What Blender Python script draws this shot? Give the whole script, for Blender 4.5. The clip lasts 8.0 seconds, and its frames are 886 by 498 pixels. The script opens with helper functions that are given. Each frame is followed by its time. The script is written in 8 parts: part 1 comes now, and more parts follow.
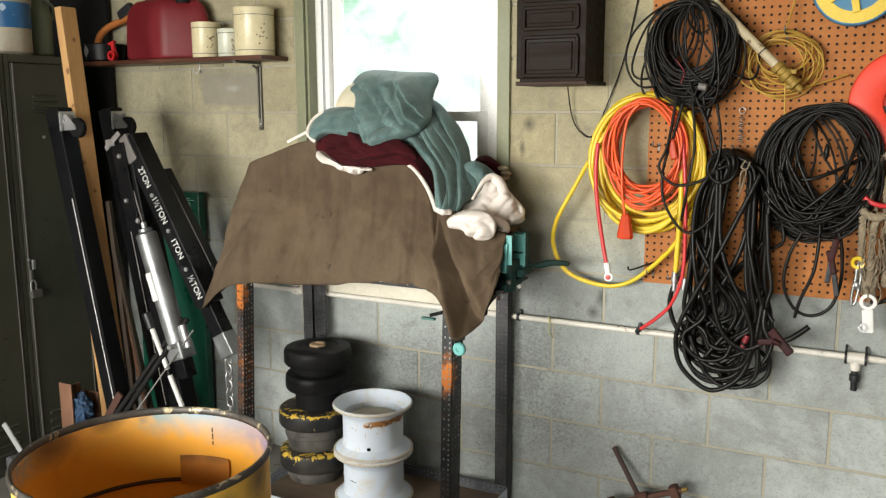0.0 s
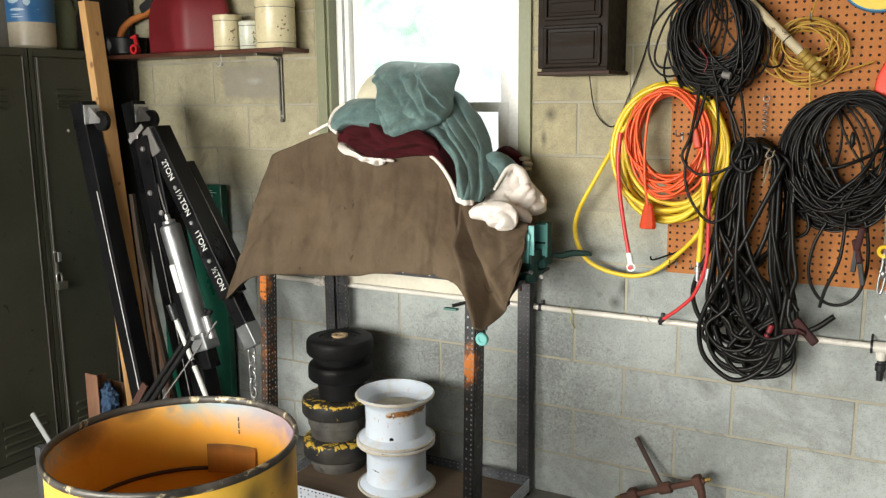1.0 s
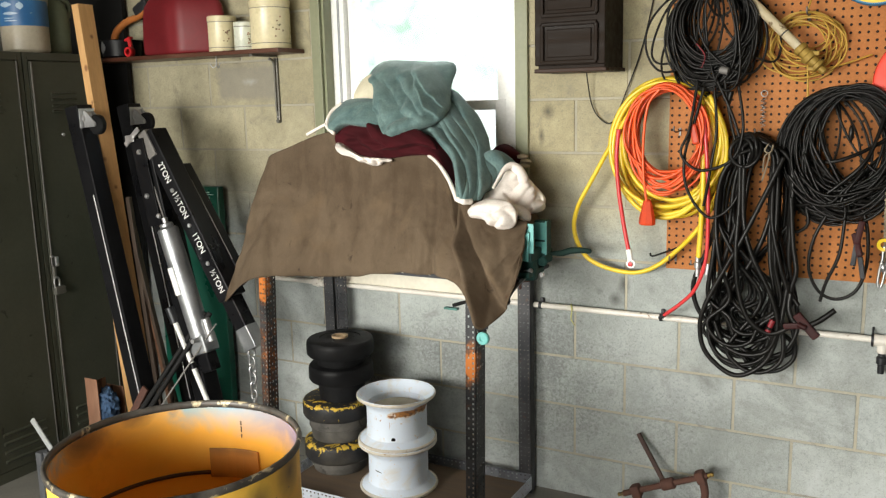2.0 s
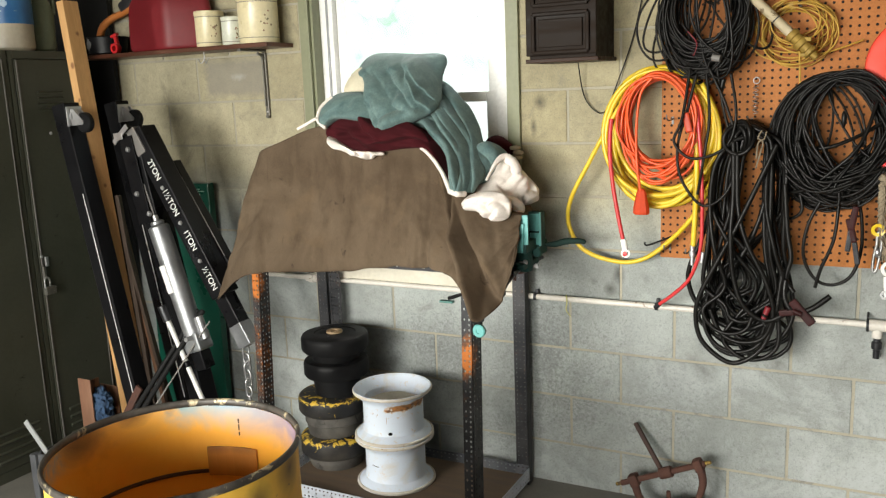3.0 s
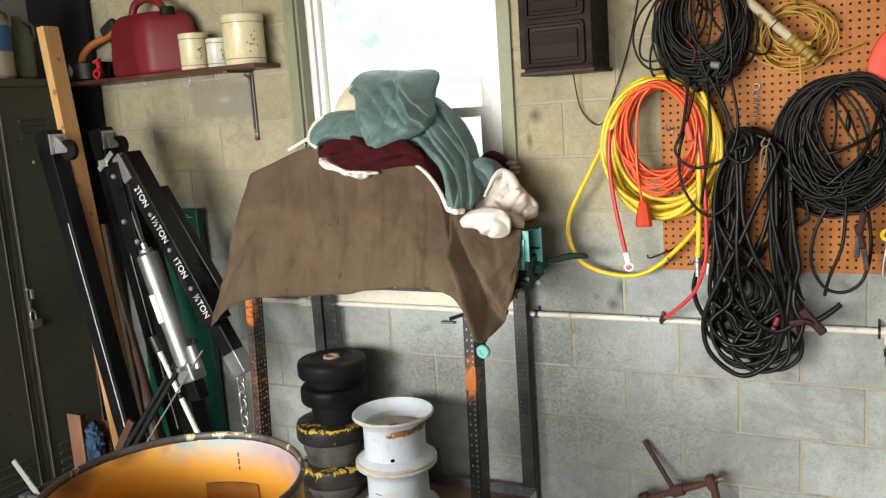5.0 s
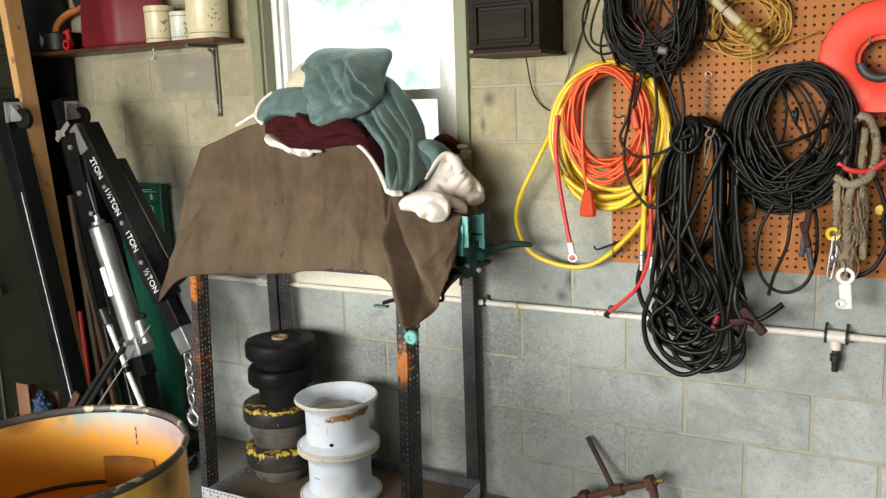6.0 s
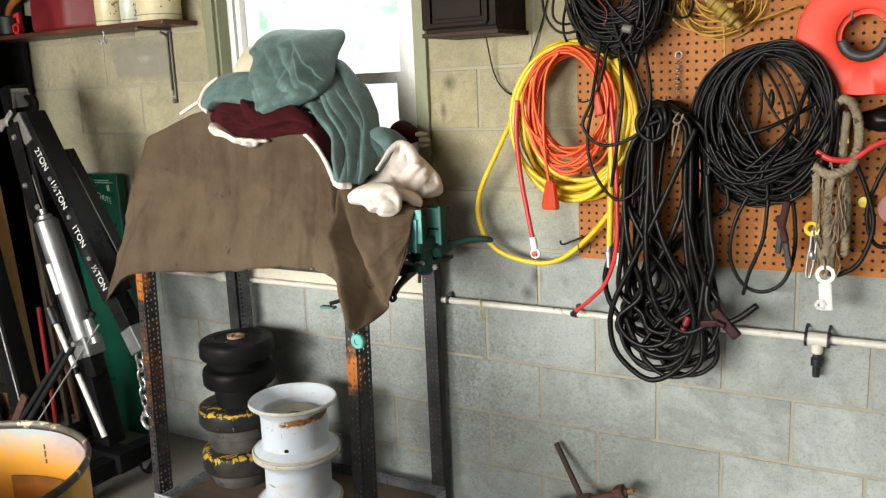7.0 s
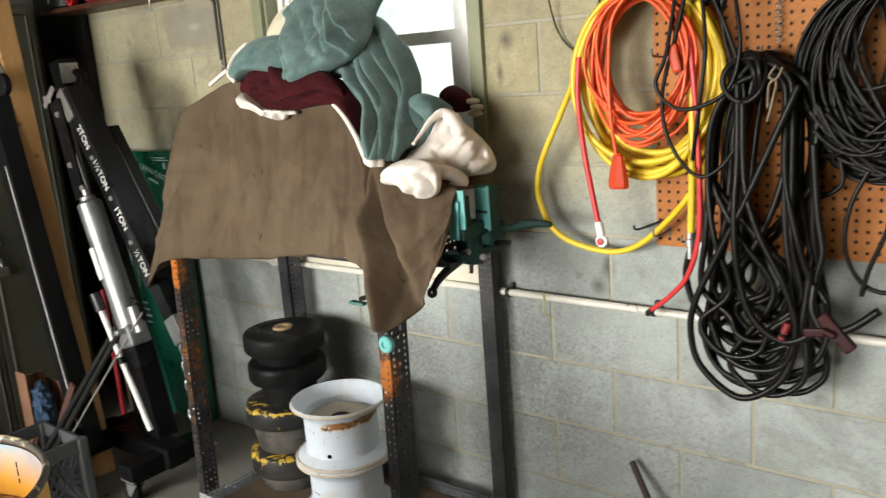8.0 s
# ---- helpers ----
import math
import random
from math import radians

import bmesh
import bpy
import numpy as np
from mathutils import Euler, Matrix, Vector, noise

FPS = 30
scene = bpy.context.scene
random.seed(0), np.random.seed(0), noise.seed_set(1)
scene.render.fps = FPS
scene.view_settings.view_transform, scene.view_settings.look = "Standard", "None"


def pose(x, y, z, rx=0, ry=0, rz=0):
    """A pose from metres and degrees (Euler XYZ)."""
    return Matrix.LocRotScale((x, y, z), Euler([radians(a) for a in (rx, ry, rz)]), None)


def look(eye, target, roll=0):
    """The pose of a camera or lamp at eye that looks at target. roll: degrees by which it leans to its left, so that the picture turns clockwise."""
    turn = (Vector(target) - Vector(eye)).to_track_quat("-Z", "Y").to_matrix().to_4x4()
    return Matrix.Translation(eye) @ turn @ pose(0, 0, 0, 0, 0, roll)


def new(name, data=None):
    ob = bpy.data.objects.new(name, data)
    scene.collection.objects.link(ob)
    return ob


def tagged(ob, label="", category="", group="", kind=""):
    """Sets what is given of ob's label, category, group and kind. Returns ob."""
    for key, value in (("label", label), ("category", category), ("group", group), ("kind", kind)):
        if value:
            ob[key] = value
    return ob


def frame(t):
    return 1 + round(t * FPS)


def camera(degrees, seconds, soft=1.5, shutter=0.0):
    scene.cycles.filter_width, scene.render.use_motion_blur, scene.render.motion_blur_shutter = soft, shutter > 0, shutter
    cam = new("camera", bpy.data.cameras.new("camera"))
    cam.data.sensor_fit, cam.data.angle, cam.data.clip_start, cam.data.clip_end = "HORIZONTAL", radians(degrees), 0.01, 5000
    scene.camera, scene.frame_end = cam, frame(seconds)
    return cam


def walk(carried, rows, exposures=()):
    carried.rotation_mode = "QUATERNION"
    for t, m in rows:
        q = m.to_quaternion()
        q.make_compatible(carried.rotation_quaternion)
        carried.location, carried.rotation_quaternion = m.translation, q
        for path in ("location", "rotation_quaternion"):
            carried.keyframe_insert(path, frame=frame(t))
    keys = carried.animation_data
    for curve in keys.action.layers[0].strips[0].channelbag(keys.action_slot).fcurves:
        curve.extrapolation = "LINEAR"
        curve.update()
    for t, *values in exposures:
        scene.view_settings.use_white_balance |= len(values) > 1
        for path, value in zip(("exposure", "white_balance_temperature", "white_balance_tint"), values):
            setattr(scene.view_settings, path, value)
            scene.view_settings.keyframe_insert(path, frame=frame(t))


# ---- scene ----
cam = camera(55.5, 8.0, 1.3, 0.35)
PATH = [
    (0, (0.909, -3.066, 1.643), (-0.004, -1.317, 1.313), -0.2),
    (0.5, (0.903, -3.071, 1.645), (-0.037, -1.34, 1.302), -0.7),
    (1, (0.897, -3.08, 1.637), (-0.051, -1.353, 1.29), -0.6),
    (1.5, (0.887, -3.079, 1.647), (-0.063, -1.354, 1.295), -1.0),
    (3, (0.861, -3.075, 1.645), (-0.055, -1.336, 1.272), -2.3),
    (3.5, (0.835, -3.058, 1.645), (-0.085, -1.326, 1.255), -2.8),
    (4, (0.804, -3.05, 1.629), (-0.125, -1.317, 1.26), -3.4),
    (4.2, (0.759, -3.045, 1.625), (-0.156, -1.301, 1.274), -3.6),
    (5.3, (0.808, -3.002, 1.636), (-0.072, -1.237, 1.304), -3.7),
    (5.5, (0.835, -2.965, 1.621), (-0.034, -1.196, 1.281), -3.4),
    (6, (1.039, -2.826, 1.58), (0.083, -1.103, 1.234), -2.0),
    (6.5, (1.137, -2.707, 1.58), (0.13, -1.019, 1.213), -3.5),
    (7, (1.112, -2.559, 1.583), (0.13, -0.861, 1.196), -2.5),
    (7.5, (1.06, -2.367, 1.592), (0.033, -0.701, 1.178), -1.7),
    (8, (1.099, -2.109, 1.546), (-0.129, -0.594, 1.103), -4.4),
]
walk(cam, [(t, look(eye, target, roll)) for t, eye, target, roll in PATH], [(0, -0.10), (1.5, -0.02), (5.5, -0.02), (8, 0.04)])

# ---- world and light ----
world = bpy.data.worlds.new("world")
scene.world = world
world.use_nodes = True
wn = world.node_tree
sky = wn.nodes.new("ShaderNodeTexSky")
sky.sky_type, sky.sun_disc = "NISHITA", False
sky.sun_elevation, sky.sun_rotation = radians(50), radians(20)
wn.links.new(sky.outputs[0], wn.nodes["Background"].inputs[0])
wn.nodes["Background"].inputs[1].default_value = 0.12
sun = new("sun", bpy.data.lights.new("sun", "SUN"))
sun.data.energy, sun.data.angle, sun.data.color = 3.0, radians(0.6), (1.0, 0.95, 0.88)
sun.matrix_basis = look((1.4, 4.0, 5.0), (0, 0, 0))


def area_lamp(name, eye, target, w, h, watts, color, spread=180):
    lamp = new(name, bpy.data.lights.new(name, "AREA"))
    lamp.data.shape, lamp.data.size, lamp.data.size_y = "RECTANGLE", w, h
    lamp.data.energy, lamp.data.color = watts, color
    lamp.data.spread = radians(spread)
    lamp.matrix_basis = look(eye, target)
    return lamp


# daylight through the open garage door behind the camera, and through the window
area_lamp("door_daylight", (-1.75, -5.42, 1.52), (-0.1, 0, 0.60), 1.7, 1.25, 97, (1.0, 0.975, 0.895), 100)
area_lamp("door_daylight", (0.05, -5.42, 1.52), (-0.1, 0, 0.60), 1.9, 1.25, 50, (1.0, 0.975, 0.895), 100)
area_lamp("window_daylight", (-0.9, 0.80, 2.85), (-0.9, -0.35, 1.3), 1.0, 0.7, 22, (0.95, 1.0, 0.97))

# ---- mesh helpers ----
ORIGIN = {}


def mesh_of(verts, faces, smooth=False):
    me = bpy.data.meshes.new("m")
    me.from_pydata([tuple(v) for v in verts], [], faces)
    if smooth:
        me.shade_smooth()
    me.update()
    return me


def from_bm(bm, smooth=False):
    bmesh.ops.recalc_face_normals(bm, faces=bm.faces)
    me = bpy.data.meshes.new("m")
    bm.to_mesh(me)
    bm.free()
    if smooth:
        me.shade_smooth()
    return me


def add_box(bm, c, s, bevel=0.0, m=None, seg=2):
    r = bmesh.ops.create_cube(bm, size=1.0)
    vs = r["verts"]
    t = Matrix.Translation(c) @ (m or Matrix()) @ Matrix.Diagonal((*s, 1))
    bmesh.ops.transform(bm, matrix=t, verts=vs)
    if bevel:
        es = list({e for v in vs for e in v.link_edges})
        bmesh.ops.bevel(bm, geom=es, offset=bevel, segments=seg, affect="EDGES", profile=0.6)
    return bm


def box(c, s, bevel=0.003, m=None, seg=2):
    return from_bm(add_box(bmesh.new(), c, s, bevel, m, seg))


def boxes(items, bevel=0.003):
    bm = bmesh.new()
    for c, s in items:
        add_box(bm, c, s, bevel)
    return from_bm(bm)


def axis_matrix(a, b):
    """Turns z onto the way from a to b."""
    return (Vector(b) - Vector(a)).to_track_quat("Z", "Y").to_matrix().to_4x4()


def bar(a, b, w, d, bevel=0.003, up=None):
    """A square bar from a to b, w wide and d deep (towards y)."""
    a, b = Vector(a), Vector(b)
    z = (b - a).normalized()
    y = Vector(up or (0, 1, 0))
    x = y.cross(z).normalized()
    y = z.cross(x)
    m = Matrix((x, y, z)).transposed().to_4x4()
    return box((a + b) / 2, (w, d, (b - a).length), bevel, m)


def lathe(profile, seg=40, c=(0, 0, 0), m=None, smooth=True):
    """Turns (radius, height) pairs round z."""
    verts, faces, n = [], [], len(profile)
    for k in range(seg):
        a = 2 * math.pi * k / seg
        verts += [(r * math.cos(a), r * math.sin(a), z) for r, z in profile]
    for k in range(seg):
        for i in range(n - 1):
            a, b = k * n + i, ((k + 1) % seg) * n + i
            faces.append((a, b, b + 1, a + 1))
    bm = bmesh.new()
    me = mesh_of(verts, faces)
    bm.from_mesh(me)
    bpy.data.meshes.remove(me)
    bmesh.ops.remove_doubles(bm, verts=bm.verts, dist=1e-6)
    bmesh.ops.transform(bm, matrix=Matrix.Translation(c) @ (m or Matrix()), verts=bm.verts)
    me = from_bm(bm, smooth)
    if smooth:
        me.set_sharp_from_angle(angle=radians(38))
    return me


def rod(a, b, r, seg=14, bevel=0.0):
    n = (Vector(b) - Vector(a)).length
    e = min(bevel or r * 0.15, n / 4)
    return lathe([(0, 0), (r - e, 0), (r, e), (r, n - e), (r - e, n), (0, n)], seg, a, axis_matrix(a, b))


def spline(pts, n, closed=False):
    """A smooth run of n points through a few."""
    p = np.array(pts, float)
    k = len(p)
    out = []
    for t in np.linspace(0, k if closed else k - 1, n, endpoint=not closed):
        i = min(int(t), k - 1 if closed else k - 2)
        u = t - i
        q = [p[(i + j) % k] if closed else p[min(max(i + j, 0), k - 1)] for j in (-1, 0, 1, 2)]
        out.append(0.5 * (2 * q[1] + (q[2] - q[0]) * u + (2 * q[0] - 5 * q[1] + 4 * q[2] - q[3]) * u * u + (3 * q[1] - q[0] - 3 * q[2] + q[3]) * u ** 3))
    return np.array(out)


def tube_data(path, r, sides=8, closed=False, base=0):
    p = np.array(path, float)
    n = len(p)
    tang = np.roll(p, -1, 0) - np.roll(p, 1, 0) if closed else np.gradient(p, axis=0)
    tang /= np.linalg.norm(tang, axis=1)[:, None] + 1e-9
    nor = np.cross(tang[0], (0.31, 0.92, 0.22))
    verts, faces = [], []
    for i in range(n):
        nor = nor - tang[i] * (nor @ tang[i])
        nor /= np.linalg.norm(nor) + 1e-9
        bi = np.cross(tang[i], nor)
        ri = r[i] if isinstance(r, (list, np.ndarray)) else r
        for k in range(sides):
            a = 2 * math.pi * k / sides
            verts.append(p[i] + ri * (math.cos(a) * nor + math.sin(a) * bi))
    for i in range(n if closed else n - 1):
        j = (i + 1) % n
        for k in range(sides):
            l = (k + 1) % sides
            faces.append((base + i * sides + k, base + i * sides + l, base + j * sides + l, base + j * sides + k))
    if not closed:
        faces.append(tuple(base + k for k in range(sides))[::-1])
        faces.append(tuple(base + (n - 1) * sides + k for k in range(sides)))
    return verts, faces


def tubes(paths, r, sides=8, closed=False):
    verts, faces = [], []
    for p in paths:
        v, f = tube_data(p, r, sides, closed, len(verts))
        verts += v
        faces += f
    return mesh_of(verts, faces, True)


def ribbon(arc, h):
    n = len(arc)
    prof = [max(math.sin(math.pi * i / (n - 1)), 0.0) ** 0.5 for i in range(n)]
    rng = random.Random(n)
    v = []
    for i, (x, y, z) in enumerate(arc):
        e = prof[i] * (0.7 + 0.5 * rng.random())
        v += [(x, y, z - h * e * 0.5), (x, y, z + h * e * 0.5)]
    return mesh_of(v, [(2 * i, 2 * i + 2, 2 * i + 3, 2 * i + 1) for i in range(n - 1)])


def thing(name, loc, label, category, group="", kind=""):
    root = new(name)
    root.location = loc
    root.empty_display_size = 0.05
    ORIGIN[root] = Vector(loc)
    return tagged(root, label, category, group, kind)


def part(name, me, material, parent, label=""):
    """Links a mesh, given in the world's metres, under a thing or a part."""
    ob = new(name, me)
    me.name = name
    if material:
        me.materials.append(material)
    top = parent
    while top.parent:
        top = top.parent
    me.transform(Matrix.Translation(-ORIGIN.get(top, Vector())))
    ob.parent = parent
    return tagged(ob, label)


def solid(name, me, material, label, category, kind="", group=""):
    """A thing that is one mesh."""
    c = Vector((0, 0, 0))
    lo = [min(v.co[i] for v in me.vertices) for i in range(3)]
    hi = [max(v.co[i] for v in me.vertices) for i in range(3)]
    c = Vector(((lo[0] + hi[0]) / 2, (lo[1] + hi[1]) / 2, lo[2]))
    me.transform(Matrix.Translation(-c))
    ob = new(name, me)
    me.name = name
    ob.location = c
    ORIGIN[ob] = c
    if material:
        me.materials.append(material)
    return tagged(ob, label, category, group, kind)


# ---- materials ----
def base_mat(name):
    m = bpy.data.materials.new(name)
    m.use_nodes = True
    t = m.node_tree
    return m, t, t.nodes["Principled BSDF"]


def n_noise(t, scale, detail=4.0, rough=0.55, vec=None, distort=0.0):
    n = t.nodes.new("ShaderNodeTexNoise")
    n.inputs["Scale"].default_value, n.inputs["Detail"].default_value = scale, detail
    n.inputs["Roughness"].default_value, n.inputs["Distortion"].default_value = rough, distort
    if vec:
        t.links.new(vec, n.inputs["Vector"])
    return n


def n_ramp(t, fac, stops):
    r = t.nodes.new("ShaderNodeValToRGB")
    e = r.color_ramp.elements
    while len(e) < len(stops):
        e.new(0.5)
    for k, (p, c) in enumerate(stops):
        e[k].position = p
        e[k].color = (c, c, c, 1) if isinstance(c, (int, float)) else (*c, 1)
    t.links.new(fac, r.inputs[0])
    return r


def n_mix(t, fac, a, b, mode="MIX"):
    x = t.nodes.new("ShaderNodeMix")
    x.data_type, x.blend_type = "RGBA", mode
    for sock, v in ((x.inputs[0], fac), (x.inputs[6], a), (x.inputs[7], b)):
        if isinstance(v, bpy.types.NodeSocket):
            t.links.new(v, sock)
        elif isinstance(v, (int, float)):
            sock.default_value = v if sock == x.inputs[0] else (v, v, v, 1)
        else:
            sock.default_value = (*v, 1)
    return x.outputs[2]


def n_math(t, op, a, b=0.0):
    x = t.nodes.new("ShaderNodeMath")
    x.operation = op
    for sock, v in ((x.inputs[0], a), (x.inputs[1], b)):
        if isinstance(v, bpy.types.NodeSocket):
            t.links.new(v, sock)
        else:
            sock.default_value = v
    return x.outputs[0]


def n_bump(t, height, strength, dist, b):
    x = t.nodes.new("ShaderNodeBump")
    x.inputs["Strength"].default_value, x.inputs["Distance"].default_value = strength, dist
    t.links.new(height, x.inputs["Height"])
    t.links.new(x.outputs[0], b.inputs["Normal"])


def n_pos(t):
    return t.nodes.new("ShaderNodeNewGeometry").outputs["Position"]


def surf(name, c1, c2, rough=0.6, metal=0.0, big=3.0, fine=60.0, bump=0.15, dist=0.002, worn=None, worn_at=0.62, worn_scale=9.0, sheen=0.0, rough_var=0.15, stretch=None, grain=(0.93, 1.05), spec=0.5):
    """A surface of two tones with grain, and worn or stained patches of a third."""
    m, t, b = base_mat(name)
    p = n_pos(t)
    if stretch:
        mp = t.nodes.new("ShaderNodeMapping")
        mp.inputs["Scale"].default_value = stretch
        t.links.new(p, mp.inputs["Vector"])
        p = mp.outputs[0]
    a = n_noise(t, big, 5, 0.6, p, 0.4)
    f = n_noise(t, fine, 3, 0.6, p)
    fac = n_ramp(t, a.outputs[0], [(0.32, 0.0), (0.68, 1.0)]).outputs[0]
    col = n_mix(t, fac, c1, c2)
    g = n_ramp(t, f.outputs[0], [(0.3, grain[0]), (0.7, grain[1])]).outputs[0]
    col = n_mix(t, 1.0, col, g, "MULTIPLY")
    b.inputs["Specular IOR Level"].default_value = spec
    if worn:
        w = n_noise(t, worn_scale, 8, 0.65, p, 0.6)
        wf = n_ramp(t, w.outputs[0], [(worn_at, 0.0), (worn_at + 0.05, 1.0)]).outputs[0]
        col = n_mix(t, wf, col, worn)
    t.links.new(col, b.inputs["Base Color"])
    rv = n_ramp(t, a.outputs[0], [(0.3, max(rough - rough_var, 0.04)), (0.7, min(rough + rough_var, 1.0))])
    t.links.new(rv.outputs[0], b.inputs["Roughness"])
    b.inputs["Metallic"].default_value = metal
    if sheen:
        b.inputs["Sheen Weight"].default_value = sheen
        b.inputs["Sheen Roughness"].default_value = 0.4
    n_bump(t, f.outputs[0], bump, dist, b)
    return m


def spot_mask(t, p, spots):
    """Highest of several soft spots, each (centre, scale, strength)."""
    mask = None
    for c, sc, a in spots:
        mp = t.nodes.new("ShaderNodeVectorMath")
        mp.operation = "SUBTRACT"
        t.links.new(p, mp.inputs[0])
        mp.inputs[1].default_value = c
        ms = t.nodes.new("ShaderNodeVectorMath")
        ms.operation = "MULTIPLY"
        t.links.new(mp.outputs[0], ms.inputs[0])
        ms.inputs[1].default_value = sc
        ln = t.nodes.new("ShaderNodeVectorMath")
        ln.operation = "LENGTH"
        t.links.new(ms.outputs[0], ln.inputs[0])
        d = n_ramp(t, ln.outputs["Value"], [(0.0, a), (1.0, 0.0)]).outputs[0]
        mask = d if mask is None else n_math(t, "MAXIMUM", mask, d)
    return mask


def post_mat():
    """Dark slotted steel with old orange paint and rust."""
    m, t, b = base_mat("rusty_post_steel")
    p = n_pos(t)
    a = n_noise(t, 8, 5, 0.6, p)
    col = n_mix(t, n_ramp(t, a.outputs[0], [(0.35, 0.0), (0.65, 1.0)]).outputs[0], (0.020, 0.021, 0.024), (0.056, 0.055, 0.058))
    n1 = n_noise(t, 35, 6, 0.7, p)
    mask = spot_mask(t, p, (((-1.305, -0.565, 0.935), (22, 14, 8), 0.80), ((-0.385, -0.565, 0.725), (16, 14, 9), 0.62), ((-0.385, -0.56, 0.62), (14, 4, 8), 0.10), ((-1.30, -0.56, 0.60), (9, 4, 2.4), 0.26)))
    f = n_math(t, "ADD", mask, n1.outputs[0])
    col = n_mix(t, n_ramp(t, f, [(0.62, 0.0), (0.74, 0.85)]).outputs[0], col, (0.13, 0.055, 0.025))
    col = n_mix(t, n_ramp(t, f, [(0.76, 0.0), (0.90, 0.95)]).outputs[0], col, (0.55, 0.17, 0.03))
    t.links.new(col, b.inputs["Base Color"])
    b.inputs["Metallic"].default_value = 0.4
    b.inputs["Roughness"].default_value = 0.5
    n_bump(t, n1.outputs[0], 0.2, 0.001, b)
    return m


def block_mat():
    m, t, b = base_mat("concrete_block")
    p = n_pos(t)
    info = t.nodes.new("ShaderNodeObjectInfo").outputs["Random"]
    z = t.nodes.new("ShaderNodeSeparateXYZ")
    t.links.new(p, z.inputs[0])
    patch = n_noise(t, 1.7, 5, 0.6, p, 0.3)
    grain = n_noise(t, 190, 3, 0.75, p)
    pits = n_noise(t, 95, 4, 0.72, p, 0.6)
    # block colours, plus cool and warm light put into the tone by height
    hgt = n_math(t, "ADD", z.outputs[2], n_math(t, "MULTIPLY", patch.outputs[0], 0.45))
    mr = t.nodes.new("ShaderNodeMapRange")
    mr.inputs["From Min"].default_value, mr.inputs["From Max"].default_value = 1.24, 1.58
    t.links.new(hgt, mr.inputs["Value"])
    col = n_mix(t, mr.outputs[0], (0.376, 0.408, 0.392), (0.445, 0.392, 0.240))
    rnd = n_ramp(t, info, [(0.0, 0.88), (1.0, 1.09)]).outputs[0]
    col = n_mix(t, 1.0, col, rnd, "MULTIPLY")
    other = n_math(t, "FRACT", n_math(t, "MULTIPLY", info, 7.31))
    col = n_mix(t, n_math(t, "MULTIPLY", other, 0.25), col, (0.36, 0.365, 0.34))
    col = n_mix(t, 1.0, col, n_ramp(t, patch.outputs[0], [(0.3, 0.70), (0.7, 1.12)]).outputs[0], "MULTIPLY")
    mott = n_noise(t, 22, 5, 0.7, p)
    col = n_mix(t, 1.0, col, n_ramp(t, mott.outputs[0], [(0.3, 0.87), (0.7, 1.09)]).outputs[0], "MULTIPLY")
    col = n_mix(t, 1.0, col, n_ramp(t, grain.outputs[0], [(0.32, 0.84), (0.62, 1.06)]).outputs[0], "MULTIPLY")
    st = n_noise(t, 4.5, 6, 0.65, p, 0.5)
    col = n_mix(t, n_ramp(t, st.outputs[0], [(0.60, 0.0), (0.74, 0.62)]).outputs[0], col, (0.10, 0.095, 0.085))
    # pale lime bloom over the lower courses, in wiped streaks
    bl = n_noise(t, 5.0, 7, 0.68, p, 0.9)
    low = t.nodes.new("ShaderNodeMapRange")
    low.inputs["From Min"].default_value, low.inputs["From Max"].default_value = 1.05, 0.45
    t.links.new(z.outputs[2], low.inputs["Value"])
    bf = n_math(t, "MULTIPLY", n_ramp(t, bl.outputs[0], [(0.44, 0.0), (0.66, 0.60)]).outputs[0], low.outputs[0])
    col = n_mix(t, bf, col, (0.50, 0.53, 0.53))
    dk = n_noise(t, 9.0, 6, 0.7, p, 1.2)
    col = n_mix(t, n_ramp(t, dk.outputs[0], [(0.55, 0.0), (0.74, 0.36)]).outputs[0], col, (0.15, 0.15, 0.14))
    # dark smudges at set spots on the wall, ragged with noise
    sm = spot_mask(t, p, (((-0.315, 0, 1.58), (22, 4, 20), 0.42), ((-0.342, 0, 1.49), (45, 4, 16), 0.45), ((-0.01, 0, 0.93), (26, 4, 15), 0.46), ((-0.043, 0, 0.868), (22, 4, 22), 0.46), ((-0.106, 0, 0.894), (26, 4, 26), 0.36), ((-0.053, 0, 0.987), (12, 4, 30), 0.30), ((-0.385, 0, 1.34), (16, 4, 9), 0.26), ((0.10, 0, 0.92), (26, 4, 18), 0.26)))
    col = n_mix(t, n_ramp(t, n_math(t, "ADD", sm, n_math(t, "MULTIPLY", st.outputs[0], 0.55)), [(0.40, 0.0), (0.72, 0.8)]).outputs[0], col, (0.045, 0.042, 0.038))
    fl = n_noise(t, 55, 7, 0.75, p, 1.5)
    col = n_mix(t, n_ramp(t, fl.outputs[0], [(0.675, 0.0), (0.71, 0.6)]).outputs[0], col, (0.66, 0.67, 0.63))
    pf = n_ramp(t, pits.outputs[0], [(0.37, 1.0), (0.455, 0.0)]).outputs[0]
    # black mildew specks, thick in a few patches of the lower courses
    mildew_shade = spot_mask(t, p, (((-0.28, 0, 0.56), (2.3, 1, 1.9), 1.0), ((0.15, 0, 0.35), (2.6, 1, 3.0), 0.6), ((-0.80, 0, 0.55), (2.2, 1, 3.4), 0.9), ((-1.15, 0, 0.30), (3.0, 1, 3.2), 0.9), ((-0.45, 0, 0.25), (3.6, 1, 4.5), 0.8), ((0.22, 0, 0.16), (4.0, 1, 6.5), 0.7)))
    mil = n_noise(t, 85, 6, 0.78, p, 0.8)
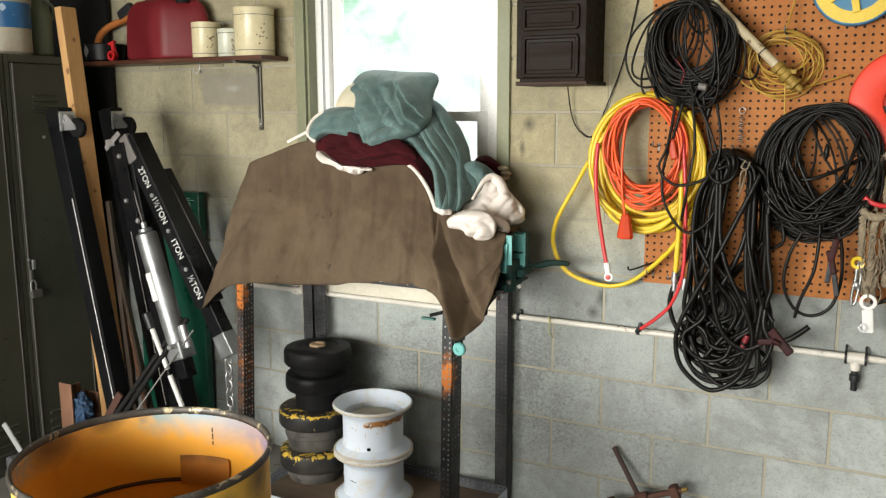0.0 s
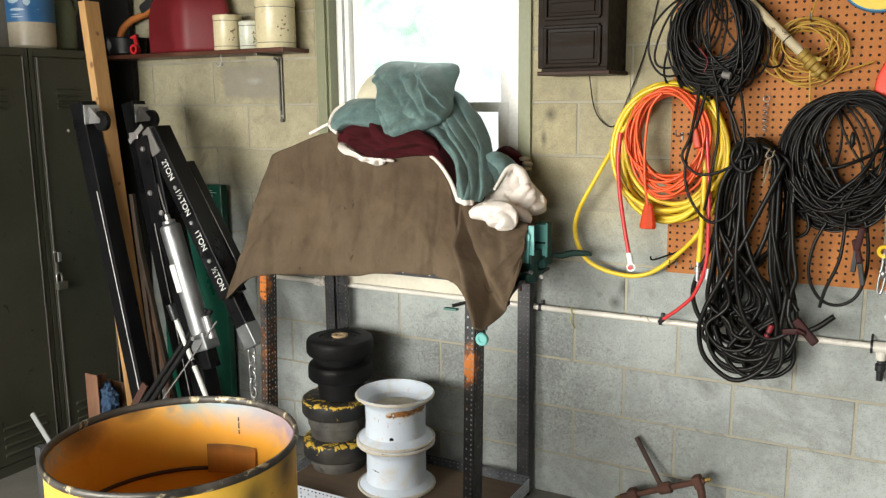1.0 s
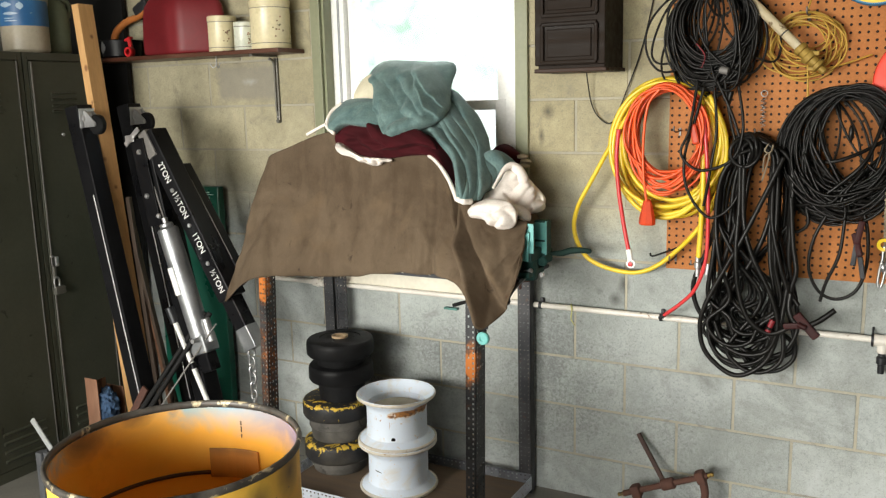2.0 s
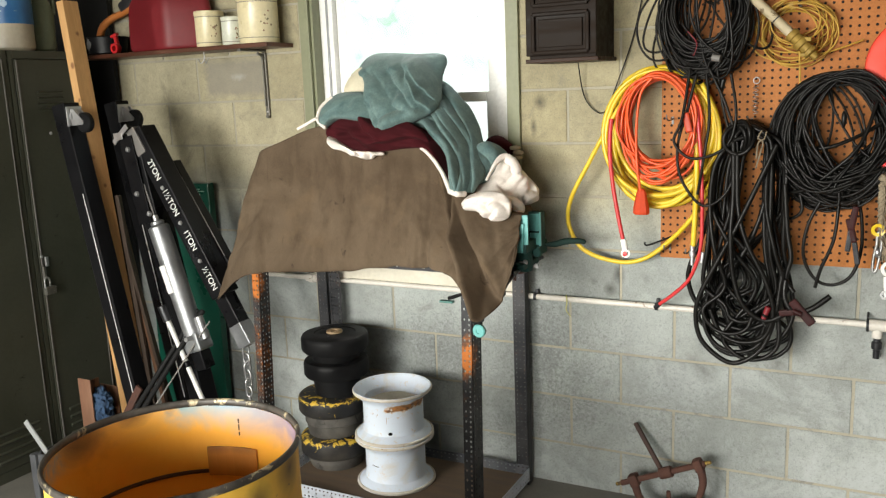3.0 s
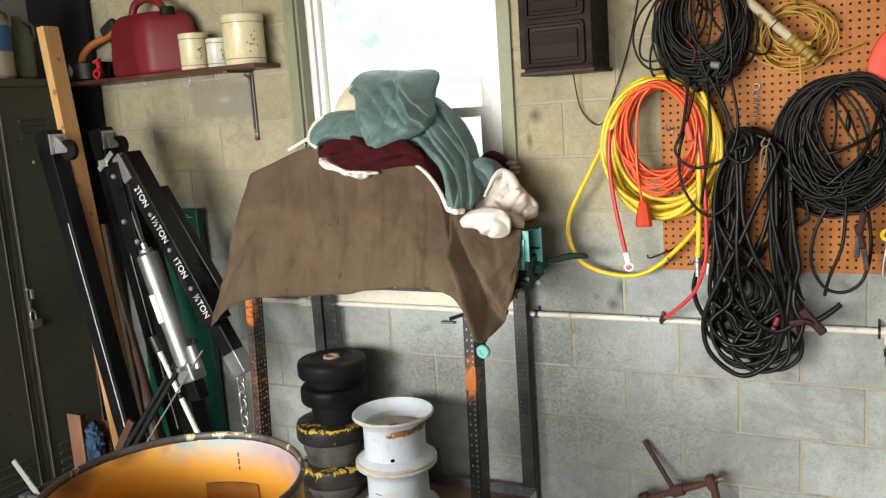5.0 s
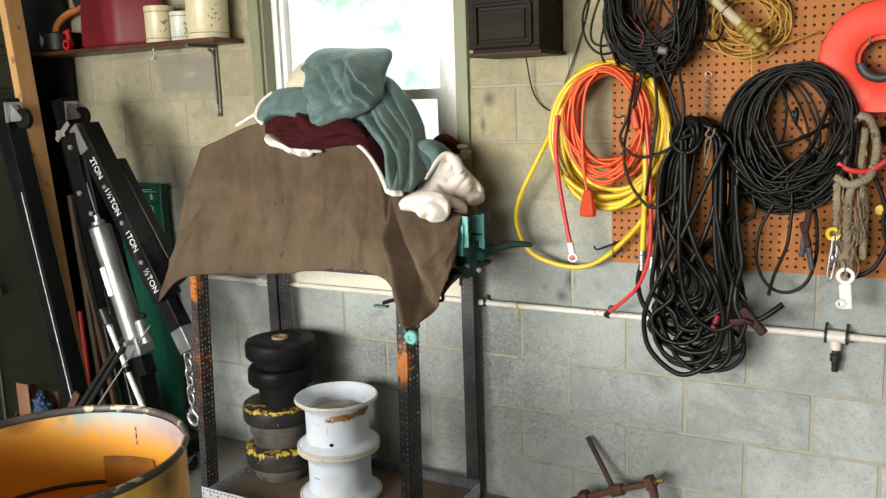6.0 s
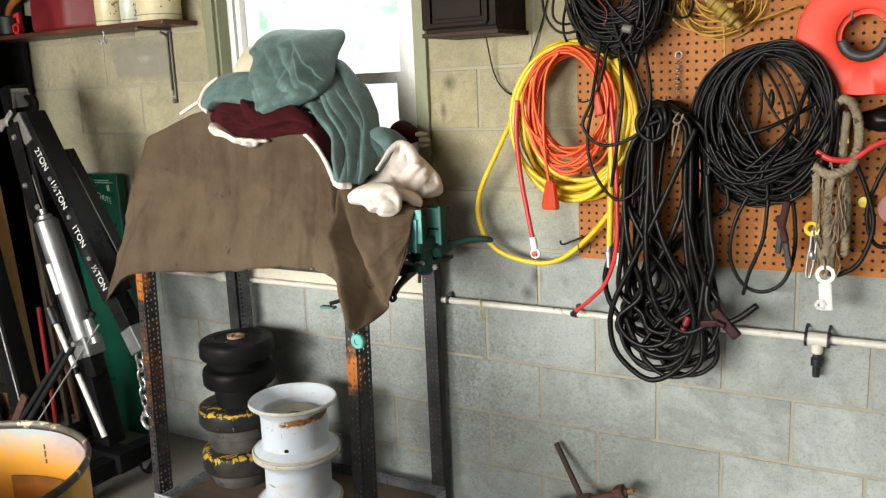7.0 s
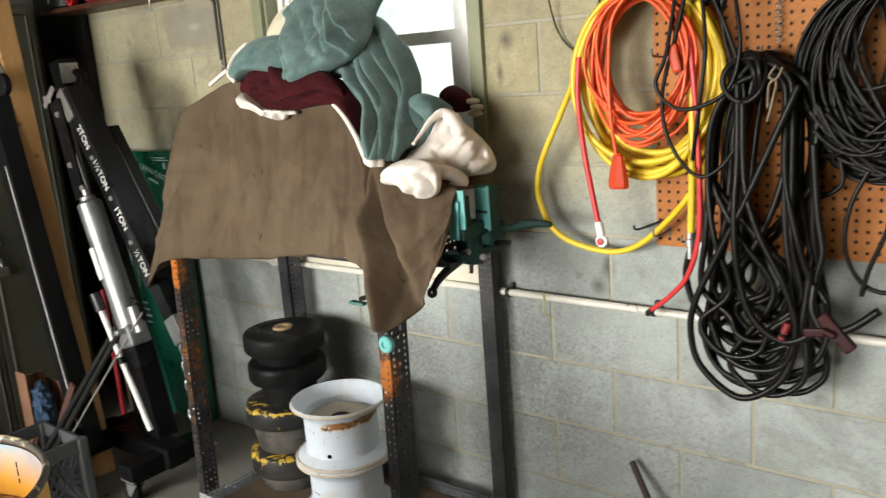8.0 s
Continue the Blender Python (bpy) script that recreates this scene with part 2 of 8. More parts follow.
    mildew_shade = n_math(t, "MULTIPLY", mildew_shade, n_ramp(t, bl.outputs[0], [(0.34, 0.35), (0.60, 1.0)]).outputs[0])
    # smooth darkening around the rack: shade put into the wall colour
    col = n_mix(t, n_math(t, "MULTIPLY", mildew_shade, 0.28), col, (0.175, 0.192, 0.190))
    mf = n_ramp(t, n_math(t, "ADD", mil.outputs[0], n_math(t, "MULTIPLY", mildew_shade, 0.26)), [(0.57, 0.0), (0.76, 0.58)]).outputs[0]
    col = n_mix(t, mf, col, (0.085, 0.088, 0.085))
    col = n_mix(t, n_math(t, "MULTIPLY", pf, 0.26), col, (0.14, 0.14, 0.13))
    # one block patched over with grey cement, chalked in the middle
    sx = n_math(t, "ABSOLUTE", n_math(t, "ADD", z.outputs[0], 1.80))
    sz = n_math(t, "ABSOLUTE", n_math(t, "SUBTRACT", z.outputs[2], 1.735))
    rag = n_math(t, "MULTIPLY", n_math(t, "SUBTRACT", mott.outputs[0], 0.5), 0.05)
    inside = n_math(t, "MAXIMUM", n_math(t, "SUBTRACT", sx, 0.185), n_math(t, "SUBTRACT", sz, 0.092))
    pm = n_ramp(t, n_math(t, "ADD", n_math(t, "ADD", inside, rag), 0.5), [(0.47, 0.62), (0.508, 0.0)]).outputs[0]
    col = n_mix(t, pm, col, (0.225, 0.212, 0.190))
    chalk = n_math(t, "ADD", spot_mask(t, p, (((-1.79, 0, 1.738), (9, 1, 22), 0.42),)), n_math(t, "MULTIPLY", dk.outputs[0], 0.6))
    col = n_mix(t, n_ramp(t, chalk, [(0.52, 0.0), (0.72, 0.6)]).outputs[0], col, (0.46, 0.45, 0.43))
    t.links.new(col, b.inputs["Base Color"])
    b.inputs["Roughness"].default_value = 0.9
    h = n_math(t, "SUBTRACT", n_math(t, "MULTIPLY", grain.outputs[0], 0.5), pf)
    n_bump(t, h, 0.35, 0.002, b)
    return m


def wood_mat(name, c1, c2, axis=2, rough=0.6):
    s = [14.0, 14.0, 14.0]
    s[axis] = 1.2
    return surf(name, c1, c2, rough, 0, 2.2, 12, 0.2, 0.002, stretch=tuple(s))


def peg_mat():
    """Tempered hardboard, with holes an inch apart."""
    m, t, b = base_mat("pegboard")
    p = n_pos(t)
    s = t.nodes.new("ShaderNodeSeparateXYZ")
    t.links.new(p, s.inputs[0])
    ds = []
    for k in (0, 2):
        q = n_math(t, "FRACT", n_math(t, "DIVIDE", s.outputs[k], 0.0254))
        d = n_math(t, "SUBTRACT", q, 0.5)
        ds.append(n_math(t, "MULTIPLY", d, d))
    d = n_math(t, "SQRT", n_math(t, "ADD", ds[0], ds[1]))
    hole = n_ramp(t, d, [(0.165, 1.0), (0.19, 0.0)]).outputs[0]
    a = n_noise(t, 4, 5, 0.6, p)
    f = n_noise(t, 150, 3, 0.6, p)
    col = n_mix(t, n_ramp(t, a.outputs[0], [(0.3, 0.0), (0.7, 1.0)]).outputs[0], (0.375, 0.135, 0.036), (0.450, 0.175, 0.050))
    col = n_mix(t, 1.0, col, n_ramp(t, f.outputs[0], [(0.3, 0.85), (0.7, 1.1)]).outputs[0], "MULTIPLY")
    col = n_mix(t, hole, col, (0.012, 0.007, 0.004))
    t.links.new(col, b.inputs["Base Color"])
    b.inputs["Roughness"].default_value = 0.55
    n_bump(t, n_math(t, "SUBTRACT", f.outputs[0], n_math(t, "MULTIPLY", hole, 12)), 0.3, 0.001, b)
    b.inputs["Specular IOR Level"].default_value = 0.15
    return m


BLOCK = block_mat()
MORTAR = surf("mortar", (0.31, 0.295, 0.238), (0.41, 0.378, 0.290), 0.95, 0, 2.2, 90, 0.5, 0.003, (0.25, 0.24, 0.21), 0.61, 7)
FLOORM = surf("floor_concrete", (0.155, 0.148, 0.132), (0.235, 0.225, 0.200), 0.8, 0, 2.5, 90, 0.3, 0.002, (0.045, 0.04, 0.035), 0.6, 4)
PLASTER = surf("wall_paint", (0.25, 0.24, 0.22), (0.30, 0.29, 0.26), 0.9, 0, 2, 60)
CEIL = surf("ceiling_board", (0.30, 0.27, 0.22), (0.36, 0.32, 0.27), 0.9, 0, 2, 60)
PEG = peg_mat()
OLIVE = surf("olive_paint", (0.21, 0.22, 0.135), (0.25, 0.26, 0.16), 0.5, 0, 4, 50, 0.1)
WHITE = surf("white_paint", (0.84, 0.85, 0.83), (0.87, 0.87, 0.85), 0.45, 0, 4, 70, 0.08)
CREAMB = surf("cream_board", (0.60, 0.56, 0.46), (0.68, 0.64, 0.54), 0.6, 0, 5, 60, 0.1)
LOCKER = surf("locker_enamel", (0.046, 0.048, 0.034), (0.070, 0.073, 0.053), 0.42, 0.0, 2.5, 70, 0.06, 0.001, (0.020, 0.018, 0.014), 0.64, 14, spec=0.4)
DARKSTEEL = surf("dark_steel", (0.020, 0.021, 0.024), (0.045, 0.045, 0.049), 0.45, 0.5, 8, 70, 0.15, 0.001, (0.12, 0.06, 0.03), 0.66, 18)
RAILSTEEL = surf("galvanised_rail", (0.46, 0.50, 0.57), (0.60, 0.63, 0.69), 0.45, 0.25, 9, 70, 0.1, 0.001, (0.14, 0.12, 0.11), 0.64, 20)
POSTSTEEL = post_mat()
DULLRAIL = surf("dull_rail", (0.10, 0.105, 0.12), (0.16, 0.165, 0.18), 0.5, 0.5, 9, 70, 0.1, 0.001, (0.05, 0.045, 0.04), 0.62, 20)
HOISTBLK = surf("black_enamel", (0.005, 0.005, 0.006), (0.010, 0.010, 0.011), 0.34, 0.0, 5, 80, 0.05, spec=0.14)
RUBBER = surf("black_rubber", (0.007, 0.007, 0.0075), (0.013, 0.013, 0.0135), 0.5, 0, 6, 80, 0.2, spec=0.1)
CABLE = surf("black_cable", (0.0040, 0.0037, 0.0034), (0.0090, 0.0082, 0.0072), 0.38, 0, 6, 90, 0.05, rough_var=0.10, spec=0.20)
STEEL = surf("bright_steel", (0.42, 0.42, 0.42), (0.52, 0.52, 0.53), 0.42, 0.85, 8, 80, 0.06)
SILVERP = surf("silver_paint", (0.26, 0.27, 0.28), (0.34, 0.35, 0.36), 0.40, 0.75, 8, 80, 0.05)
GREYHUB = surf("dusty_grey_iron", (0.045, 0.042, 0.038), (0.13, 0.12, 0.105), 0.75, 0.2, 9, 70, 0.3, 0.002, (0.05, 0.045, 0.04), 0.6, 14)
RUST = surf("rust", (0.075, 0.032, 0.024), (0.12, 0.055, 0.038), 0.85, 0.2, 12, 90, 0.5, 0.002, (0.06, 0.035, 0.03), 0.6, 20)
PLANKW = wood_mat("pine", (0.50, 0.27, 0.10), (0.62, 0.36, 0.15), 2)


def add_knots(m, spots):
    t = m.node_tree
    b = t.nodes["Principled BSDF"]
    old = b.inputs["Base Color"].links[0].from_socket
    n = n_noise(t, 30, 3, 0.6, n_pos(t))
    f = n_math(t, "ADD", spot_mask(t, n_pos(t), spots), n_math(t, "MULTIPLY", n.outputs[0], 0.35))
    t.links.new(n_mix(t, n_ramp(t, f, [(0.40, 0.0), (0.62, 0.85)]).outputs[0], old, (0.16, 0.06, 0.02)), b.inputs["Base Color"])


add_knots(PLANKW, [((-2.118, -0.62, 1.80), (50, 30, 38), 0.6), ((-2.10, -0.62, 1.66), (70, 30, 50), 0.55), ((-2.075, -0.62, 1.42), (60, 30, 40), 0.6), ((-2.12, -0.58, 1.93), (60, 50, 44), 0.5), ((-2.06, -0.58, 1.30), (60, 50, 50), 0.5), ((-2.02, -0.62, 0.95), (60, 30, 44), 0.55)])
SHELFW = wood_mat("stained_shelf", (0.065, 0.022, 0.012), (0.12, 0.045, 0.024), 0, 0.45)
PLYW = wood_mat("dark_plywood", (0.11, 0.075, 0.05), (0.17, 0.12, 0.08), 0, 0.7)
BOXW = surf("dark_cabinet_wood", (0.012, 0.008, 0.006), (0.020, 0.013, 0.009), 0.5, 0, 2.2, 12, 0.1, 0.001, stretch=(1.2, 14, 14), spec=0.08)
BOXTRIM = surf("brown_cabinet_trim", (0.035, 0.02, 0.014), (0.05, 0.028, 0.02), 0.5, 0, 2.2, 12, 0.1, 0.001, stretch=(1.2, 14, 14), spec=0.12)
DULL = surf("dull_grey_metal", (0.16, 0.15, 0.14), (0.2, 0.19, 0.18), 0.6, 0.3)
MATTBLK = surf("matt_black", (0.008, 0.008, 0.008), (0.013, 0.013, 0.013), 0.7, 0, 6, 60, spec=0.2)
TWINE = surf("thin_yellow_cord", (0.42, 0.25, 0.03), (0.52, 0.31, 0.045), 0.5, 0, 6, 70, 0.05)
PIPEW = surf("white_pipe", (0.62, 0.58, 0.52), (0.70, 0.67, 0.61), 0.4, 0, 9, 70, 0.08, 0.001, (0.22, 0.13, 0.07), 0.64, 22)

FLOOR = 0.03
# ---- the setting ----
WX0, WX1, WZ1 = -2.95, 2.6, 2.65
WIN = (-1.361, -0.439, 0.93, 2.25)


def wall_back():
    """Mortar slab with the window's opening; the blocks are laid on it at the end."""
    x0, x1, z0, z1 = WIN
    me = boxes([(((WX0 + x0) / 2, 0.1032, WZ1 / 2), (x0 - WX0, 0.2, WZ1)), (((x1 + WX1) / 2, 0.1032, WZ1 / 2), (WX1 - x1, 0.2, WZ1)),
                (((x0 + x1) / 2, 0.1032, z0 / 2), (x1 - x0, 0.2, z0)), (((x0 + x1) / 2, 0.1032, (z1 + WZ1) / 2), (x1 - x0, 0.2, WZ1 - z1))], 0)
    return solid("wall_north", me, MORTAR, "concrete block wall with tan mortar joints", "wall", "structure")


WALL = wall_back()
solid("floor", box((-0.2, -2.6, FLOOR - 0.1), (6.2, 6.2, 0.2), 0), FLOORM, "stained dark concrete garage floor", "floor", "structure")
solid("wall_west", box((WX0 - 0.1, -2.6, 1.3), (0.2, 5.6, 2.7), 0), PLASTER, "plain painted block side wall", "wall", "structure")
# east wall, door wall and ceiling are unseen, added to close in the daylight
solid("wall_east", box((WX1 + 0.1, -2.6, 1.3), (0.2, 5.6, 2.7), 0), PLASTER, "plain painted block side wall", "wall", "structure")
solid("wall_south", boxes([((-2.80, -5.35, 1.3), (0.3, 0.2, 2.7)), ((1.775, -5.35, 1.3), (1.65, 0.2, 2.7)), ((-0.85, -5.35, 2.4), (3.6, 0.2, 0.5))], 0), PLASTER, "unseen wall with the open garage door", "wall", "structure")
solid("ceiling", box((-0.2, -2.6, WZ1 + 0.06), (6.2, 6.2, 0.1), 0), CEIL, "plain ceiling boards, out of view", "ceiling", "structure")
solid("ground", box((0, 0, -0.2), (400, 400, 0.1), 0), surf("grass_ground", (0.05, 0.09, 0.03), (0.09, 0.13, 0.05), 0.9, 0, 1.0, 12), "grass outside the garage", "ground", "structure")



# window: casing, frame, two sashes and panes
def build_window():
    x0, x1, z0, z1 = WIN
    w = thing("window_1", (-0.9, 0.0, z0), "white sash window with olive painted casing", "window", kind="structure")
    for a in (x0 - 0.0235, x1 + 0.0235):
        part("casing", box((a, -0.009, 1.60), (0.047, 0.018, 1.40), 0.002), OLIVE, w, "olive green painted casing board")
    part("casing", box(((x0 + x1) / 2, -0.009, z1 + 0.03), (x1 - x0 + 0.094, 0.018, 0.06), 0.002), OLIVE, w)
    part("jamb", box((x0 + 0.006, 0.10, 1.59), (0.012, 0.2, 1.31), 0), OLIVE, w)
    part("jamb", box((x1 - 0.006, 0.10, 1.59), (0.012, 0.2, 1.31), 0), OLIVE, w)
    fr = part("frame", boxes([((x0 + 0.045, 0.09, 1.59), (0.066, 0.07, 1.31)), ((x1 - 0.045, 0.09, 1.59), (0.066, 0.07, 1.31)),
                              (((x0 + x1) / 2, 0.09, z1 - 0.02), (x1 - x0 - 0.16, 0.07, 0.04)), (((x0 + x1) / 2, 0.09, z0 + 0.03), (x1 - x0 - 0.16, 0.07, 0.06))]), WHITE, w)
    part("track", box((x0 + 0.052, 0.052, 1.59), (0.008, 0.008, 1.2), 0.001), SILVERP, fr, "grey metal sash track")
    xa, xb = x0 + 0.079, x1 - 0.079
    for name, za, zb, y in (("upper_sash", 1.59, z1 - 0.041, 0.10), ("lower_sash", z0 + 0.061, 1.63, 0.075)):
        s = part(name, boxes([((xa + 0.024, y, (za + zb) / 2), (0.046, 0.03, zb - za)), ((xb - 0.024, y, (za + zb) / 2), (0.046, 0.03, zb - za)),
                              (((xa + xb) / 2, y, za + 0.02), (xb - xa - 0.095, 0.028, 0.04)), (((xa + xb) / 2, y, zb - 0.02), (xb - xa - 0.095, 0.028, 0.04))]), WHITE, w)
        g = part("pane", box(((xa + xb) / 2, y, (za + zb) / 2), (xb - xa - 0.09, 0.004, zb - za - 0.07), 0), GLASS, s)
        g.visible_shadow = False
    part("apron", box((-0.9, -0.012, 0.885), (1.03, 0.022, 0.105), 0.003), CREAMB, w, "cream painted apron board under the window")
    part("sill", box((-0.9, -0.02, 0.952), (1.03, 0.07, 0.026), 0.004), CREAMB, w)


def glass_mat():
    m, t, b = base_mat("glass")
    b.inputs["Transmission Weight"].default_value = 1.0
    b.inputs["Roughness"].default_value = 0.02
    b.inputs["IOR"].default_value = 1.45
    b.inputs["Base Color"].default_value = (0.95, 1, 0.98, 1)
    return m


def backdrop_mat():
    """Leaves and haze beyond the window, with their daylight put in as glow."""
    m, t, b = base_mat("garden_haze")
    p = n_pos(t)
    a = n_noise(t, 1.3, 9, 0.72, p, 0.4)
    col = n_ramp(t, a.outputs[0], [(0.34, (0.48, 0.78, 0.55)), (0.45, (0.88, 0.97, 0.91)), (0.53, (1, 1, 1))]).outputs[0]
    t.links.new(col, b.inputs["Emission Color"])
    b.inputs["Emission Strength"].default_value = 1.3
    b.inputs["Base Color"].default_value = (0.1, 0.1, 0.1, 1)
    return m


GLASS = glass_mat()
build_window()
solid("backdrop", box((-5.0, 9.0, 3.0), (26.0, 0.05, 10.0), 0), backdrop_mat(), "glowing backdrop of the hazy garden beyond the window", "backdrop", "structure")


# ---- lockers ----
def build_locker(y0, y1):
    yc, w, xf, xb, zt = (y0 + y1) / 2, y1 - y0, -2.46, -2.94, 1.88
    k = thing("locker", ((xf + xb) / 2, yc, FLOOR), "tall grey-green steel locker with louvred door", "locker", "lockers by the side wall")
    part("body", boxes([(((xf + xb) / 2 - 0.01, yc, (zt + FLOOR) / 2), (xf - xb - 0.03, w - 0.002, zt - FLOOR)),
                        ((xf - 0.011, y0 + 0.011, (zt + FLOOR) / 2), (0.022, 0.02, zt - FLOOR)), ((xf - 0.011, y1 - 0.011, (zt + FLOOR) / 2), (0.022, 0.02, zt - FLOOR)),
                        ((xf - 0.011, yc, zt - 0.017), (0.022, w - 0.043, 0.034)), ((xf - 0.011, yc, FLOOR + 0.024), (0.022, w - 0.043, 0.048))], 0.002), LOCKER, k)
    za, zb = FLOOR + 0.052, zt - 0.038
    d = part("door", box((xf - 0.006, yc, (za + zb) / 2), (0.02, w - 0.05, zb - za), 0.003), LOCKER, k)
    part("seam_strip", box((xf + 0.006, y0 + 0.034, (za + zb) / 2), (0.006, 0.006, zb - za), 0.001), DULL, d, "thin pale strip along the door edge")
    part("hinge_strip", box((xf + 0.005, y1 - 0.031, (za + zb) / 2), (0.005, 0.004, zb - za), 0.001), DULL, d, "thin pale strip along the door edge")
    for z in (1.70, 1.675, 1.65, 1.625, 0.245, 0.205, 0.165, 0.125):
        bm = bmesh.new()
        add_box(bm, (xf + 0.006, yc, z), (0.012, 0.13 if z > 1 else 0.21, 0.010 if z > 1 else 0.016), 0.003, Matrix.Rotation(radians(28), 4, "Y"))
        part("louvre", from_bm(bm), LOCKER, d)
    part("handle", box((xf + 0.010, y0 + 0.055, 0.955), (0.012, 0.016, 0.045), 0.004), STEEL, d, "worn steel lift handle")
    part("rivet", lathe([(0, 0.006), (0.006, 0.004), (0.008, 0)], 10, (xf + 0.004, yc - 0.02, 1.52), Matrix.Rotation(radians(90), 4, "Y")), STEEL, d)
    return k


build_locker(-0.668, -0.30)
build_locker(-1.04, -0.672)


def build_padlock():
    x, y, z = -2.438, -0.628, 0.845
    k = thing("padlock", (x, y, z - 0.045), "small steel padlock hanging from the locker handle", "padlock")
    body = part("lock_body", box((x, y + 0.006, z - 0.020), (0.022, 0.048, 0.036), 0.003), LOCKSTEEL, k, "laminated steel lock body")
    for i in range(4):
        part("plate_edge", box((x, y + 0.006, z - 0.032 + 0.008 * i), (0.0245, 0.0505, 0.0035), 0.001), LOCKSTEEL, body)
    part("shackle", tubes([spline([(x, y - 0.016, z - 0.008), (x, y - 0.016, z + 0.028), (x, y - 0.004, z + 0.042), (x, y + 0.008, z + 0.028), (x, y + 0.008, z - 0.004)], 20)], 0.0042), STEEL, k)
    part("hasp", box((x - 0.006, y - 0.006, z + 0.062), (0.010, 0.014, 0.055), 0.003), LOCKSTEEL, k)
    part("rivet", lathe([(0, 0.006), (0.006, 0.004), (0.008, 0)], 10, (-2.455, y - 0.004, z + 0.135), Matrix.Rotation(radians(90), 4, "Y")), STEEL, k)


LOCKSTEEL = surf("dull_lock_steel", (0.16, 0.15, 0.13), (0.26, 0.25, 0.22), 0.4, 0.7, 12, 70, 0.1)
build_padlock()


def build_jug(x, y, z, r, h, mat, label_mat, label):
    k = thing("jug", (x, y, z), label, "jug", "jugs on the locker")
    part("body", lathe([(0, z), (r - 0.012, z), (r, z + 0.015), (r, z + h * 0.68), (r * 0.8, z + h * 0.82), (r * 0.34, z + h * 0.92), (r * 0.34, z + h * 0.96), (0, z + h * 0.96)], 28, (x, y, 0)), mat, k)
    part("cap", lathe([(r * 0.4, z + h * 0.93), (r * 0.4, z + h), (0, z + h)], 20, (x, y, 0)), label_mat, k)
    part("paper_label", lathe([(r + 0.001, z + h * 0.34), (r + 0.002, z + h * 0.34), (r + 0.002, z + h * 0.66), (r + 0.001, z + h * 0.66)], 28, (x, y, 0)), label_mat, k)
    if label_mat is BLUEP:
        for q, a0, a1, hh in ((0.60, -95, -62, 0.022), (0.585, -52, -34, 0.030), (0.49, -90, -48, 0.012), (0.43, -88, -60, 0.005), (0.40, -88, -52, 0.005)):
            arc = [(x + (r + 0.003) * math.cos(radians(a)), y + (r + 0.003) * math.sin(radians(a)), z + h * q) for a in np.linspace(a0, a1, 10)]
            part("label_mark", ribbon(arc, hh), PALEBLUE, k, "pale print on the label")
    part("grip", tubes([spline([(x + 0.02, y + r * 0.4, z + h * 0.9), (x + 0.02, y + r * 1.05, z + h * 0.84), (x + 0.02, y + r * 1.0, z + h * 0.62)], 14)], 0.011), mat, k)


MILKY = surf("milky_plastic", (0.33, 0.29, 0.22), (0.43, 0.385, 0.30), 0.4, 0, 6, 60, 0.05, 0.001, (0.25, 0.16, 0.10), 0.68, 9)
BLUEP = surf("blue_label", (0.025, 0.11, 0.27), (0.04, 0.16, 0.36), 0.45, 0, 5, 60, 0.03, 0.001, (0.45, 0.45, 0.4), 0.63, 10)
PALEBLUE = surf("pale_print", (0.34, 0.46, 0.58), (0.42, 0.54, 0.64), 0.5)
SAGE = surf("sage_plastic", (0.12, 0.15, 0.10), (0.15, 0.18, 0.12), 0.45, 0, 6, 60)
build_jug(-2.575, -0.555, 1.88, 0.098, 0.34, MILKY, BLUEP, "milky plastic jug with a blue label on the locker")
build_jug(-2.60, -0.385, 1.88, 0.066, 0.28, SAGE, SAGE, "sage green plastic jug on the locker")


# ---- wall shelf with its things ----
BRACKET = surf("grey_bracket", (0.12, 0.115, 0.10), (0.17, 0.16, 0.14), 0.5, 0.4, 9, 70)


def build_shelf():
    k = thing("wall_shelf", (-1.9, -0.1, 1.55), "dark stained wooden wall shelf on a steel bracket", "shelf")
    part("board", box((-2.04, -0.092, 1.860), (1.16, 0.184, 0.019), 0.004), SHELFW, k)
    x = -1.62
    b = part("bracket", bar((x, -0.0065, 1.548), (x, -0.0065, 1.838), 0.020, 0.012, 0.004), BRACKET, k, "grey steel shelf bracket")
    part("bracket_arm", bar((x, -0.004, 1.845), (x, -0.176, 1.845), 0.020, 0.010, 0.003, (0, 0, 1)), BRACKET, b)
    part("bracket_rib", bar((x, -0.018, 1.60), (x, -0.018, 1.828), 0.006, 0.012, 0.002), BRACKET, b)
    part("bracket_elbow", tubes([spline([(x, -0.018, 1.795), (x, -0.026, 1.822), (x, -0.052, 1.834)], 12)], 0.006, 6), BRACKET, b)
    part("bracket_foot", lathe([(0, 0.006), (0.008, 0.006), (0.010, 0.003), (0.010, 0)], 14, (x, -0.012, 1.556), Matrix.Rotation(radians(90), 4, "X")), BRACKET, b)
    for z in (1.575, 1.80):
        part("screw", lathe([(0, 0.003), (0.004, 0.002), (0.005, 0)], 8, (x, -0.0125, z), Matrix.Rotation(radians(90), 4, "X")), STEEL, b)
    hk = [(-1.846, -0.145, 1.851), (-1.846, -0.145, 1.818), (-1.861, -0.150, 1.800), (-1.876, -0.153, 1.818)]
    part("cup_hook", tubes([spline(hk, 16), spline([hk[1], (-1.831, -0.150, 1.800), (-1.818, -0.153, 1.818)], 12)], 0.0025, 6), STEEL, k, "small double wire hook")


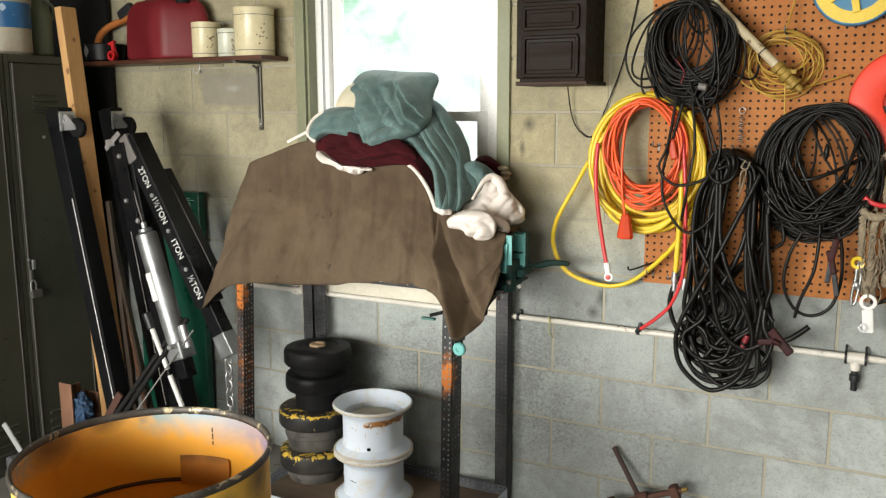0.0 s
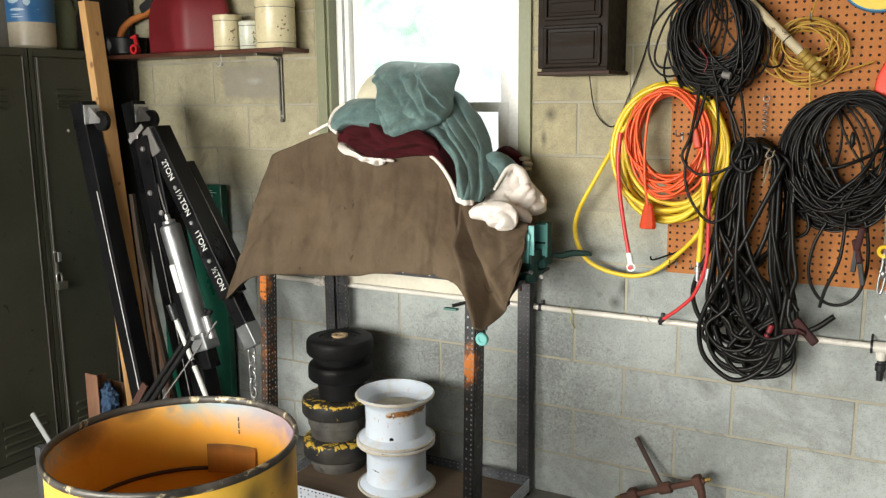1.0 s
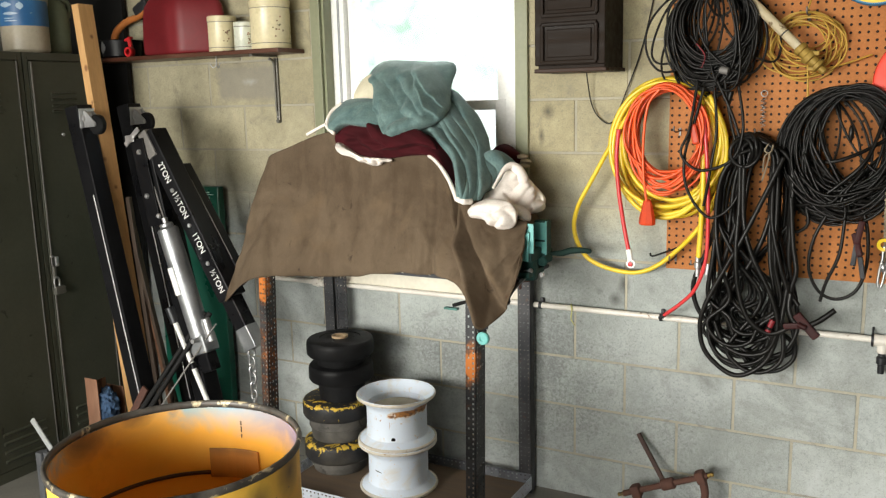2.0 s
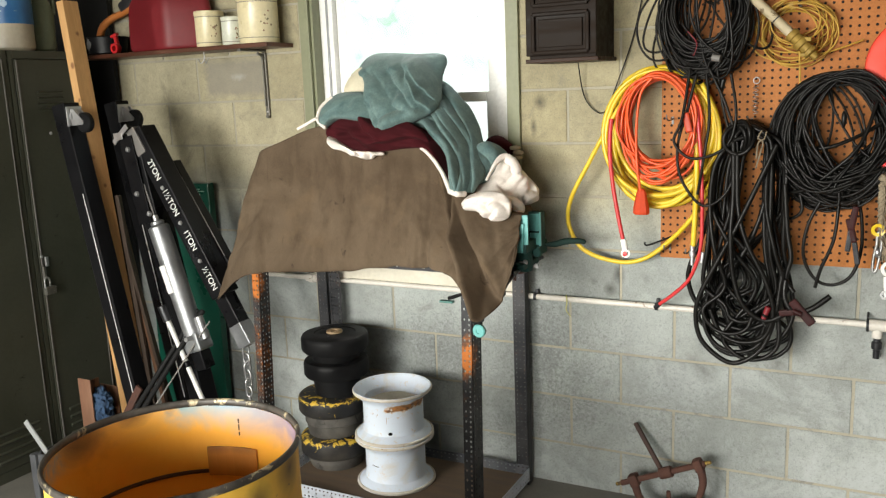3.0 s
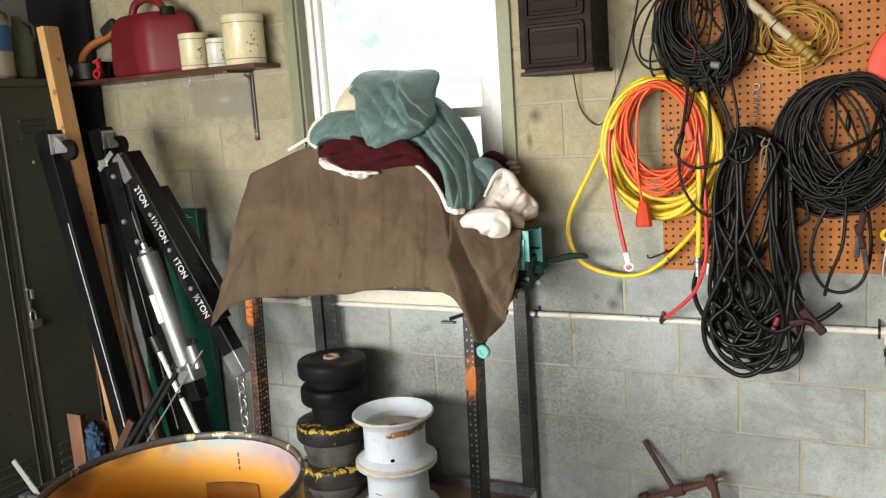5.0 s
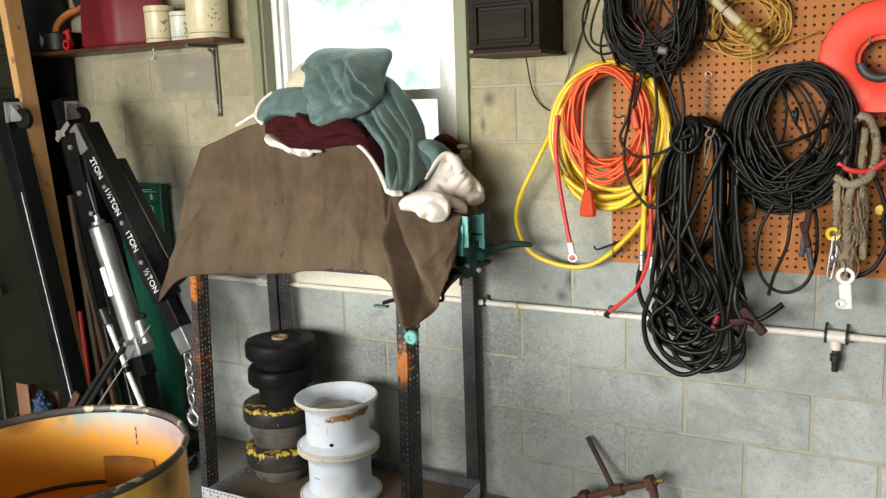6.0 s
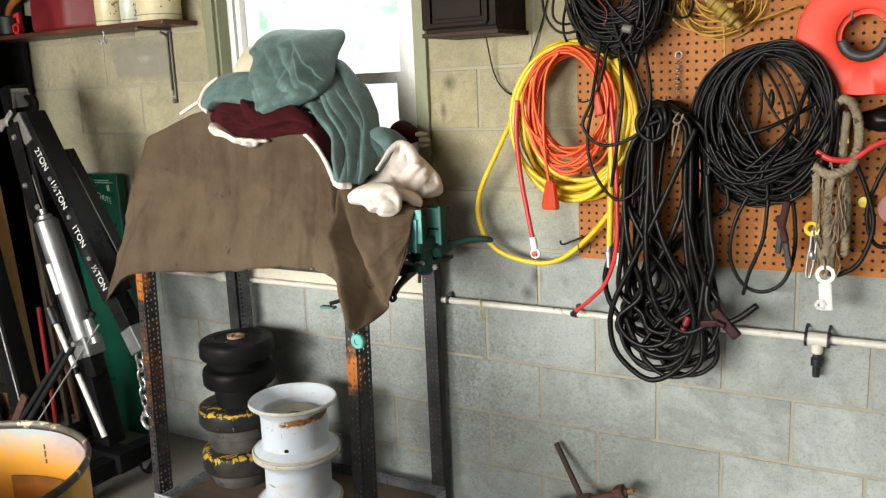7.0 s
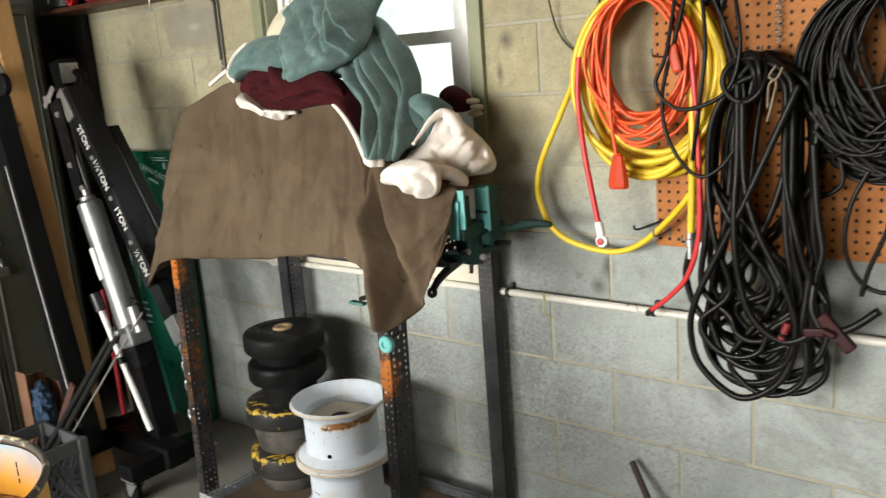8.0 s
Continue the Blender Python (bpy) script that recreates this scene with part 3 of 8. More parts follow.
build_shelf()
SZ = 1.870
CANC = surf("cream_enamel", (0.66, 0.58, 0.36), (0.72, 0.64, 0.42), 0.32, 0, 5, 60, 0.03)
CANW = surf("pale_enamel", (0.60, 0.62, 0.52), (0.66, 0.67, 0.57), 0.32, 0, 5, 60, 0.03)
FLOWER = surf("flower_print", (0.34, 0.14, 0.10), (0.12, 0.17, 0.08), 0.5, 0, 40, 90, 0.02)
GREYLINE = surf("grey_line", (0.16, 0.15, 0.12), (0.2, 0.19, 0.15), 0.5)


def build_canister(x, y, r, h, mat, label):
    k = thing("canister", (x, y, SZ), label, "canister", "kitchen canisters on the shelf")
    part("body", lathe([(0, SZ), (r - 0.002, SZ), (r, SZ + 0.003), (r, SZ + h * 0.86), (r - 0.002, SZ + h * 0.865), (0, SZ + h * 0.865)], 36, (x, y, 0)), mat, k)
    part("lid", lathe([(r * 1.01, SZ + h * 0.85), (r * 1.03, SZ + h * 0.86), (r * 1.03, SZ + h * 0.95), (r * 0.99, SZ + h * 0.97), (r * 0.95, SZ + h * 0.955), (0, SZ + h * 0.965)], 36, (x, y, 0)), mat, k)
    for q in (0.10, 0.80):
        part("painted_band", lathe([(r + 0.0006, SZ + h * q), (r + 0.0012, SZ + h * q), (r + 0.0012, SZ + h * q + 0.003), (r + 0.0006, SZ + h * q + 0.003)], 36, (x, y, 0)), GREYLINE, k)
    rng = random.Random(int(r * 1000))
    for a in (-125, 2):
        bm = bmesh.new()
        for _ in range(11):
            t = radians(a - 30 + rng.gauss(0, 9))
            zz = SZ + h * (0.46 + rng.gauss(0, 0.12))
            s = rng.uniform(0.002, 0.005)
            bmesh.ops.create_icosphere(bm, subdivisions=1, radius=1.0, matrix=Matrix.Translation((x + r * math.cos(t), y + r * math.sin(t), zz)) @ Matrix.Rotation(t, 4, "Z") @ Matrix.Diagonal((0.0012, s, s, 1)))
        part("flower_motif", from_bm(bm), FLOWER, k)


build_canister(-1.839, -0.10, 0.063, 0.160, CANC, "cream enamel canister with flower print")
build_canister(-1.695, -0.115, 0.048, 0.124, CANW, "small pale enamel canister with flower print")
build_canister(-1.566, -0.095, 0.086, 0.212, CANC, "large cream enamel canister with flower print")

REDP = surf("red_plastic", (0.150, 0.0075, 0.012), (0.195, 0.011, 0.017), 0.52, 0, 4, 70, 0.05)
ORHANDLE = surf("orange_handle", (0.42, 0.13, 0.025), (0.50, 0.17, 0.04), 0.5, 0, 8, 60)


def build_gas_can():
    """A squat petrol can set askew on the shelf, its top drawn in to a handle and a neck."""
    k = thing("gas_can", (-2.07, -0.10, SZ), "red plastic petrol can on the shelf", "gas can")
    foot = [Vector((-2.285, -0.165)), Vector((-2.015, -0.195)), Vector((-1.845, -0.060)), Vector((-1.90, -0.012)), Vector((-2.26, -0.012))]
    mid = sum(foot, Vector((0, 0))) / len(foot)
    outline = []
    for i, p in enumerate(foot):
        a, b = foot[i - 1], foot[(i + 1) % len(foot)]
        c0, c1 = p + (a - p).normalized() * 0.030, p + (b - p).normalized() * 0.030
        outline += [c0.lerp(p, u).lerp(p.lerp(c1, u), u) for u in (0.0, 0.25, 0.5, 0.75, 1.0)]
    rows = [(0.0, 0.93), (0.006, 0.975), (0.018, 1.0), (0.10, 0.995), (0.17, 0.975), (0.215, 0.93), (0.245, 0.84), (0.262, 0.72), (0.268, 0.55), (0.270, 0.0)]
    verts, faces, n = [], [], len(outline)
    for h, q in rows:
        verts += [(*(mid + (p - mid) * q), SZ + h) for p in outline]
    for r in range(len(rows) - 1):
        faces += [(r * n + i, r * n + (i + 1) % n, (r + 1) * n + (i + 1) % n, (r + 1) * n + i) for i in range(n)]
    faces.append(tuple(range(n))[::-1])
    part("tank", mesh_of(verts, faces, True), REDP, k)
    part("handle", tubes([spline([(-2.19, -0.10, SZ + 0.24), (-2.15, -0.10, SZ + 0.315), (-2.04, -0.10, SZ + 0.325), (-1.965, -0.10, SZ + 0.25)], 20)], 0.017), REDP, k)
    part("cap", lathe([(0.030, 0), (0.032, 0.004), (0.032, 0.034), (0.028, 0.038), (0, 0.038)], 20, (-1.955, -0.115, SZ + 0.245)), MATTBLK, k, "black screw cap")


build_gas_can()


def build_shelf_bits():
    t = thing("dark_pan", (-2.50, -0.095, SZ), "dark enamel pan with a bright highlight patch on the shelf", "pan")
    part("body", lathe([(0, SZ), (0.078, SZ), (0.090, SZ + 0.008), (0.094, SZ + 0.080), (0.098, SZ + 0.084), (0.090, SZ + 0.084), (0.086, SZ + 0.012), (0, SZ + 0.010)], 36, (-2.495, -0.095, 0)), HOISTBLK, t)
    # highlight on the pan's side, put in as a bright steel arc
    arc = [(-2.495 + 0.0965 * math.cos(radians(q)), -0.095 + 0.0965 * math.sin(radians(q)), SZ + 0.048) for q in np.linspace(-122, -92, 10)]
    part("highlight_patch", ribbon(arc, 0.050), STEEL, t, "bright arc for the highlight on the pan's side")
    s = thing("red_spout", (-2.395, -0.172, SZ), "short red plastic pouring spout", "spout")
    part("ring", lathe([(0.013, 0), (0.021, 0), (0.023, 0.006), (0.023, 0.028), (0.013, 0.028), (0.013, 0)], 22, (-2.366, -0.150, SZ + 0.023), Matrix.Rotation(radians(90), 4, "X")), RED2, s)
    part("stem", rod((-2.370, -0.150, SZ + 0.036), (-2.384, -0.146, SZ + 0.082), 0.011), RED2, s)
    part("collar", box((-2.388, -0.146, SZ + 0.084), (0.040, 0.022, 0.012), 0.004, Matrix.Rotation(radians(-18), 4, "Y")), RED2, s)
    h = thing("hatchet", (-2.42, -0.06, SZ), "hatchet with an orange wooden handle standing on the shelf", "hatchet")
    part("handle", tubes([spline([(-2.60, -0.045, SZ + 0.09), (-2.57, -0.05, SZ + 0.135), (-2.50, -0.05, SZ + 0.175), (-2.40, -0.05, SZ + 0.20), (-2.30, -0.05, SZ + 0.245)], 30)], np.linspace(0.019, 0.015, 30)), ORHANDLE, h)
    part("head", box((-2.385, -0.05, SZ + 0.235), (0.10, 0.035, 0.055), 0.014, Matrix.Rotation(radians(-28), 4, "Y")), DARKSTEEL, h)
    part("butt_block", box((-2.345, -0.045, SZ + 0.090), (0.05, 0.05, 0.18), 0.010), DARKSTEEL, h)


RED2 = surf("bright_red_plastic", (0.55, 0.02, 0.025), (0.62, 0.03, 0.03), 0.4, 0, 6, 60, 0.03)
build_shelf_bits()

# ---- folded engine hoist ----
LETTER = surf("white_lettering", (0.75, 0.75, 0.73), (0.8, 0.8, 0.78), 0.6)


def text_mesh(body, size, x_axis, y_axis, at, narrow=0.8):
    cu = bpy.data.curves.new("t", "FONT")
    cu.body, cu.size, cu.align_x, cu.align_y, cu.extrude = body, size, "CENTER", "CENTER", 0.0008
    ob = bpy.data.objects.new("t", cu)
    scene.collection.objects.link(ob)
    me = bpy.data.meshes.new_from_object(ob.evaluated_get(bpy.context.evaluated_depsgraph_get()))
    bpy.data.objects.remove(ob)
    bpy.data.curves.remove(cu)
    x, y = Vector(x_axis).normalized(), Vector(y_axis).normalized()
    z = x.cross(y)
    me.transform(Matrix.Translation(at) @ Matrix((x, y, z)).transposed().to_4x4() @ Matrix.Diagonal((narrow, 1, 1, 1)))
    return me


def build_caster(parent, x, y, z, way):
    """A swivel wheel with its stem along way (a unit vector away from the frame)."""
    z_, y_ = Vector(way), Vector((0, 1, 0))
    m = Matrix((y_.cross(z_), y_, z_)).transposed().to_4x4()

    def at(a, b, c):
        return Vector((x, y, z)) + m @ Vector((a, b, c))

    c = part("caster", box((x, y, z), (0.080, 0.074, 0.005), 0.001, m), STEEL, parent, "plated steel swivel caster")
    part("swivel", lathe([(0, 0), (0.026, 0), (0.026, 0.010), (0.018, 0.016), (0, 0.016)], 20, at(0, 0, 0.002), m), STEEL, c)
    for dy in (-0.019, 0.019):
        # pressed cheek, wide at the plate and narrowing to the axle
        side = [(-0.030, 0.006), (0.036, 0.006), (0.036, 0.018), (0.034, 0.066), (0.028, 0.074), (0.018, 0.074), (0.012, 0.066), (-0.030, 0.018)]
        verts = [at(a, dy + e, c_) for e in (-0.002, 0.002) for a, c_ in side]
        n = len(side)
        part("fork_arm", mesh_of(verts, [tuple(range(n)), tuple(range(n, 2 * n))[::-1]] + [(i, (i + 1) % n + 0, (i + 1) % n + n, i + n) for i in range(n)]), STEEL, c)
    part("wheel", lathe([(0, -0.014), (0.036, -0.014), (0.041, -0.009), (0.041, 0.009), (0.036, 0.014), (0, 0.014)], 26, at(0.026, 0, 0.062), m @ Matrix.Rotation(radians(90), 4, "X")), RUBBER, c)
    part("axle_bolt", rod(at(0.024, -0.024, 0.060), at(0.024, 0.024, 0.060), 0.006, 8), STEEL, c)


def build_hoist():
    k = thing("engine_hoist", (-1.85, -0.48, FLOOR), "black folded engine hoist with white capacity lettering", "engine hoist")
    d, u = Vector((0.49, 0, -0.872)), Vector((0.872, 0, 0.49))
    mid = Vector((-1.853, -0.46, 1.357))
    top, low, tip = mid - d * 0.195, mid + d * 0.60, mid + d * 0.835
    back = Vector((0, 0.006, 0))
    bm = part("boom", bar(top + back, low + back, 0.082, 0.090, 0.006), HOISTBLK, k)
    part("boom_collar", bar(mid - d * 0.205 - u * 0.012 + back, mid - d * 0.085 - u * 0.012 + back, 0.052, 0.104, 0.004), DULL, bm, "worn grey steel pad")
    br = part("brace", bar(mid - d * 0.02 + u * 0.004 + Vector((0, 0.078, 0)), mid + d * 0.50 + u * 0.020 + Vector((0, 0.078, 0)), 0.060, 0.045, 0.005), HOISTBLK, k)
    # edge highlight put in as a thin pale strip
    part("edge_glint", bar(mid + d * 0.06 + u * 0.035 + Vector((0, 0.0545, 0)), mid + d * 0.45 + u * 0.0475 + Vector((0, 0.0545, 0)), 0.0035, 0.003, 0.001), DULL, br, "thin pale strip for the highlight along the edge")
    part("extension", bar(low, mid + d * 0.755, 0.066, 0.064, 0.005), HOISTBLK, bm)
    part("boom_tip", bar(mid + d * 0.735, tip, 0.070, 0.068, 0.004), SILVERP, bm, "bare silver boom end")
    for word, s in (("2TON", 0.0), ("1\u00bdTON", 0.155), ("1TON", 0.335), ("\u00bdTON", 0.515)):
        part("lettering", text_mesh(word, 0.044, d, u, mid + d * s + u * 0.004 + Vector((0, -0.0395, 0))), LETTER, bm, "white painted capacity lettering")
    for s in (0.083, 0.25, 0.43):
        q = mid + d * s + Vector((0, -0.039, 0))
        part("bolt", lathe([(0, 0.006), (0.008, 0.005), (0.010, 0)], 12, q, Matrix.Rotation(radians(90), 4, "X")), STEEL, bm)
    # mast and its bracket
    ms = part("mast", bar((-1.955, -0.46, 1.42), (-1.70, -0.46, 0.20), 0.085, 0.085, 0.006), HOISTBLK, k)
    for y in (-0.512, -0.408):
        part("cheek_plate", bar((-1.985, y, 1.50), (-1.915, y, 1.13), 0.075, 0.006, 0.002), HOISTBLK, ms)
    for x, z in ((-1.971, 1.446), (-1.946, 1.258), (-1.885, 1.175)):
        part("bolt", lathe([(0, 0.010), (0.009, 0.009), (0.013, 0.002), (0.013, 0)], 6, (x, -0.515, z), Matrix.Rotation(radians(90), 4, "X"), False), STEEL, ms)
    part("latch_wing", bar((-2.04, -0.525, 1.475), (-1.955, -0.525, 1.545), 0.022, 0.006, 0.002), STEEL, ms, "dull steel wing latch")
    part("latch_wing", bar((-2.035, -0.527, 1.50), (-1.985, -0.527, 1.505), 0.030, 0.004, 0.002), STEEL, ms)
    # the mast's highlight line, also a pale strip
    part("mast_glint", bar((-1.912, -0.505, 1.30), (-1.70, -0.505, 0.62), 0.008, 0.004, 0.001), DULL, ms, "thin pale strip for the highlight along the edge")
    # hydraulic ram
    a, b = Vector((-1.822, -0.535, 1.13)), Vector((-1.672, -0.535, 0.66))
    e = (b - a).normalized()
    ram = part("ram", rod(a, b, 0.044, 28, 0.008), SILVERP, k, "silver hydraulic ram")
    part("piston", rod(a - e * 0.045, a, 0.012), STEEL, ram)
    part("neck", rod(a - e * 0.02, a, 0.028), SILVERP, ram)
    part("pump_block", bar(b - e * 0.02, b + e * 0.06, 0.095, 0.08, 0.010), SILVERP, ram)
    part("pump_barrel", rod(b + u * 0.055 - e * 0.07, b + u * 0.055 + e * 0.03, 0.018), STEEL, ram)
    part("release_valve", rod(b + u * 0.02 + Vector((0, -0.03, 0)), b + u * 0.02 + Vector((0, -0.075, 0)), 0.010), STEEL, ram)
    part("maker_plate", bar(a + e * 0.17 + Vector((-0.008, -0.043, 0)), a + e * 0.29 + Vector((-0.008, -0.043, 0)), 0.030, 0.006, 0.001), LETTER, ram, "white paper sticker")
    part("ram_foot", bar(b + e * 0.06, b + e * 0.14, 0.06, 0.06, 0.006), HOISTBLK, ram)
    hd = part("pump_handle", rod((-1.765, -0.59, 0.74), (-1.575, -0.58, 0.30), 0.0108), LETTER, k, "white pump handle with black sleeve")
    part("sleeve", rod((-1.690, -0.586, 0.566), (-1.680, -0.585, 0.543), 0.016), HOISTBLK, hd)
    part("socket", rod((-1.79, -0.59, 0.80), (-1.762, -0.59, 0.735), 0.020), DARKSTEEL, hd)
    # raised legs
    for y, xo in ((-0.665, 0.0), (-0.335, -0.075)):
        lg = part("leg", bar((-2.142 + xo, y, 1.645), (-1.865 + xo, y, 0.20), 0.078, 0.075, 0.006), HOISTBLK, k)
        # white strip painted in for the leg's edge highlight
        part("edge_glint", bar((-2.050 + xo, y - 0.039, 1.28), (-1.862 + xo, y - 0.039, 0.30), 0.0035, 0.003, 0.001), LETTER, lg)
        build_caster(lg, -2.088 + xo, y - 0.004, 1.595, (1, 0, 0))
    # base frame on its own wheels
    base = part("base", boxes([((-1.80, -0.50, 0.17), (0.50, 0.09, 0.08)), ((-1.98, -0.50, 0.17), (0.09, 0.42, 0.08)), ((-1.62, -0.50, 0.155), (0.08, 0.36, 0.07))], 0.006), HOISTBLK, k)
    for x, y in ((-1.98, -0.68), (-1.98, -0.32), (-1.62, -0.645), (-1.62, -0.34)):
        build_caster(base, x, y, 0.130, (0, 0, -1))
    # chain and hook
    cx, cy = -1.468, -0.462
    ch = part("chain", rod((cx, cy, 0.617), (cx, cy, 0.645), 0.006), STEEL, k, "bright steel lifting chain")
    for i in range(6):
        z = 0.600 - i * 0.036
        wdt = (0.015, 0.0) if i % 2 else (0.005, 0.013)
        loop = [(cx + wdt[0] * math.cos(q), cy + wdt[1] * math.cos(q), z + 0.025 * math.sin(q)) for q in np.linspace(0, 2 * math.pi, 14, endpoint=False)]
        part("link", tubes([loop], 0.0052, 6, True), STEEL, ch)
    part("hook", tubes([spline([(cx, cy, 0.405), (cx + 0.003, cy, 0.372), (cx + 0.028, cy, 0.345), (cx + 0.022, cy, 0.315), (cx - 0.008, cy, 0.312), (cx - 0.026, cy, 0.335), (cx - 0.02, cy, 0.355)], 30)], 0.0085), STEEL, ch)
    part("latch", box((cx - 0.004, cy, 0.365), (0.03, 0.012, 0.02), 0.003), STEEL, ch)
    return k


build_hoist()


# ---- leaning boards behind and beside the hoist ----
DULLRED = surf("dull_red_paint", (0.22, 0.012, 0.016), (0.30, 0.02, 0.022), 0.6, 0, 8, 60, 0.05, spec=0.2)
COPPERW = wood_mat("copper_stain", (0.10, 0.047, 0.025), (0.16, 0.078, 0.040), 2, 0.5)
def lean(name, a, b, w, d, mat, label, category):
    return solid(name, bar(a, b, w, d, 0.003), mat, label, category)


DARKBOARD = wood_mat("dark_board", (0.035, 0.022, 0.015), (0.065, 0.042, 0.027), 2, 0.6)
lean("pine_plank", (-1.955, -0.587, FLOOR + 0.004), (-2.152, -0.587, 2.06), 0.040, 0.075, PLANKW, "long pine two-by-four leaning by the locker", "plank")
lean("pine_offcut", (-2.155, -0.50, FLOOR + 0.003), (-2.222, -0.50, 0.74), 0.042, 0.030, PLANKW, "short pine offcut leaning behind the hoist mast", "plank")
lean("brown_board", (-2.26, -0.25, FLOOR), (-2.435, -0.19, 1.20), 0.026, 0.020, DARKBOARD, "dark brown board leaning on the wall", "board")
lean("brown_board", (-2.13, -0.25, FLOOR), (-2.40, -0.20, 0.95), 0.020, 0.025, DARKBOARD, "narrow dark board leaning on the wall", "board")
lean("copper_board", (-2.19, -0.235, FLOOR), (-2.43, -0.18, 1.05), 0.024, 0.020, COPPERW, "narrow copper-brown strip leaning on the wall", "board")
# black sheet added in place of the dark shade in the corner
bk = thing("corner_shade", (-2.72, -0.03, FLOOR), "tall black sheet put in for the shade in the corner", "board")
part("sheet", box((-2.74, -0.03, 1.315), (0.40, 0.02, 2.57), 0.002), MATTBLK, bk)
part("shade_edge", box((-2.537, -0.03, 1.315), (0.006, 0.024, 2.57), 0.001), MATTBLK, bk)
solid("red_pole", rod((-2.375, -0.24, FLOOR), (-2.432, -0.21, 0.64), 0.011), DULLRED, "bright red pole leaning behind the hoist", "pole")

GREENP = surf("green_bag", (0.004, 0.066, 0.042), (0.007, 0.088, 0.056), 0.35, 0, 5, 60, 0.05)
PALEGREEN = surf("pale_green_print", (0.35, 0.5, 0.42), (0.4, 0.55, 0.46), 0.5)


def build_green_box():
    k = thing("lawn_box", (-2.10, -0.07, FLOOR), "tall dark green garden box with pale printing", "box")
    part("carton", box((-2.184, -0.047, 0.64), (0.434, 0.040, 1.22), 0.006), GREENP, k)
    part("printing", text_mesh("LAWN CHUTE", 0.036, (0.955, 0, -0.295), (0.10, 0, 1), (-2.112, -0.0680, 1.157), 0.85), PALEGREEN, k, "pale printed words")
    for x, z, w, h in ((-2.07, 1.222, 0.10, 0.004), (-2.055, 1.212, 0.12, 0.004), (-2.030, 1.188, 0.016, 0.026), (-2.124, 1.122, 0.07, 0.008), (-2.36, 0.70, 0.006, 0.16), (-2.345, 0.55, 0.05, 0.010), (-2.34, 0.52, 0.06, 0.008), (-2.335, 0.49, 0.07, 0.010), (-2.33, 0.46, 0.05, 0.008)):
        part("print_bar", box((x, -0.0677, z), (w, 0.0015, h), 0, Matrix.Rotation(radians(18), 4, "Y") if 1.11 < z < 1.13 else None), PALEGREEN, k)



build_green_box()


# ---- crate with its load ----
def build_crate():
    x0, x1, y0, y1, z0, z1 = -2.02, -1.74, -1.09, -0.76, FLOOR, 0.31
    k = thing("milk_crate", ((x0 + x1) / 2, (y0 + y1) / 2, z0), "grey plastic milk crate with open lattice sides", "crate")
    g = surf("crate_grey", (0.055, 0.058, 0.064), (0.085, 0.088, 0.095), 0.5, 0, 6, 60)
    part("bottom", box(((x0 + x1) / 2, (y0 + y1) / 2, z0 + 0.006), (x1 - x0 - 0.02, y1 - y0 - 0.02, 0.012), 0.002), g, k)
    for a, b in (((x0, y0), (x1, y0)), ((x1, y0), (x1, y1)), ((x1, y1), (x0, y1)), ((x0, y1), (x0, y0))):
        m = Vector(((a[0] + b[0]) / 2, (a[1] + b[1]) / 2, 0))
        along = abs(b[0] - a[0]) > 0.1
        s = (x1 - x0 - 0.035, 0.012) if along else (0.012, 0.295)
        w = part("top_band", box((m.x, m.y, z1 - 0.025), (*s, 0.05), 0.002), g, k)
        part("bottom_band", box((m.x, m.y, z0 + 0.025), (*s, 0.05), 0.002), g, k)
        for i in range(-4, 5):
            for sgn in (-1, 1):
                p = m + (Vector((i * 0.027, 0, 0)) if along else Vector((0, i * 0.027, 0)))
                off = Vector((0.05 * sgn, 0, 0)) if along else Vector((0, 0.05 * sgn, 0))
                lo, hi = p - off, p + off
                lim = 0.120 if along else 0.145
                q = (lambda v: Vector((min(max(v.x, m.x - lim), m.x + lim), v.y, 0)) if along else Vector((v.x, min(max(v.y, m.y - lim), m.y + lim), 0)))
                part("lattice_bar", bar(q(lo) + Vector((0, 0, z0 + 0.045)), q(hi) + Vector((0, 0, z1 - 0.045)), 0.006, 0.006, 0, (0, 1, 0) if along else (1, 0, 0)), g, w)
    for x in (x0, x1):
        for y in (y0, y1):
            part("corner_post", box((x, y, (z0 + z1) / 2), (0.035, 0.035, z1 - z0), 0.006), g, k)
    return k


build_crate()
RUSTBOX = surf("rusty_print", (0.16, 0.070, 0.040), (0.34, 0.19, 0.12), 0.55, 0.1, 5, 60, 0.2, 0.001, (0.06, 0.03, 0.022), 0.55, 9, stretch=(1, 1, 0.35))
PALEGREY = surf("pale_grey_plastic", (0.30, 0.31, 0.31), (0.38, 0.39, 0.39), 0.5)
BLUERAG = surf("blue_rag", (0.018, 0.040, 0.085), (0.04, 0.085, 0.165), 0.85, 0, 14, 90, 0.5, 0.003)


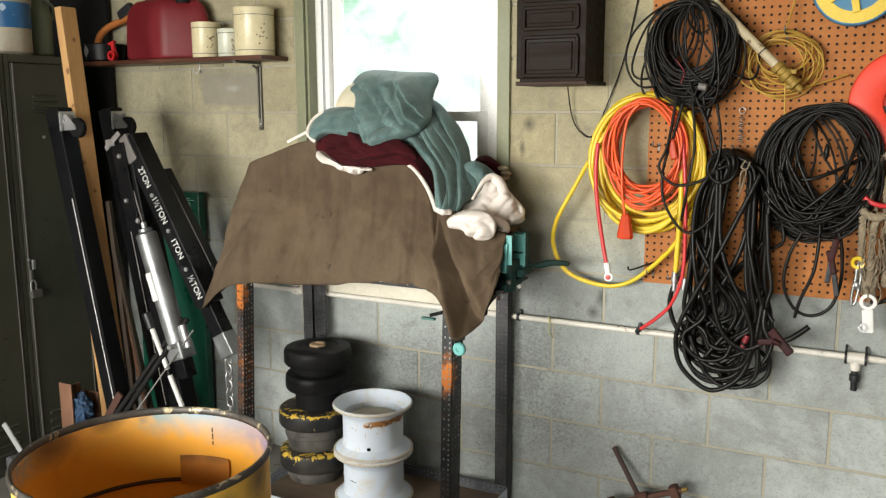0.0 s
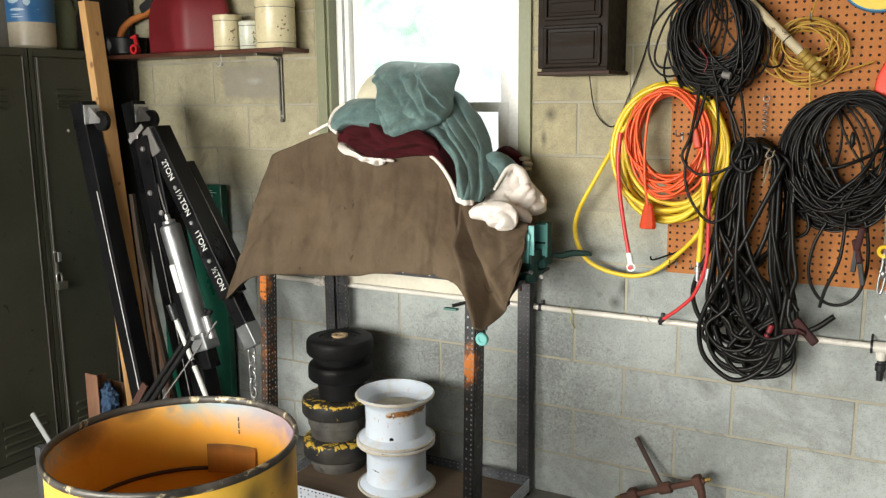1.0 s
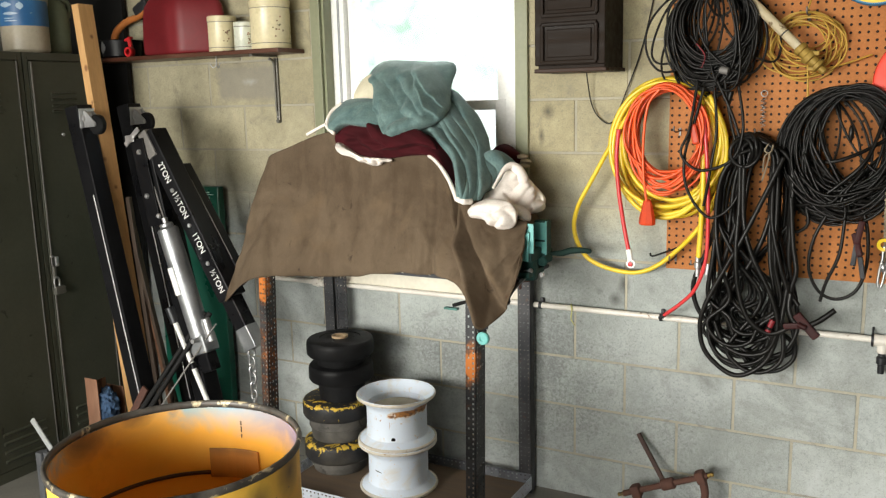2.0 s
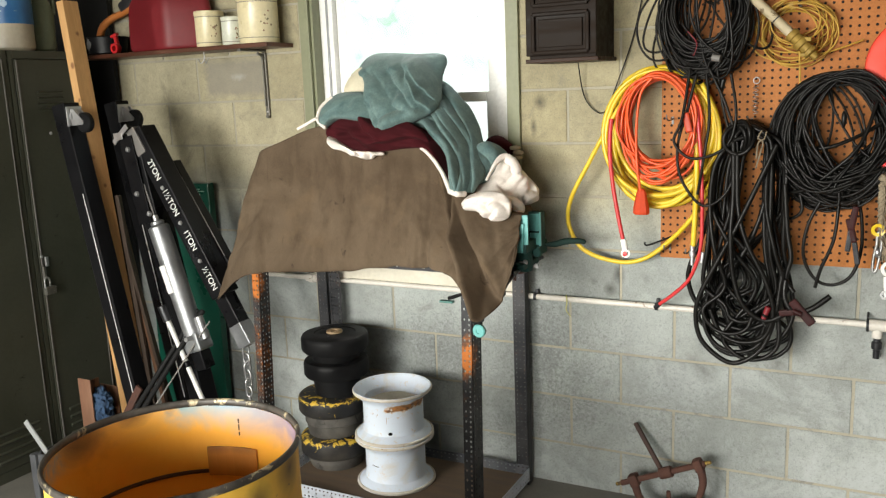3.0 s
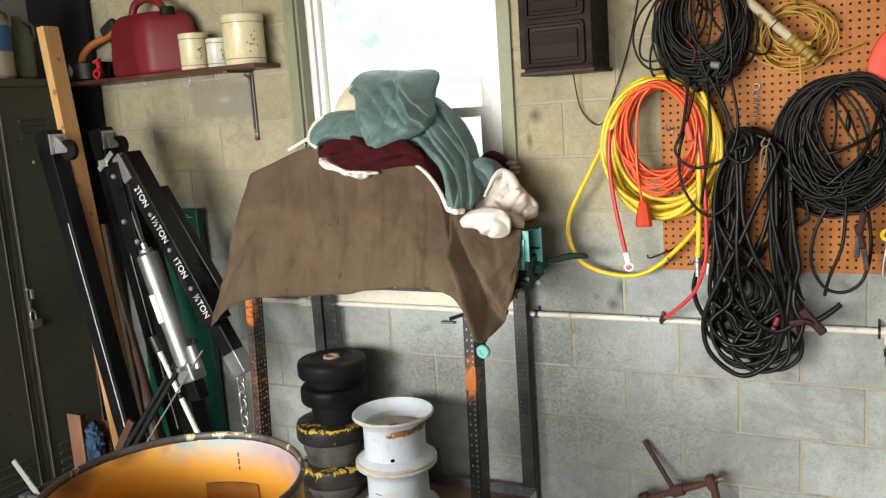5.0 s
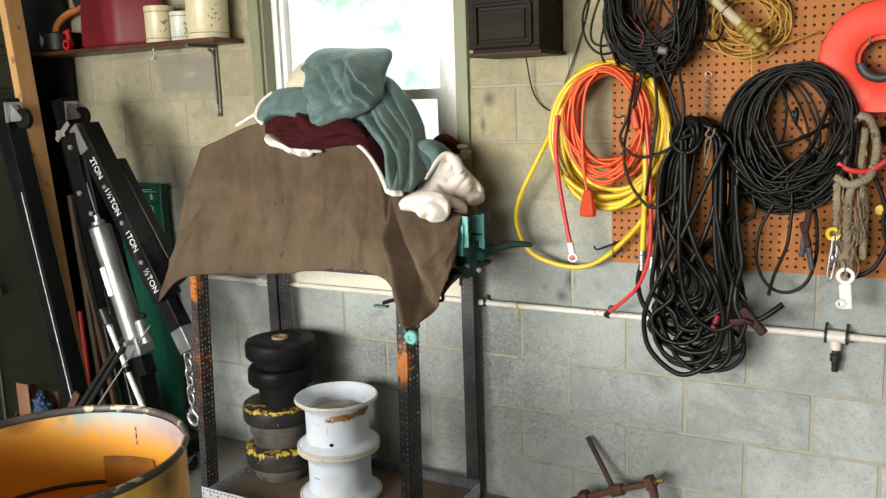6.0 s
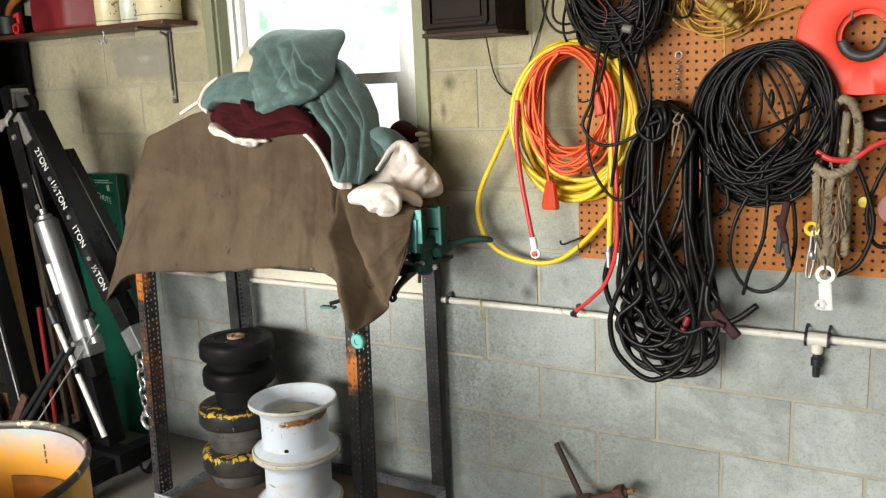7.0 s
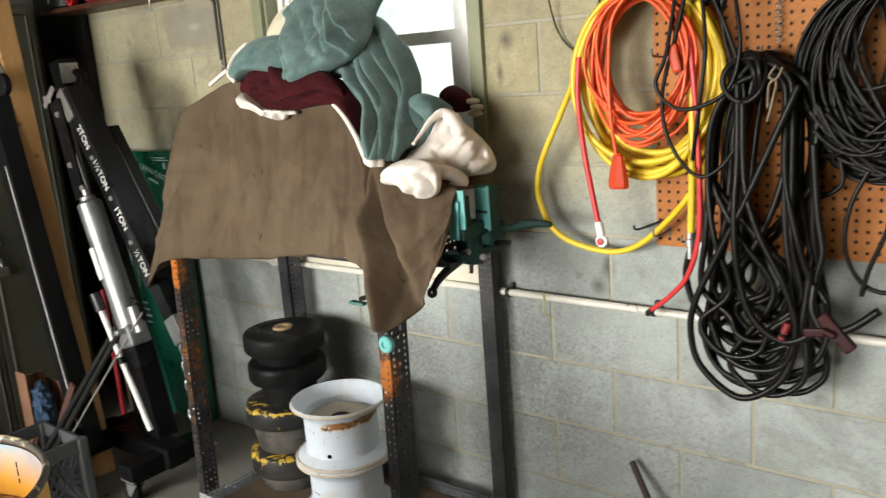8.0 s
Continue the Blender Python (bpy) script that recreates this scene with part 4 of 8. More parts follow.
def build_crate_load():
    k = thing("rusty_tin", (-2.09, -0.72, FLOOR), "tall rust-streaked open tin standing behind the crate", "tin")
    part("front", box((-2.092, -0.775, 0.265), (0.075, 0.006, 0.47), 0.002), RUSTBOX, k)
    part("back", box((-2.075, -0.668, 0.235), (0.105, 0.006, 0.41), 0.002), RUSTBOX, k)
    part("side", box((-2.130, -0.722, 0.25), (0.006, 0.10, 0.44), 0.002), RUSTBOX, k)
    part("bottom", box((-2.085, -0.722, FLOOR + 0.004), (0.085, 0.10, 0.008), 0.001), RUSTBOX, k)
    r = thing("blue_rag", (-2.06, -0.72, FLOOR + 0.008), "crumpled blue rag stuffed into the rusty tin", "rag")
    cloth = part("cloth", solid_blob((-2.060, -0.722, 0.235), (0.052, 0.042, 0.205), 5, 4, 0.30, 3.4), BLUERAG, r)
    part("top_fold", solid_blob((-2.048, -0.735, 0.392), (0.046, 0.030, 0.055), 8, 4, 0.55, 4.2), BLUERAG, cloth)
    for i, dx in enumerate((0.0, 0.028)):
        solid("black_rod", rod((-2.03 + dx, -0.90 + dx, FLOOR + 0.013), (-1.662 + dx, -0.515, 0.775), 0.0115, 12), MATTBLK, "slim black rod leaning from the crate", "rod", group="rods in the crate")
    solid("thin_wire_rod", rod((-1.97, -0.87, FLOOR + 0.013), (-1.59, -0.53, 0.735), 0.0035, 8), DULL, "thin grey wire rod leaning from the crate", "rod", group="rods in the crate")
    solid("angle_offcut", bar((-2.02, -0.73, 0.20), (-1.85, -0.70, 0.47), 0.032, 0.012, 0.002), RUST, "rusty flat iron offcut leaning by the tin", "iron bar")
    solid("white_strip", bar((-1.785, -1.05, FLOOR + 0.022), (-2.085, -1.07, 0.425), 0.026, 0.006, 0.001), PALEGREY, "pale plastic strip standing in the crate", "strip")


def solid_blob(c, s, seed, sub=3, amp=0.35, freq=2.2):
    bm = bmesh.new()
    bmesh.ops.create_icosphere(bm, subdivisions=sub, radius=1.0)
    for v in bm.verts:
        n = noise.fractal(v.co * freq + Vector((seed, seed * 2.1, 0)), 0.8, 2.0, 3)
        v.co *= 1 + amp * n
    bmesh.ops.transform(bm, matrix=Matrix.Translation(c) @ Matrix.Diagonal((*s, 1)), verts=bm.verts)
    return from_bm(bm, True)


build_crate_load()


# ---- oil drum ----
def drum_in_mat():
    """Orange paint, with sky sheen put into the colour as a pale band near the rim."""
    m, t, b = base_mat("drum_inside")
    p = n_pos(t)
    s = t.nodes.new("ShaderNodeSeparateXYZ")
    t.links.new(p, s.inputs[0])
    a = n_noise(t, 5, 5, 0.6, p, 0.5)
    h = n_math(t, "ADD", s.outputs[2], n_math(t, "MULTIPLY", a.outputs[0], 0.12))
    side = n_math(t, "ADD", s.outputs[0], n_math(t, "ADD", n_math(t, "MULTIPLY", a.outputs[0], 0.22), 0.89))
    h = n_math(t, "ADD", h, n_math(t, "MULTIPLY", side, 0.10))
    pale = n_ramp(t, h, [(0.825, 0.0), (0.90, 0.95)]).outputs[0]
    paint = n_mix(t, n_ramp(t, a.outputs[0], [(0.3, 0.0), (0.7, 1.0)]).outputs[0], (0.90, 0.45, 0.055), (0.82, 0.36, 0.030))
    sheen_tint = n_ramp(t, side, [(0.08, (0.74, 0.34, 0.07)), (0.15, (0.66, 0.38, 0.12)), (0.18, (0.13, 0.37, 0.46)), (0.27, (0.22, 0.39, 0.50)), (0.36, (0.30, 0.33, 0.37)), (0.48, (0.31, 0.25, 0.27)), (0.60, (0.20, 0.175, 0.31))]).outputs[0]
    col = n_mix(t, pale, paint, sheen_tint)
    col = n_mix(t, spot_mask(t, p, (((-0.345, -1.60, 0.735), (7, 7, 11), 0.95),)), col, (0.46, 0.13, 0.06))
    w = n_noise(t, 3.2, 5, 0.6, p)
    col = n_mix(t, n_ramp(t, w.outputs[0], [(0.64, 0.0), (0.78, 0.45)]).outputs[0], col, (0.30, 0.11, 0.02))
    sm = n_math(t, "ADD", spot_mask(t, p, (((-0.879, -1.579, 0.835), (12, 12, 13), 0.50), ((-0.905, -1.74, 0.82), (9, 9, 12), 0.46), ((-0.83, -1.50, 0.83), (26, 26, 14), 0.34), ((-0.40, -1.50, 0.83), (26, 26, 20), 0.32))), n_math(t, "MULTIPLY", a.outputs[0], 0.5))
    col = n_mix(t, n_ramp(t, sm, [(0.38, 0.0), (0.70, 0.85)]).outputs[0], col, (0.06, 0.030, 0.018))
    t.links.new(col, b.inputs["Base Color"])
    b.inputs["Roughness"].default_value = 0.5
    return m


def patch_mat():
    """Orange paint, darker along the top of the plate."""
    m, t, b = base_mat("orange_patch_paint")
    p = n_pos(t)
    a = n_noise(t, 9, 5, 0.6, p)
    col = n_mix(t, a.outputs[0], (0.42, 0.155, 0.02), (0.56, 0.22, 0.03))
    dark_top = spot_mask(t, p, (((-0.660, -1.415, 0.712), (14, 14, 30), 0.9), ((-0.735, -1.43, 0.708), (16, 16, 30), 0.9)))
    col = n_mix(t, dark_top, col, (0.05, 0.028, 0.014))
    t.links.new(col, b.inputs["Base Color"])
    b.inputs["Roughness"].default_value = 0.6
    return m


def drum_out_mat():
    """Yellow enamel, smoked and chalky below the rim."""
    m, t, b = base_mat("yellow_drum_paint")
    p = n_pos(t)
    a = n_noise(t, 5, 5, 0.6, p, 0.4)
    col = n_mix(t, n_ramp(t, a.outputs[0], [(0.35, 0.0), (0.65, 1.0)]).outputs[0], (0.80, 0.50, 0.07), (0.70, 0.39, 0.05))
    f = n_noise(t, 26, 6, 0.7, p, 0.6)
    chalk = n_math(t, "ADD", spot_mask(t, p, (((-0.76, -1.95, 0.83), (7, 7, 22), 0.6), ((-0.50, -1.97, 0.84), (6, 6, 26), 0.5))), n_math(t, "MULTIPLY", f.outputs[0], 0.4))
    col = n_mix(t, n_ramp(t, chalk, [(0.40, 0.0), (0.70, 0.85)]).outputs[0], col, (0.72, 0.64, 0.52))
    smoke = n_math(t, "ADD", spot_mask(t, p, (((-0.34, -1.74, 0.765), (14, 14, 12), 0.55), ((-0.335, -1.62, 0.79), (10, 10, 10), 0.50), ((-0.42, -1.90, 0.83), (10, 10, 26), 0.40))), n_math(t, "MULTIPLY", a.outputs[0], 0.4))
    col = n_mix(t, n_ramp(t, smoke, [(0.36, 0.0), (0.72, 0.9)]).outputs[0], col, (0.055, 0.043, 0.030))
    col = n_mix(t, n_ramp(t, f.outputs[0], [(0.66, 0.0), (0.70, 0.8)]).outputs[0], col, (0.10, 0.085, 0.06))
    t.links.new(col, b.inputs["Base Color"])
    b.inputs["Roughness"].default_value = 0.5
    n_bump(t, f.outputs[0], 0.1, 0.001, b)
    return m


def build_drum():
    c, R, zt = (-0.616, -1.697, 0), 0.292, 0.835
    k = thing("steel_drum", (c[0], c[1], FLOOR), "open yellow steel drum with a scuffed dark rim", "drum")
    prof = [(0, FLOOR), (R - 0.01, FLOOR), (R, FLOOR + 0.012), (R, 0.29), (R + 0.007, 0.30), (R + 0.007, 0.315), (R, 0.325), (R, 0.555), (R + 0.007, 0.565), (R + 0.007, 0.58), (R, 0.59), (R, zt - 0.02)]
    part("shell", lathe(prof, 72, c), drum_out_mat(), k)
    part("inner_wall", lathe([(R - 0.004, zt - 0.018), (R - 0.004, FLOOR + 0.012), (0, FLOOR + 0.012)], 72, c), drum_in_mat(), k, "orange inside, with sky sheen coloured in pale at the top")
    part("rim", lathe([(R + 0.002 + 0.0065 * math.cos(q), zt - 0.009 + 0.010 * math.sin(q)) for q in np.linspace(0, 2 * math.pi, 15)], 72, c), RIMDARK, k, "rolled rim with chipped dark paint")
    drum_patch = patch_mat()
    for a0 in np.linspace(92, 117, 6):
        a = radians(a0)
        q = Vector((c[0] + (R - 0.010) * math.cos(a), c[1] + (R - 0.010) * math.sin(a), zt - 0.177))
        part("patch_plate", box(q, (0.0265, 0.006, 0.085), 0.0025, Matrix.Rotation(a - radians(90), 4, "Z")), drum_patch, k, "orange square patch inside, darker along its top")
    arc = [(c[0] + (R - 0.006) * math.cos(t), c[1] + (R - 0.006) * math.sin(t), 0.628) for t in np.linspace(radians(118), radians(185), 40)]
    part("weld_bead", tubes([arc], 0.006, 6), DRUMSEAM, k)
    for zz, ln in ((0.775, 0.012), (0.757, 0.016), (0.738, 0.010)):
        a = radians(100.5)
        part("tar_run", box((c[0] + (R - 0.0045) * math.cos(a), c[1] + (R - 0.0045) * math.sin(a), zz), (0.003, 0.002, ln), 0), DRUMSEAM, k)


DRUMSEAM = surf("dark_seam", (0.045, 0.022, 0.01), (0.07, 0.035, 0.015), 0.7)
RIMDARK = surf("rim_paint", (0.020, 0.018, 0.016), (0.10, 0.09, 0.078), 0.42, 0.2, 11, 70, 0.3, 0.002, (0.52, 0.44, 0.28), 0.58, 16)
build_drum()


# ---- slotted angle rack ----
def slotted(a, b, w, normal, side, bore=1.0):
    """One flange of slotted angle with staggered rows of holes: a runs to b; its width goes to side, it faces normal."""
    a, b, n, s = Vector(a), Vector(b), Vector(normal), Vector(side)
    z = (b - a).normalized()
    L, pitch, hw, hh = (b - a).length, 0.0185, 0.0034 * bore, 0.0042 * bore
    lines = 2 if w < 0.05 else 3
    cols = [0]
    for i in range(lines):
        c = w * (i + 0.62) / (lines + 0.24)
        cols += [c - hw, c + hw]
    cols.append(w)
    count = int(L / pitch)
    verts, faces = [], []
    rows = [0.0]
    for i in range(count):
        zc = (i + 0.5) * L / count
        rows += [zc - hh, zc + hh]
    rows.append(L)
    for q in rows:
        for cx in cols:
            verts.append(a + z * q + s * cx)
    m = len(cols)
    for r in range(len(rows) - 1):
        for cidx in range(m - 1):
            line = (cidx - 1) // 2
            if not (r % 2 == 1 and cidx % 2 == 1 and (line != 1 or (r // 2) % 2 == 0)):
                v = r * m + cidx
                faces.append((v, v + 1, v + m + 1, v + m))
    bm = bmesh.new()
    me = mesh_of(verts, faces)
    bm.from_mesh(me)
    bpy.data.meshes.remove(me)
    geom = bmesh.ops.extrude_face_region(bm, geom=list(bm.faces))
    bmesh.ops.translate(bm, vec=-n * 0.0022, verts=[v for v in geom["geom"] if isinstance(v, bmesh.types.BMVert)])
    return from_bm(bm)


def build_rack():
    k = thing("steel_rack", (-0.83, -0.32, FLOOR), "dark slotted-angle steel rack with a low plywood shelf", "rack")
    zt = 1.045
    X, Y, Z = Vector((1, 0, 0)), Vector((0, 1, 0)), Vector((0, 0, 1))
    # the racked frame leans a little: foot and head of each post, its front width and its depth
    for xa, xb, y, zp, wf, wd in ((-1.322, -1.283, -0.56, 0.962, 0.034, 0.060), (-0.378, -0.362, -0.56, 0.945, 0.040, 0.075), (-1.312, -1.312, -0.075, zt, 0.052, 0.030), (-0.362, -0.362, -0.075, zt, 0.054, 0.040)):
        p = part("post", slotted((xa, y, FLOOR), (xb, y, zp), wf, -Y, -X, 0.4 if y > -0.3 else 1.0), POSTSTEEL, k)
        part("flange", slotted((xa, y, FLOOR), (xb, y, zp), wd, X, Y, 0.4 if y > -0.3 else 1.0), POSTSTEEL, p)
    part("splice", slotted((-1.246, -0.068, 0.40), (-1.246, -0.068, zt), 0.060, -Y, -X), POSTSTEEL, k, "second angle bolted beside the post")
    zr = 0.105
    for name, a, b, n, s in (("front_rail", (-1.352, -0.563, zr), (-0.372, -0.563, zr), -Y, -Z), ("back_rail", (-1.34, -0.078, zr + 0.01), (-0.36, -0.078, zr + 0.01), -Y, -Z),
                             ("side_rail", (-0.3595, -0.56, zr), (-0.3595, -0.075, zr), X, -Z), ("side_rail", (-1.318, -0.56, zr), (-1.3115, -0.075, zr), X, -Z)):
        part(name, slotted(a, b, 0.055, n, s), DULLRAIL if name == "back_rail" else RAILSTEEL, k, "bare galvanised slotted rail")
    for name, a, b, n, s in (("top_rail", (-1.32, -0.465, zt), (-0.40, -0.465, zt), -Y, -Z), ("top_rail", (-1.34, -0.078, zt), (-0.36, -0.078, zt), -Y, -Z), ("top_side_rail", (-0.3595, -0.49, zt), (-0.3595, -0.075, zt), X, -Z), ("top_side_rail", (-1.2925, -0.49, zt), (-1.2925, -0.075, zt), X, -Z)):
        part(name, slotted(a, b, 0.046, n, s), DARKSTEEL, k)
    part("shelf_board", box((-0.828, -0.318, 0.0675), (0.925, 0.475, 0.015), 0.002), PLYW, k, "dark stained plywood shelf")
    part("bench_top", box((-0.875, -0.272, zt + 0.010), (0.90, 0.39, 0.018), 0.003), PLYW, k)


build_rack()
SHZ = 0.0755


# ---- wheel rims and roller discs ----
def build_rim(z, flip, label):
    k = thing("wheel_rim", (-0.852, -0.312, z), label, "wheel rim", "stacked wheel rims")
    r0, r1, h = 0.157, 0.122, 0.200
    p = [(r0, 0), (r0 + 0.002, 0.006), (r0 - 0.004, 0.012), (r0 - 0.012, 0.020), (r1 + 0.004, 0.032), (r1, 0.045), (r1, h - 0.055), (r1 + 0.003, h - 0.042), (r0 - 0.014, h - 0.026), (r0 - 0.004, h - 0.014), (r0 + 0.002, h - 0.006), (r0, h),
         (r0 - 0.004, h - 0.001), (r0 - 0.012, h - 0.014), (r1 - 0.004, h - 0.042), (r1 - 0.004, 0.04), (r0 - 0.010, 0.010), (r0, 0)]
    p = [(a, z + b) for a, b in p]
    c = (-0.852, -0.312, 0)
    barrel = part("barrel", lathe(p, 56, c), RIMRUST, k)
    part("disc", lathe([(0.03, z + 0.135), (0.09, z + 0.143), (r1 - 0.003, z + 0.128), (r1 - 0.003, z + 0.123), (0.09, z + 0.137), (0.03, z + 0.129), (0.03, z + 0.135)], 40, c), RIMDUST, k, "dusty tan wheel disc inside")
    for zz in (z + 0.0075, z + h - 0.0075):
        part("lip", lathe([(r0 - 0.001 + 0.0055 * math.cos(q), zz + 0.0065 * math.sin(q)) for q in np.linspace(0, 2 * math.pi, 13)], 56, c), RIMLIP, barrel, "dusty cream lip")
    a = radians(-66 if flip else -100)
    q = Vector((c[0] + r1 * math.cos(a), c[1] + r1 * math.sin(a), z + 0.042))
    if flip:
        part("valve_hole", lathe([(0, 0.002), (0.007, 0.002), (0.009, 0)], 14, q, axis_matrix((0, 0, 0), (math.cos(a), math.sin(a), 0))), HOISTBLK, barrel)
        for da, zz, w, hh in ((-24, 0.137, 0.005, 0.006), (-33, 0.140, 0.004, 0.004), (-6, 0.118, 0.0012, 0.030), (40, 0.052, 0.02, 0.004)):
            arc = [(c[0] + (r1 + 0.0012) * math.cos(a + radians(da + t)), c[1] + (r1 + 0.0012) * math.sin(a + radians(da + t)), z + zz - 0.018 + 0.004 * math.sin(t * 1.3)) for t in np.linspace(-w * 260, w * 260, 14)]
            part("rust_streak", ribbon(arc, hh), RUSTSTREAK, barrel)
    else:
        arc = [(c[0] + (r1 + 0.0008) * math.cos(a + radians(t)), c[1] + (r1 + 0.0008) * math.sin(a + radians(t)), z + 0.100 - t * 0.0002) for t in np.linspace(-9, 9, 8)]
        part("scrape", ribbon(arc, 0.004), HOISTBLK, barrel)
    return k


def rim_mat():
    """White wheel paint, cream with dust on it, and a rusted-through band under the upper lip."""
    m, t, b = base_mat("rusted_rim")
    p = n_pos(t)
    dust = n_noise(t, 9, 6, 0.6, p, 0.4)
    col = n_mix(t, n_ramp(t, dust.outputs[0], [(0.54, 0.0), (0.70, 0.55)]).outputs[0], (0.74, 0.82, 0.93), (0.66, 0.57, 0.43))
    mask = spot_mask(t, p, (((-0.760, -0.392, 0.424), (11, 11, 46), 0.54), ((-0.731, -0.312, 0.432), (11, 11, 34), 0.60), ((-0.80, -0.425, 0.414), (20, 20, 70), 0.40)))
    n1 = n_noise(t, 45, 6, 0.7, p, 0.5)
    f = n_math(t, "ADD", n1.outputs[0], mask)
    hue = n_noise(t, 60, 4, 0.6, p)
    rust = n_mix(t, n_ramp(t, hue.outputs[0], [(0.40, 0.0), (0.60, 1.0)]).outputs[0], (0.14, 0.055, 0.02), (0.50, 0.20, 0.04))
    col = n_mix(t, n_ramp(t, f, [(0.60, 0.0), (0.68, 0.55)]).outputs[0], col, (0.66, 0.40, 0.12))
    col = n_mix(t, n_ramp(t, f, [(0.69, 0.0), (0.75, 0.95)]).outputs[0], col, rust)
    t.links.new(col, b.inputs["Base Color"])
    b.inputs["Roughness"].default_value = 0.42
    n_bump(t, f, 0.25, 0.001, b)
    return m


RIMRUST = rim_mat()
RIMLIP = surf("rim_lip", (0.72, 0.70, 0.66), (0.62, 0.55, 0.44), 0.5, 0, 9, 60, 0.1, 0.001, (0.34, 0.22, 0.12), 0.63, 24)
RUSTSTREAK = surf("rust_stain", (0.34, 0.14, 0.03), (0.44, 0.22, 0.06), 0.8, 0, 30, 120, 0.2)
RIMDUST = surf("rim_dust", (0.40, 0.36, 0.28), (0.48, 0.43, 0.34), 0.8, 0, 9, 60)
build_rim(SHZ, False, "white steel wheel rim lying on the rack shelf")
build_rim(SHZ + 0.2005, True, "white steel wheel rim with rust stains, stacked on another")
BRASS = surf("tan_hub", (0.30, 0.20, 0.11), (0.38, 0.27, 0.16), 0.6, 0.2, 12, 70)
DC = (-1.168, -0.262, 0)


def build_black_disc(z, r, dx, neck, hub):
    k = thing("roller_disc", (DC[0] + dx, DC[1], z), "heavy black rubber-faced roller disc in a stack", "roller disc", "stacked roller discs")
    c = (DC[0] + dx, DC[1], 0)
    b = z + neck
    part("disc", lathe([(0, z), (r * 0.70, z), (r * 0.73, b - 0.006), (r * 0.95, b), (r, b + 0.010), (r, b + 0.050), (r * 0.985, b + 0.060), (r * 0.95, b + 0.067), (r * 0.90, b + 0.069), (r * 0.62, b + 0.071), (r * 0.60, b + 0.068), (r * 0.3, b + 0.070), (0, b + 0.070)], 56, c), RUBBER, k)
    if hub:
        part("hub", lathe([(0.018, b + 0.069), (0.034, b + 0.069), (0.034, b + 0.078), (0.028, b + 0.080), (0.018, b + 0.078), (0.016, b + 0.072), (0, b + 0.072)], 28, c), BRASS, k, "tan worn bearing hub")
        for t in (40, 160, 280):
            part("screw", lathe([(0, 0.004), (0.006, 0.003), (0.007, 0)], 8, (c[0] + 0.06 * math.cos(radians(t)), c[1] + 0.06 * math.sin(radians(t)), b + 0.068)), HOISTBLK, k)


def build_chip_disc(z, dx, hubh, rimh):
    r = 0.150
    k = thing("roller_disc", (DC[0] + dx, DC[1], z), "black roller disc with chipped yellow paint and dusty grey hub", "roller disc", "stacked roller discs")
    c = (DC[0] + dx, DC[1], 0)
    b = z + hubh
    part("hub", lathe([(0, z), (r * 0.74, z), (r * 0.77, z + 0.006), (r * 0.80, z + hubh * 0.55), (r * 0.84, z + hubh * 0.60), (r * 0.84, b - 0.001), (0, b - 0.001)], 44, c), GREYHUB, k, "dusty grey iron hub")
    part("disc", lathe([(0, b), (r * 0.86, b), (r * 0.96, b + 0.006), (r, b + 0.016), (r, b + rimh - 0.018), (r * 0.975, b + rimh - 0.006), (r * 0.92, b + rimh), (0.08, b + rimh + 0.005), (0, b + rimh + 0.005)], 56, c), CHIPPED, k)


def chip_mat():
    """Black disc paint with the old yellow showing along the upper edges."""
    m, t, b = base_mat("chipped_disc_paint")
    p = n_pos(t)
    s = t.nodes.new("ShaderNodeSeparateXYZ")
    t.links.new(p, s.inputs[0])
    n1 = n_noise(t, 22, 8, 0.72, p, 0.8)
    band = None
    for ze in (0.207, 0.384):
        d = n_math(t, "ABSOLUTE", n_math(t, "SUBTRACT", s.outputs[2], ze))
        d = n_ramp(t, d, [(0.0, 0.20), (0.022, 0.0)]).outputs[0]
        band = d if band is None else n_math(t, "MAXIMUM", band, d)
    f = n_math(t, "ADD", n1.outputs[0], band)
    g = n_noise(t, 10, 5, 0.6, p)
    col = n_mix(t, n_ramp(t, g.outputs[0], [(0.4, 0.0), (0.65, 1.0)]).outputs[0], (0.016, 0.016, 0.017), (0.045, 0.040, 0.034))
    col = n_mix(t, n_ramp(t, f, [(0.655, 0.0), (0.675, 1.0)]).outputs[0], col, (0.60, 0.40, 0.05))
    t.links.new(col, b.inputs["Base Color"])
    b.inputs["Roughness"].default_value = 0.55
    b.inputs["Specular IOR Level"].default_value = 0.3
    n_bump(t, n1.outputs[0], 0.3, 0.001, b)
    return m


CHIPPED = chip_mat()
build_chip_disc(SHZ, -0.012, 0.052, 0.086)
build_chip_disc(0.2190, -0.012, 0.094, 0.080)
build_black_disc(0.3985, 0.138, 0.014, 0.080, False)
build_black_disc(0.5490, 0.142, 0.014, 0.038, True)


# ---- cloths heaped on the rack ----


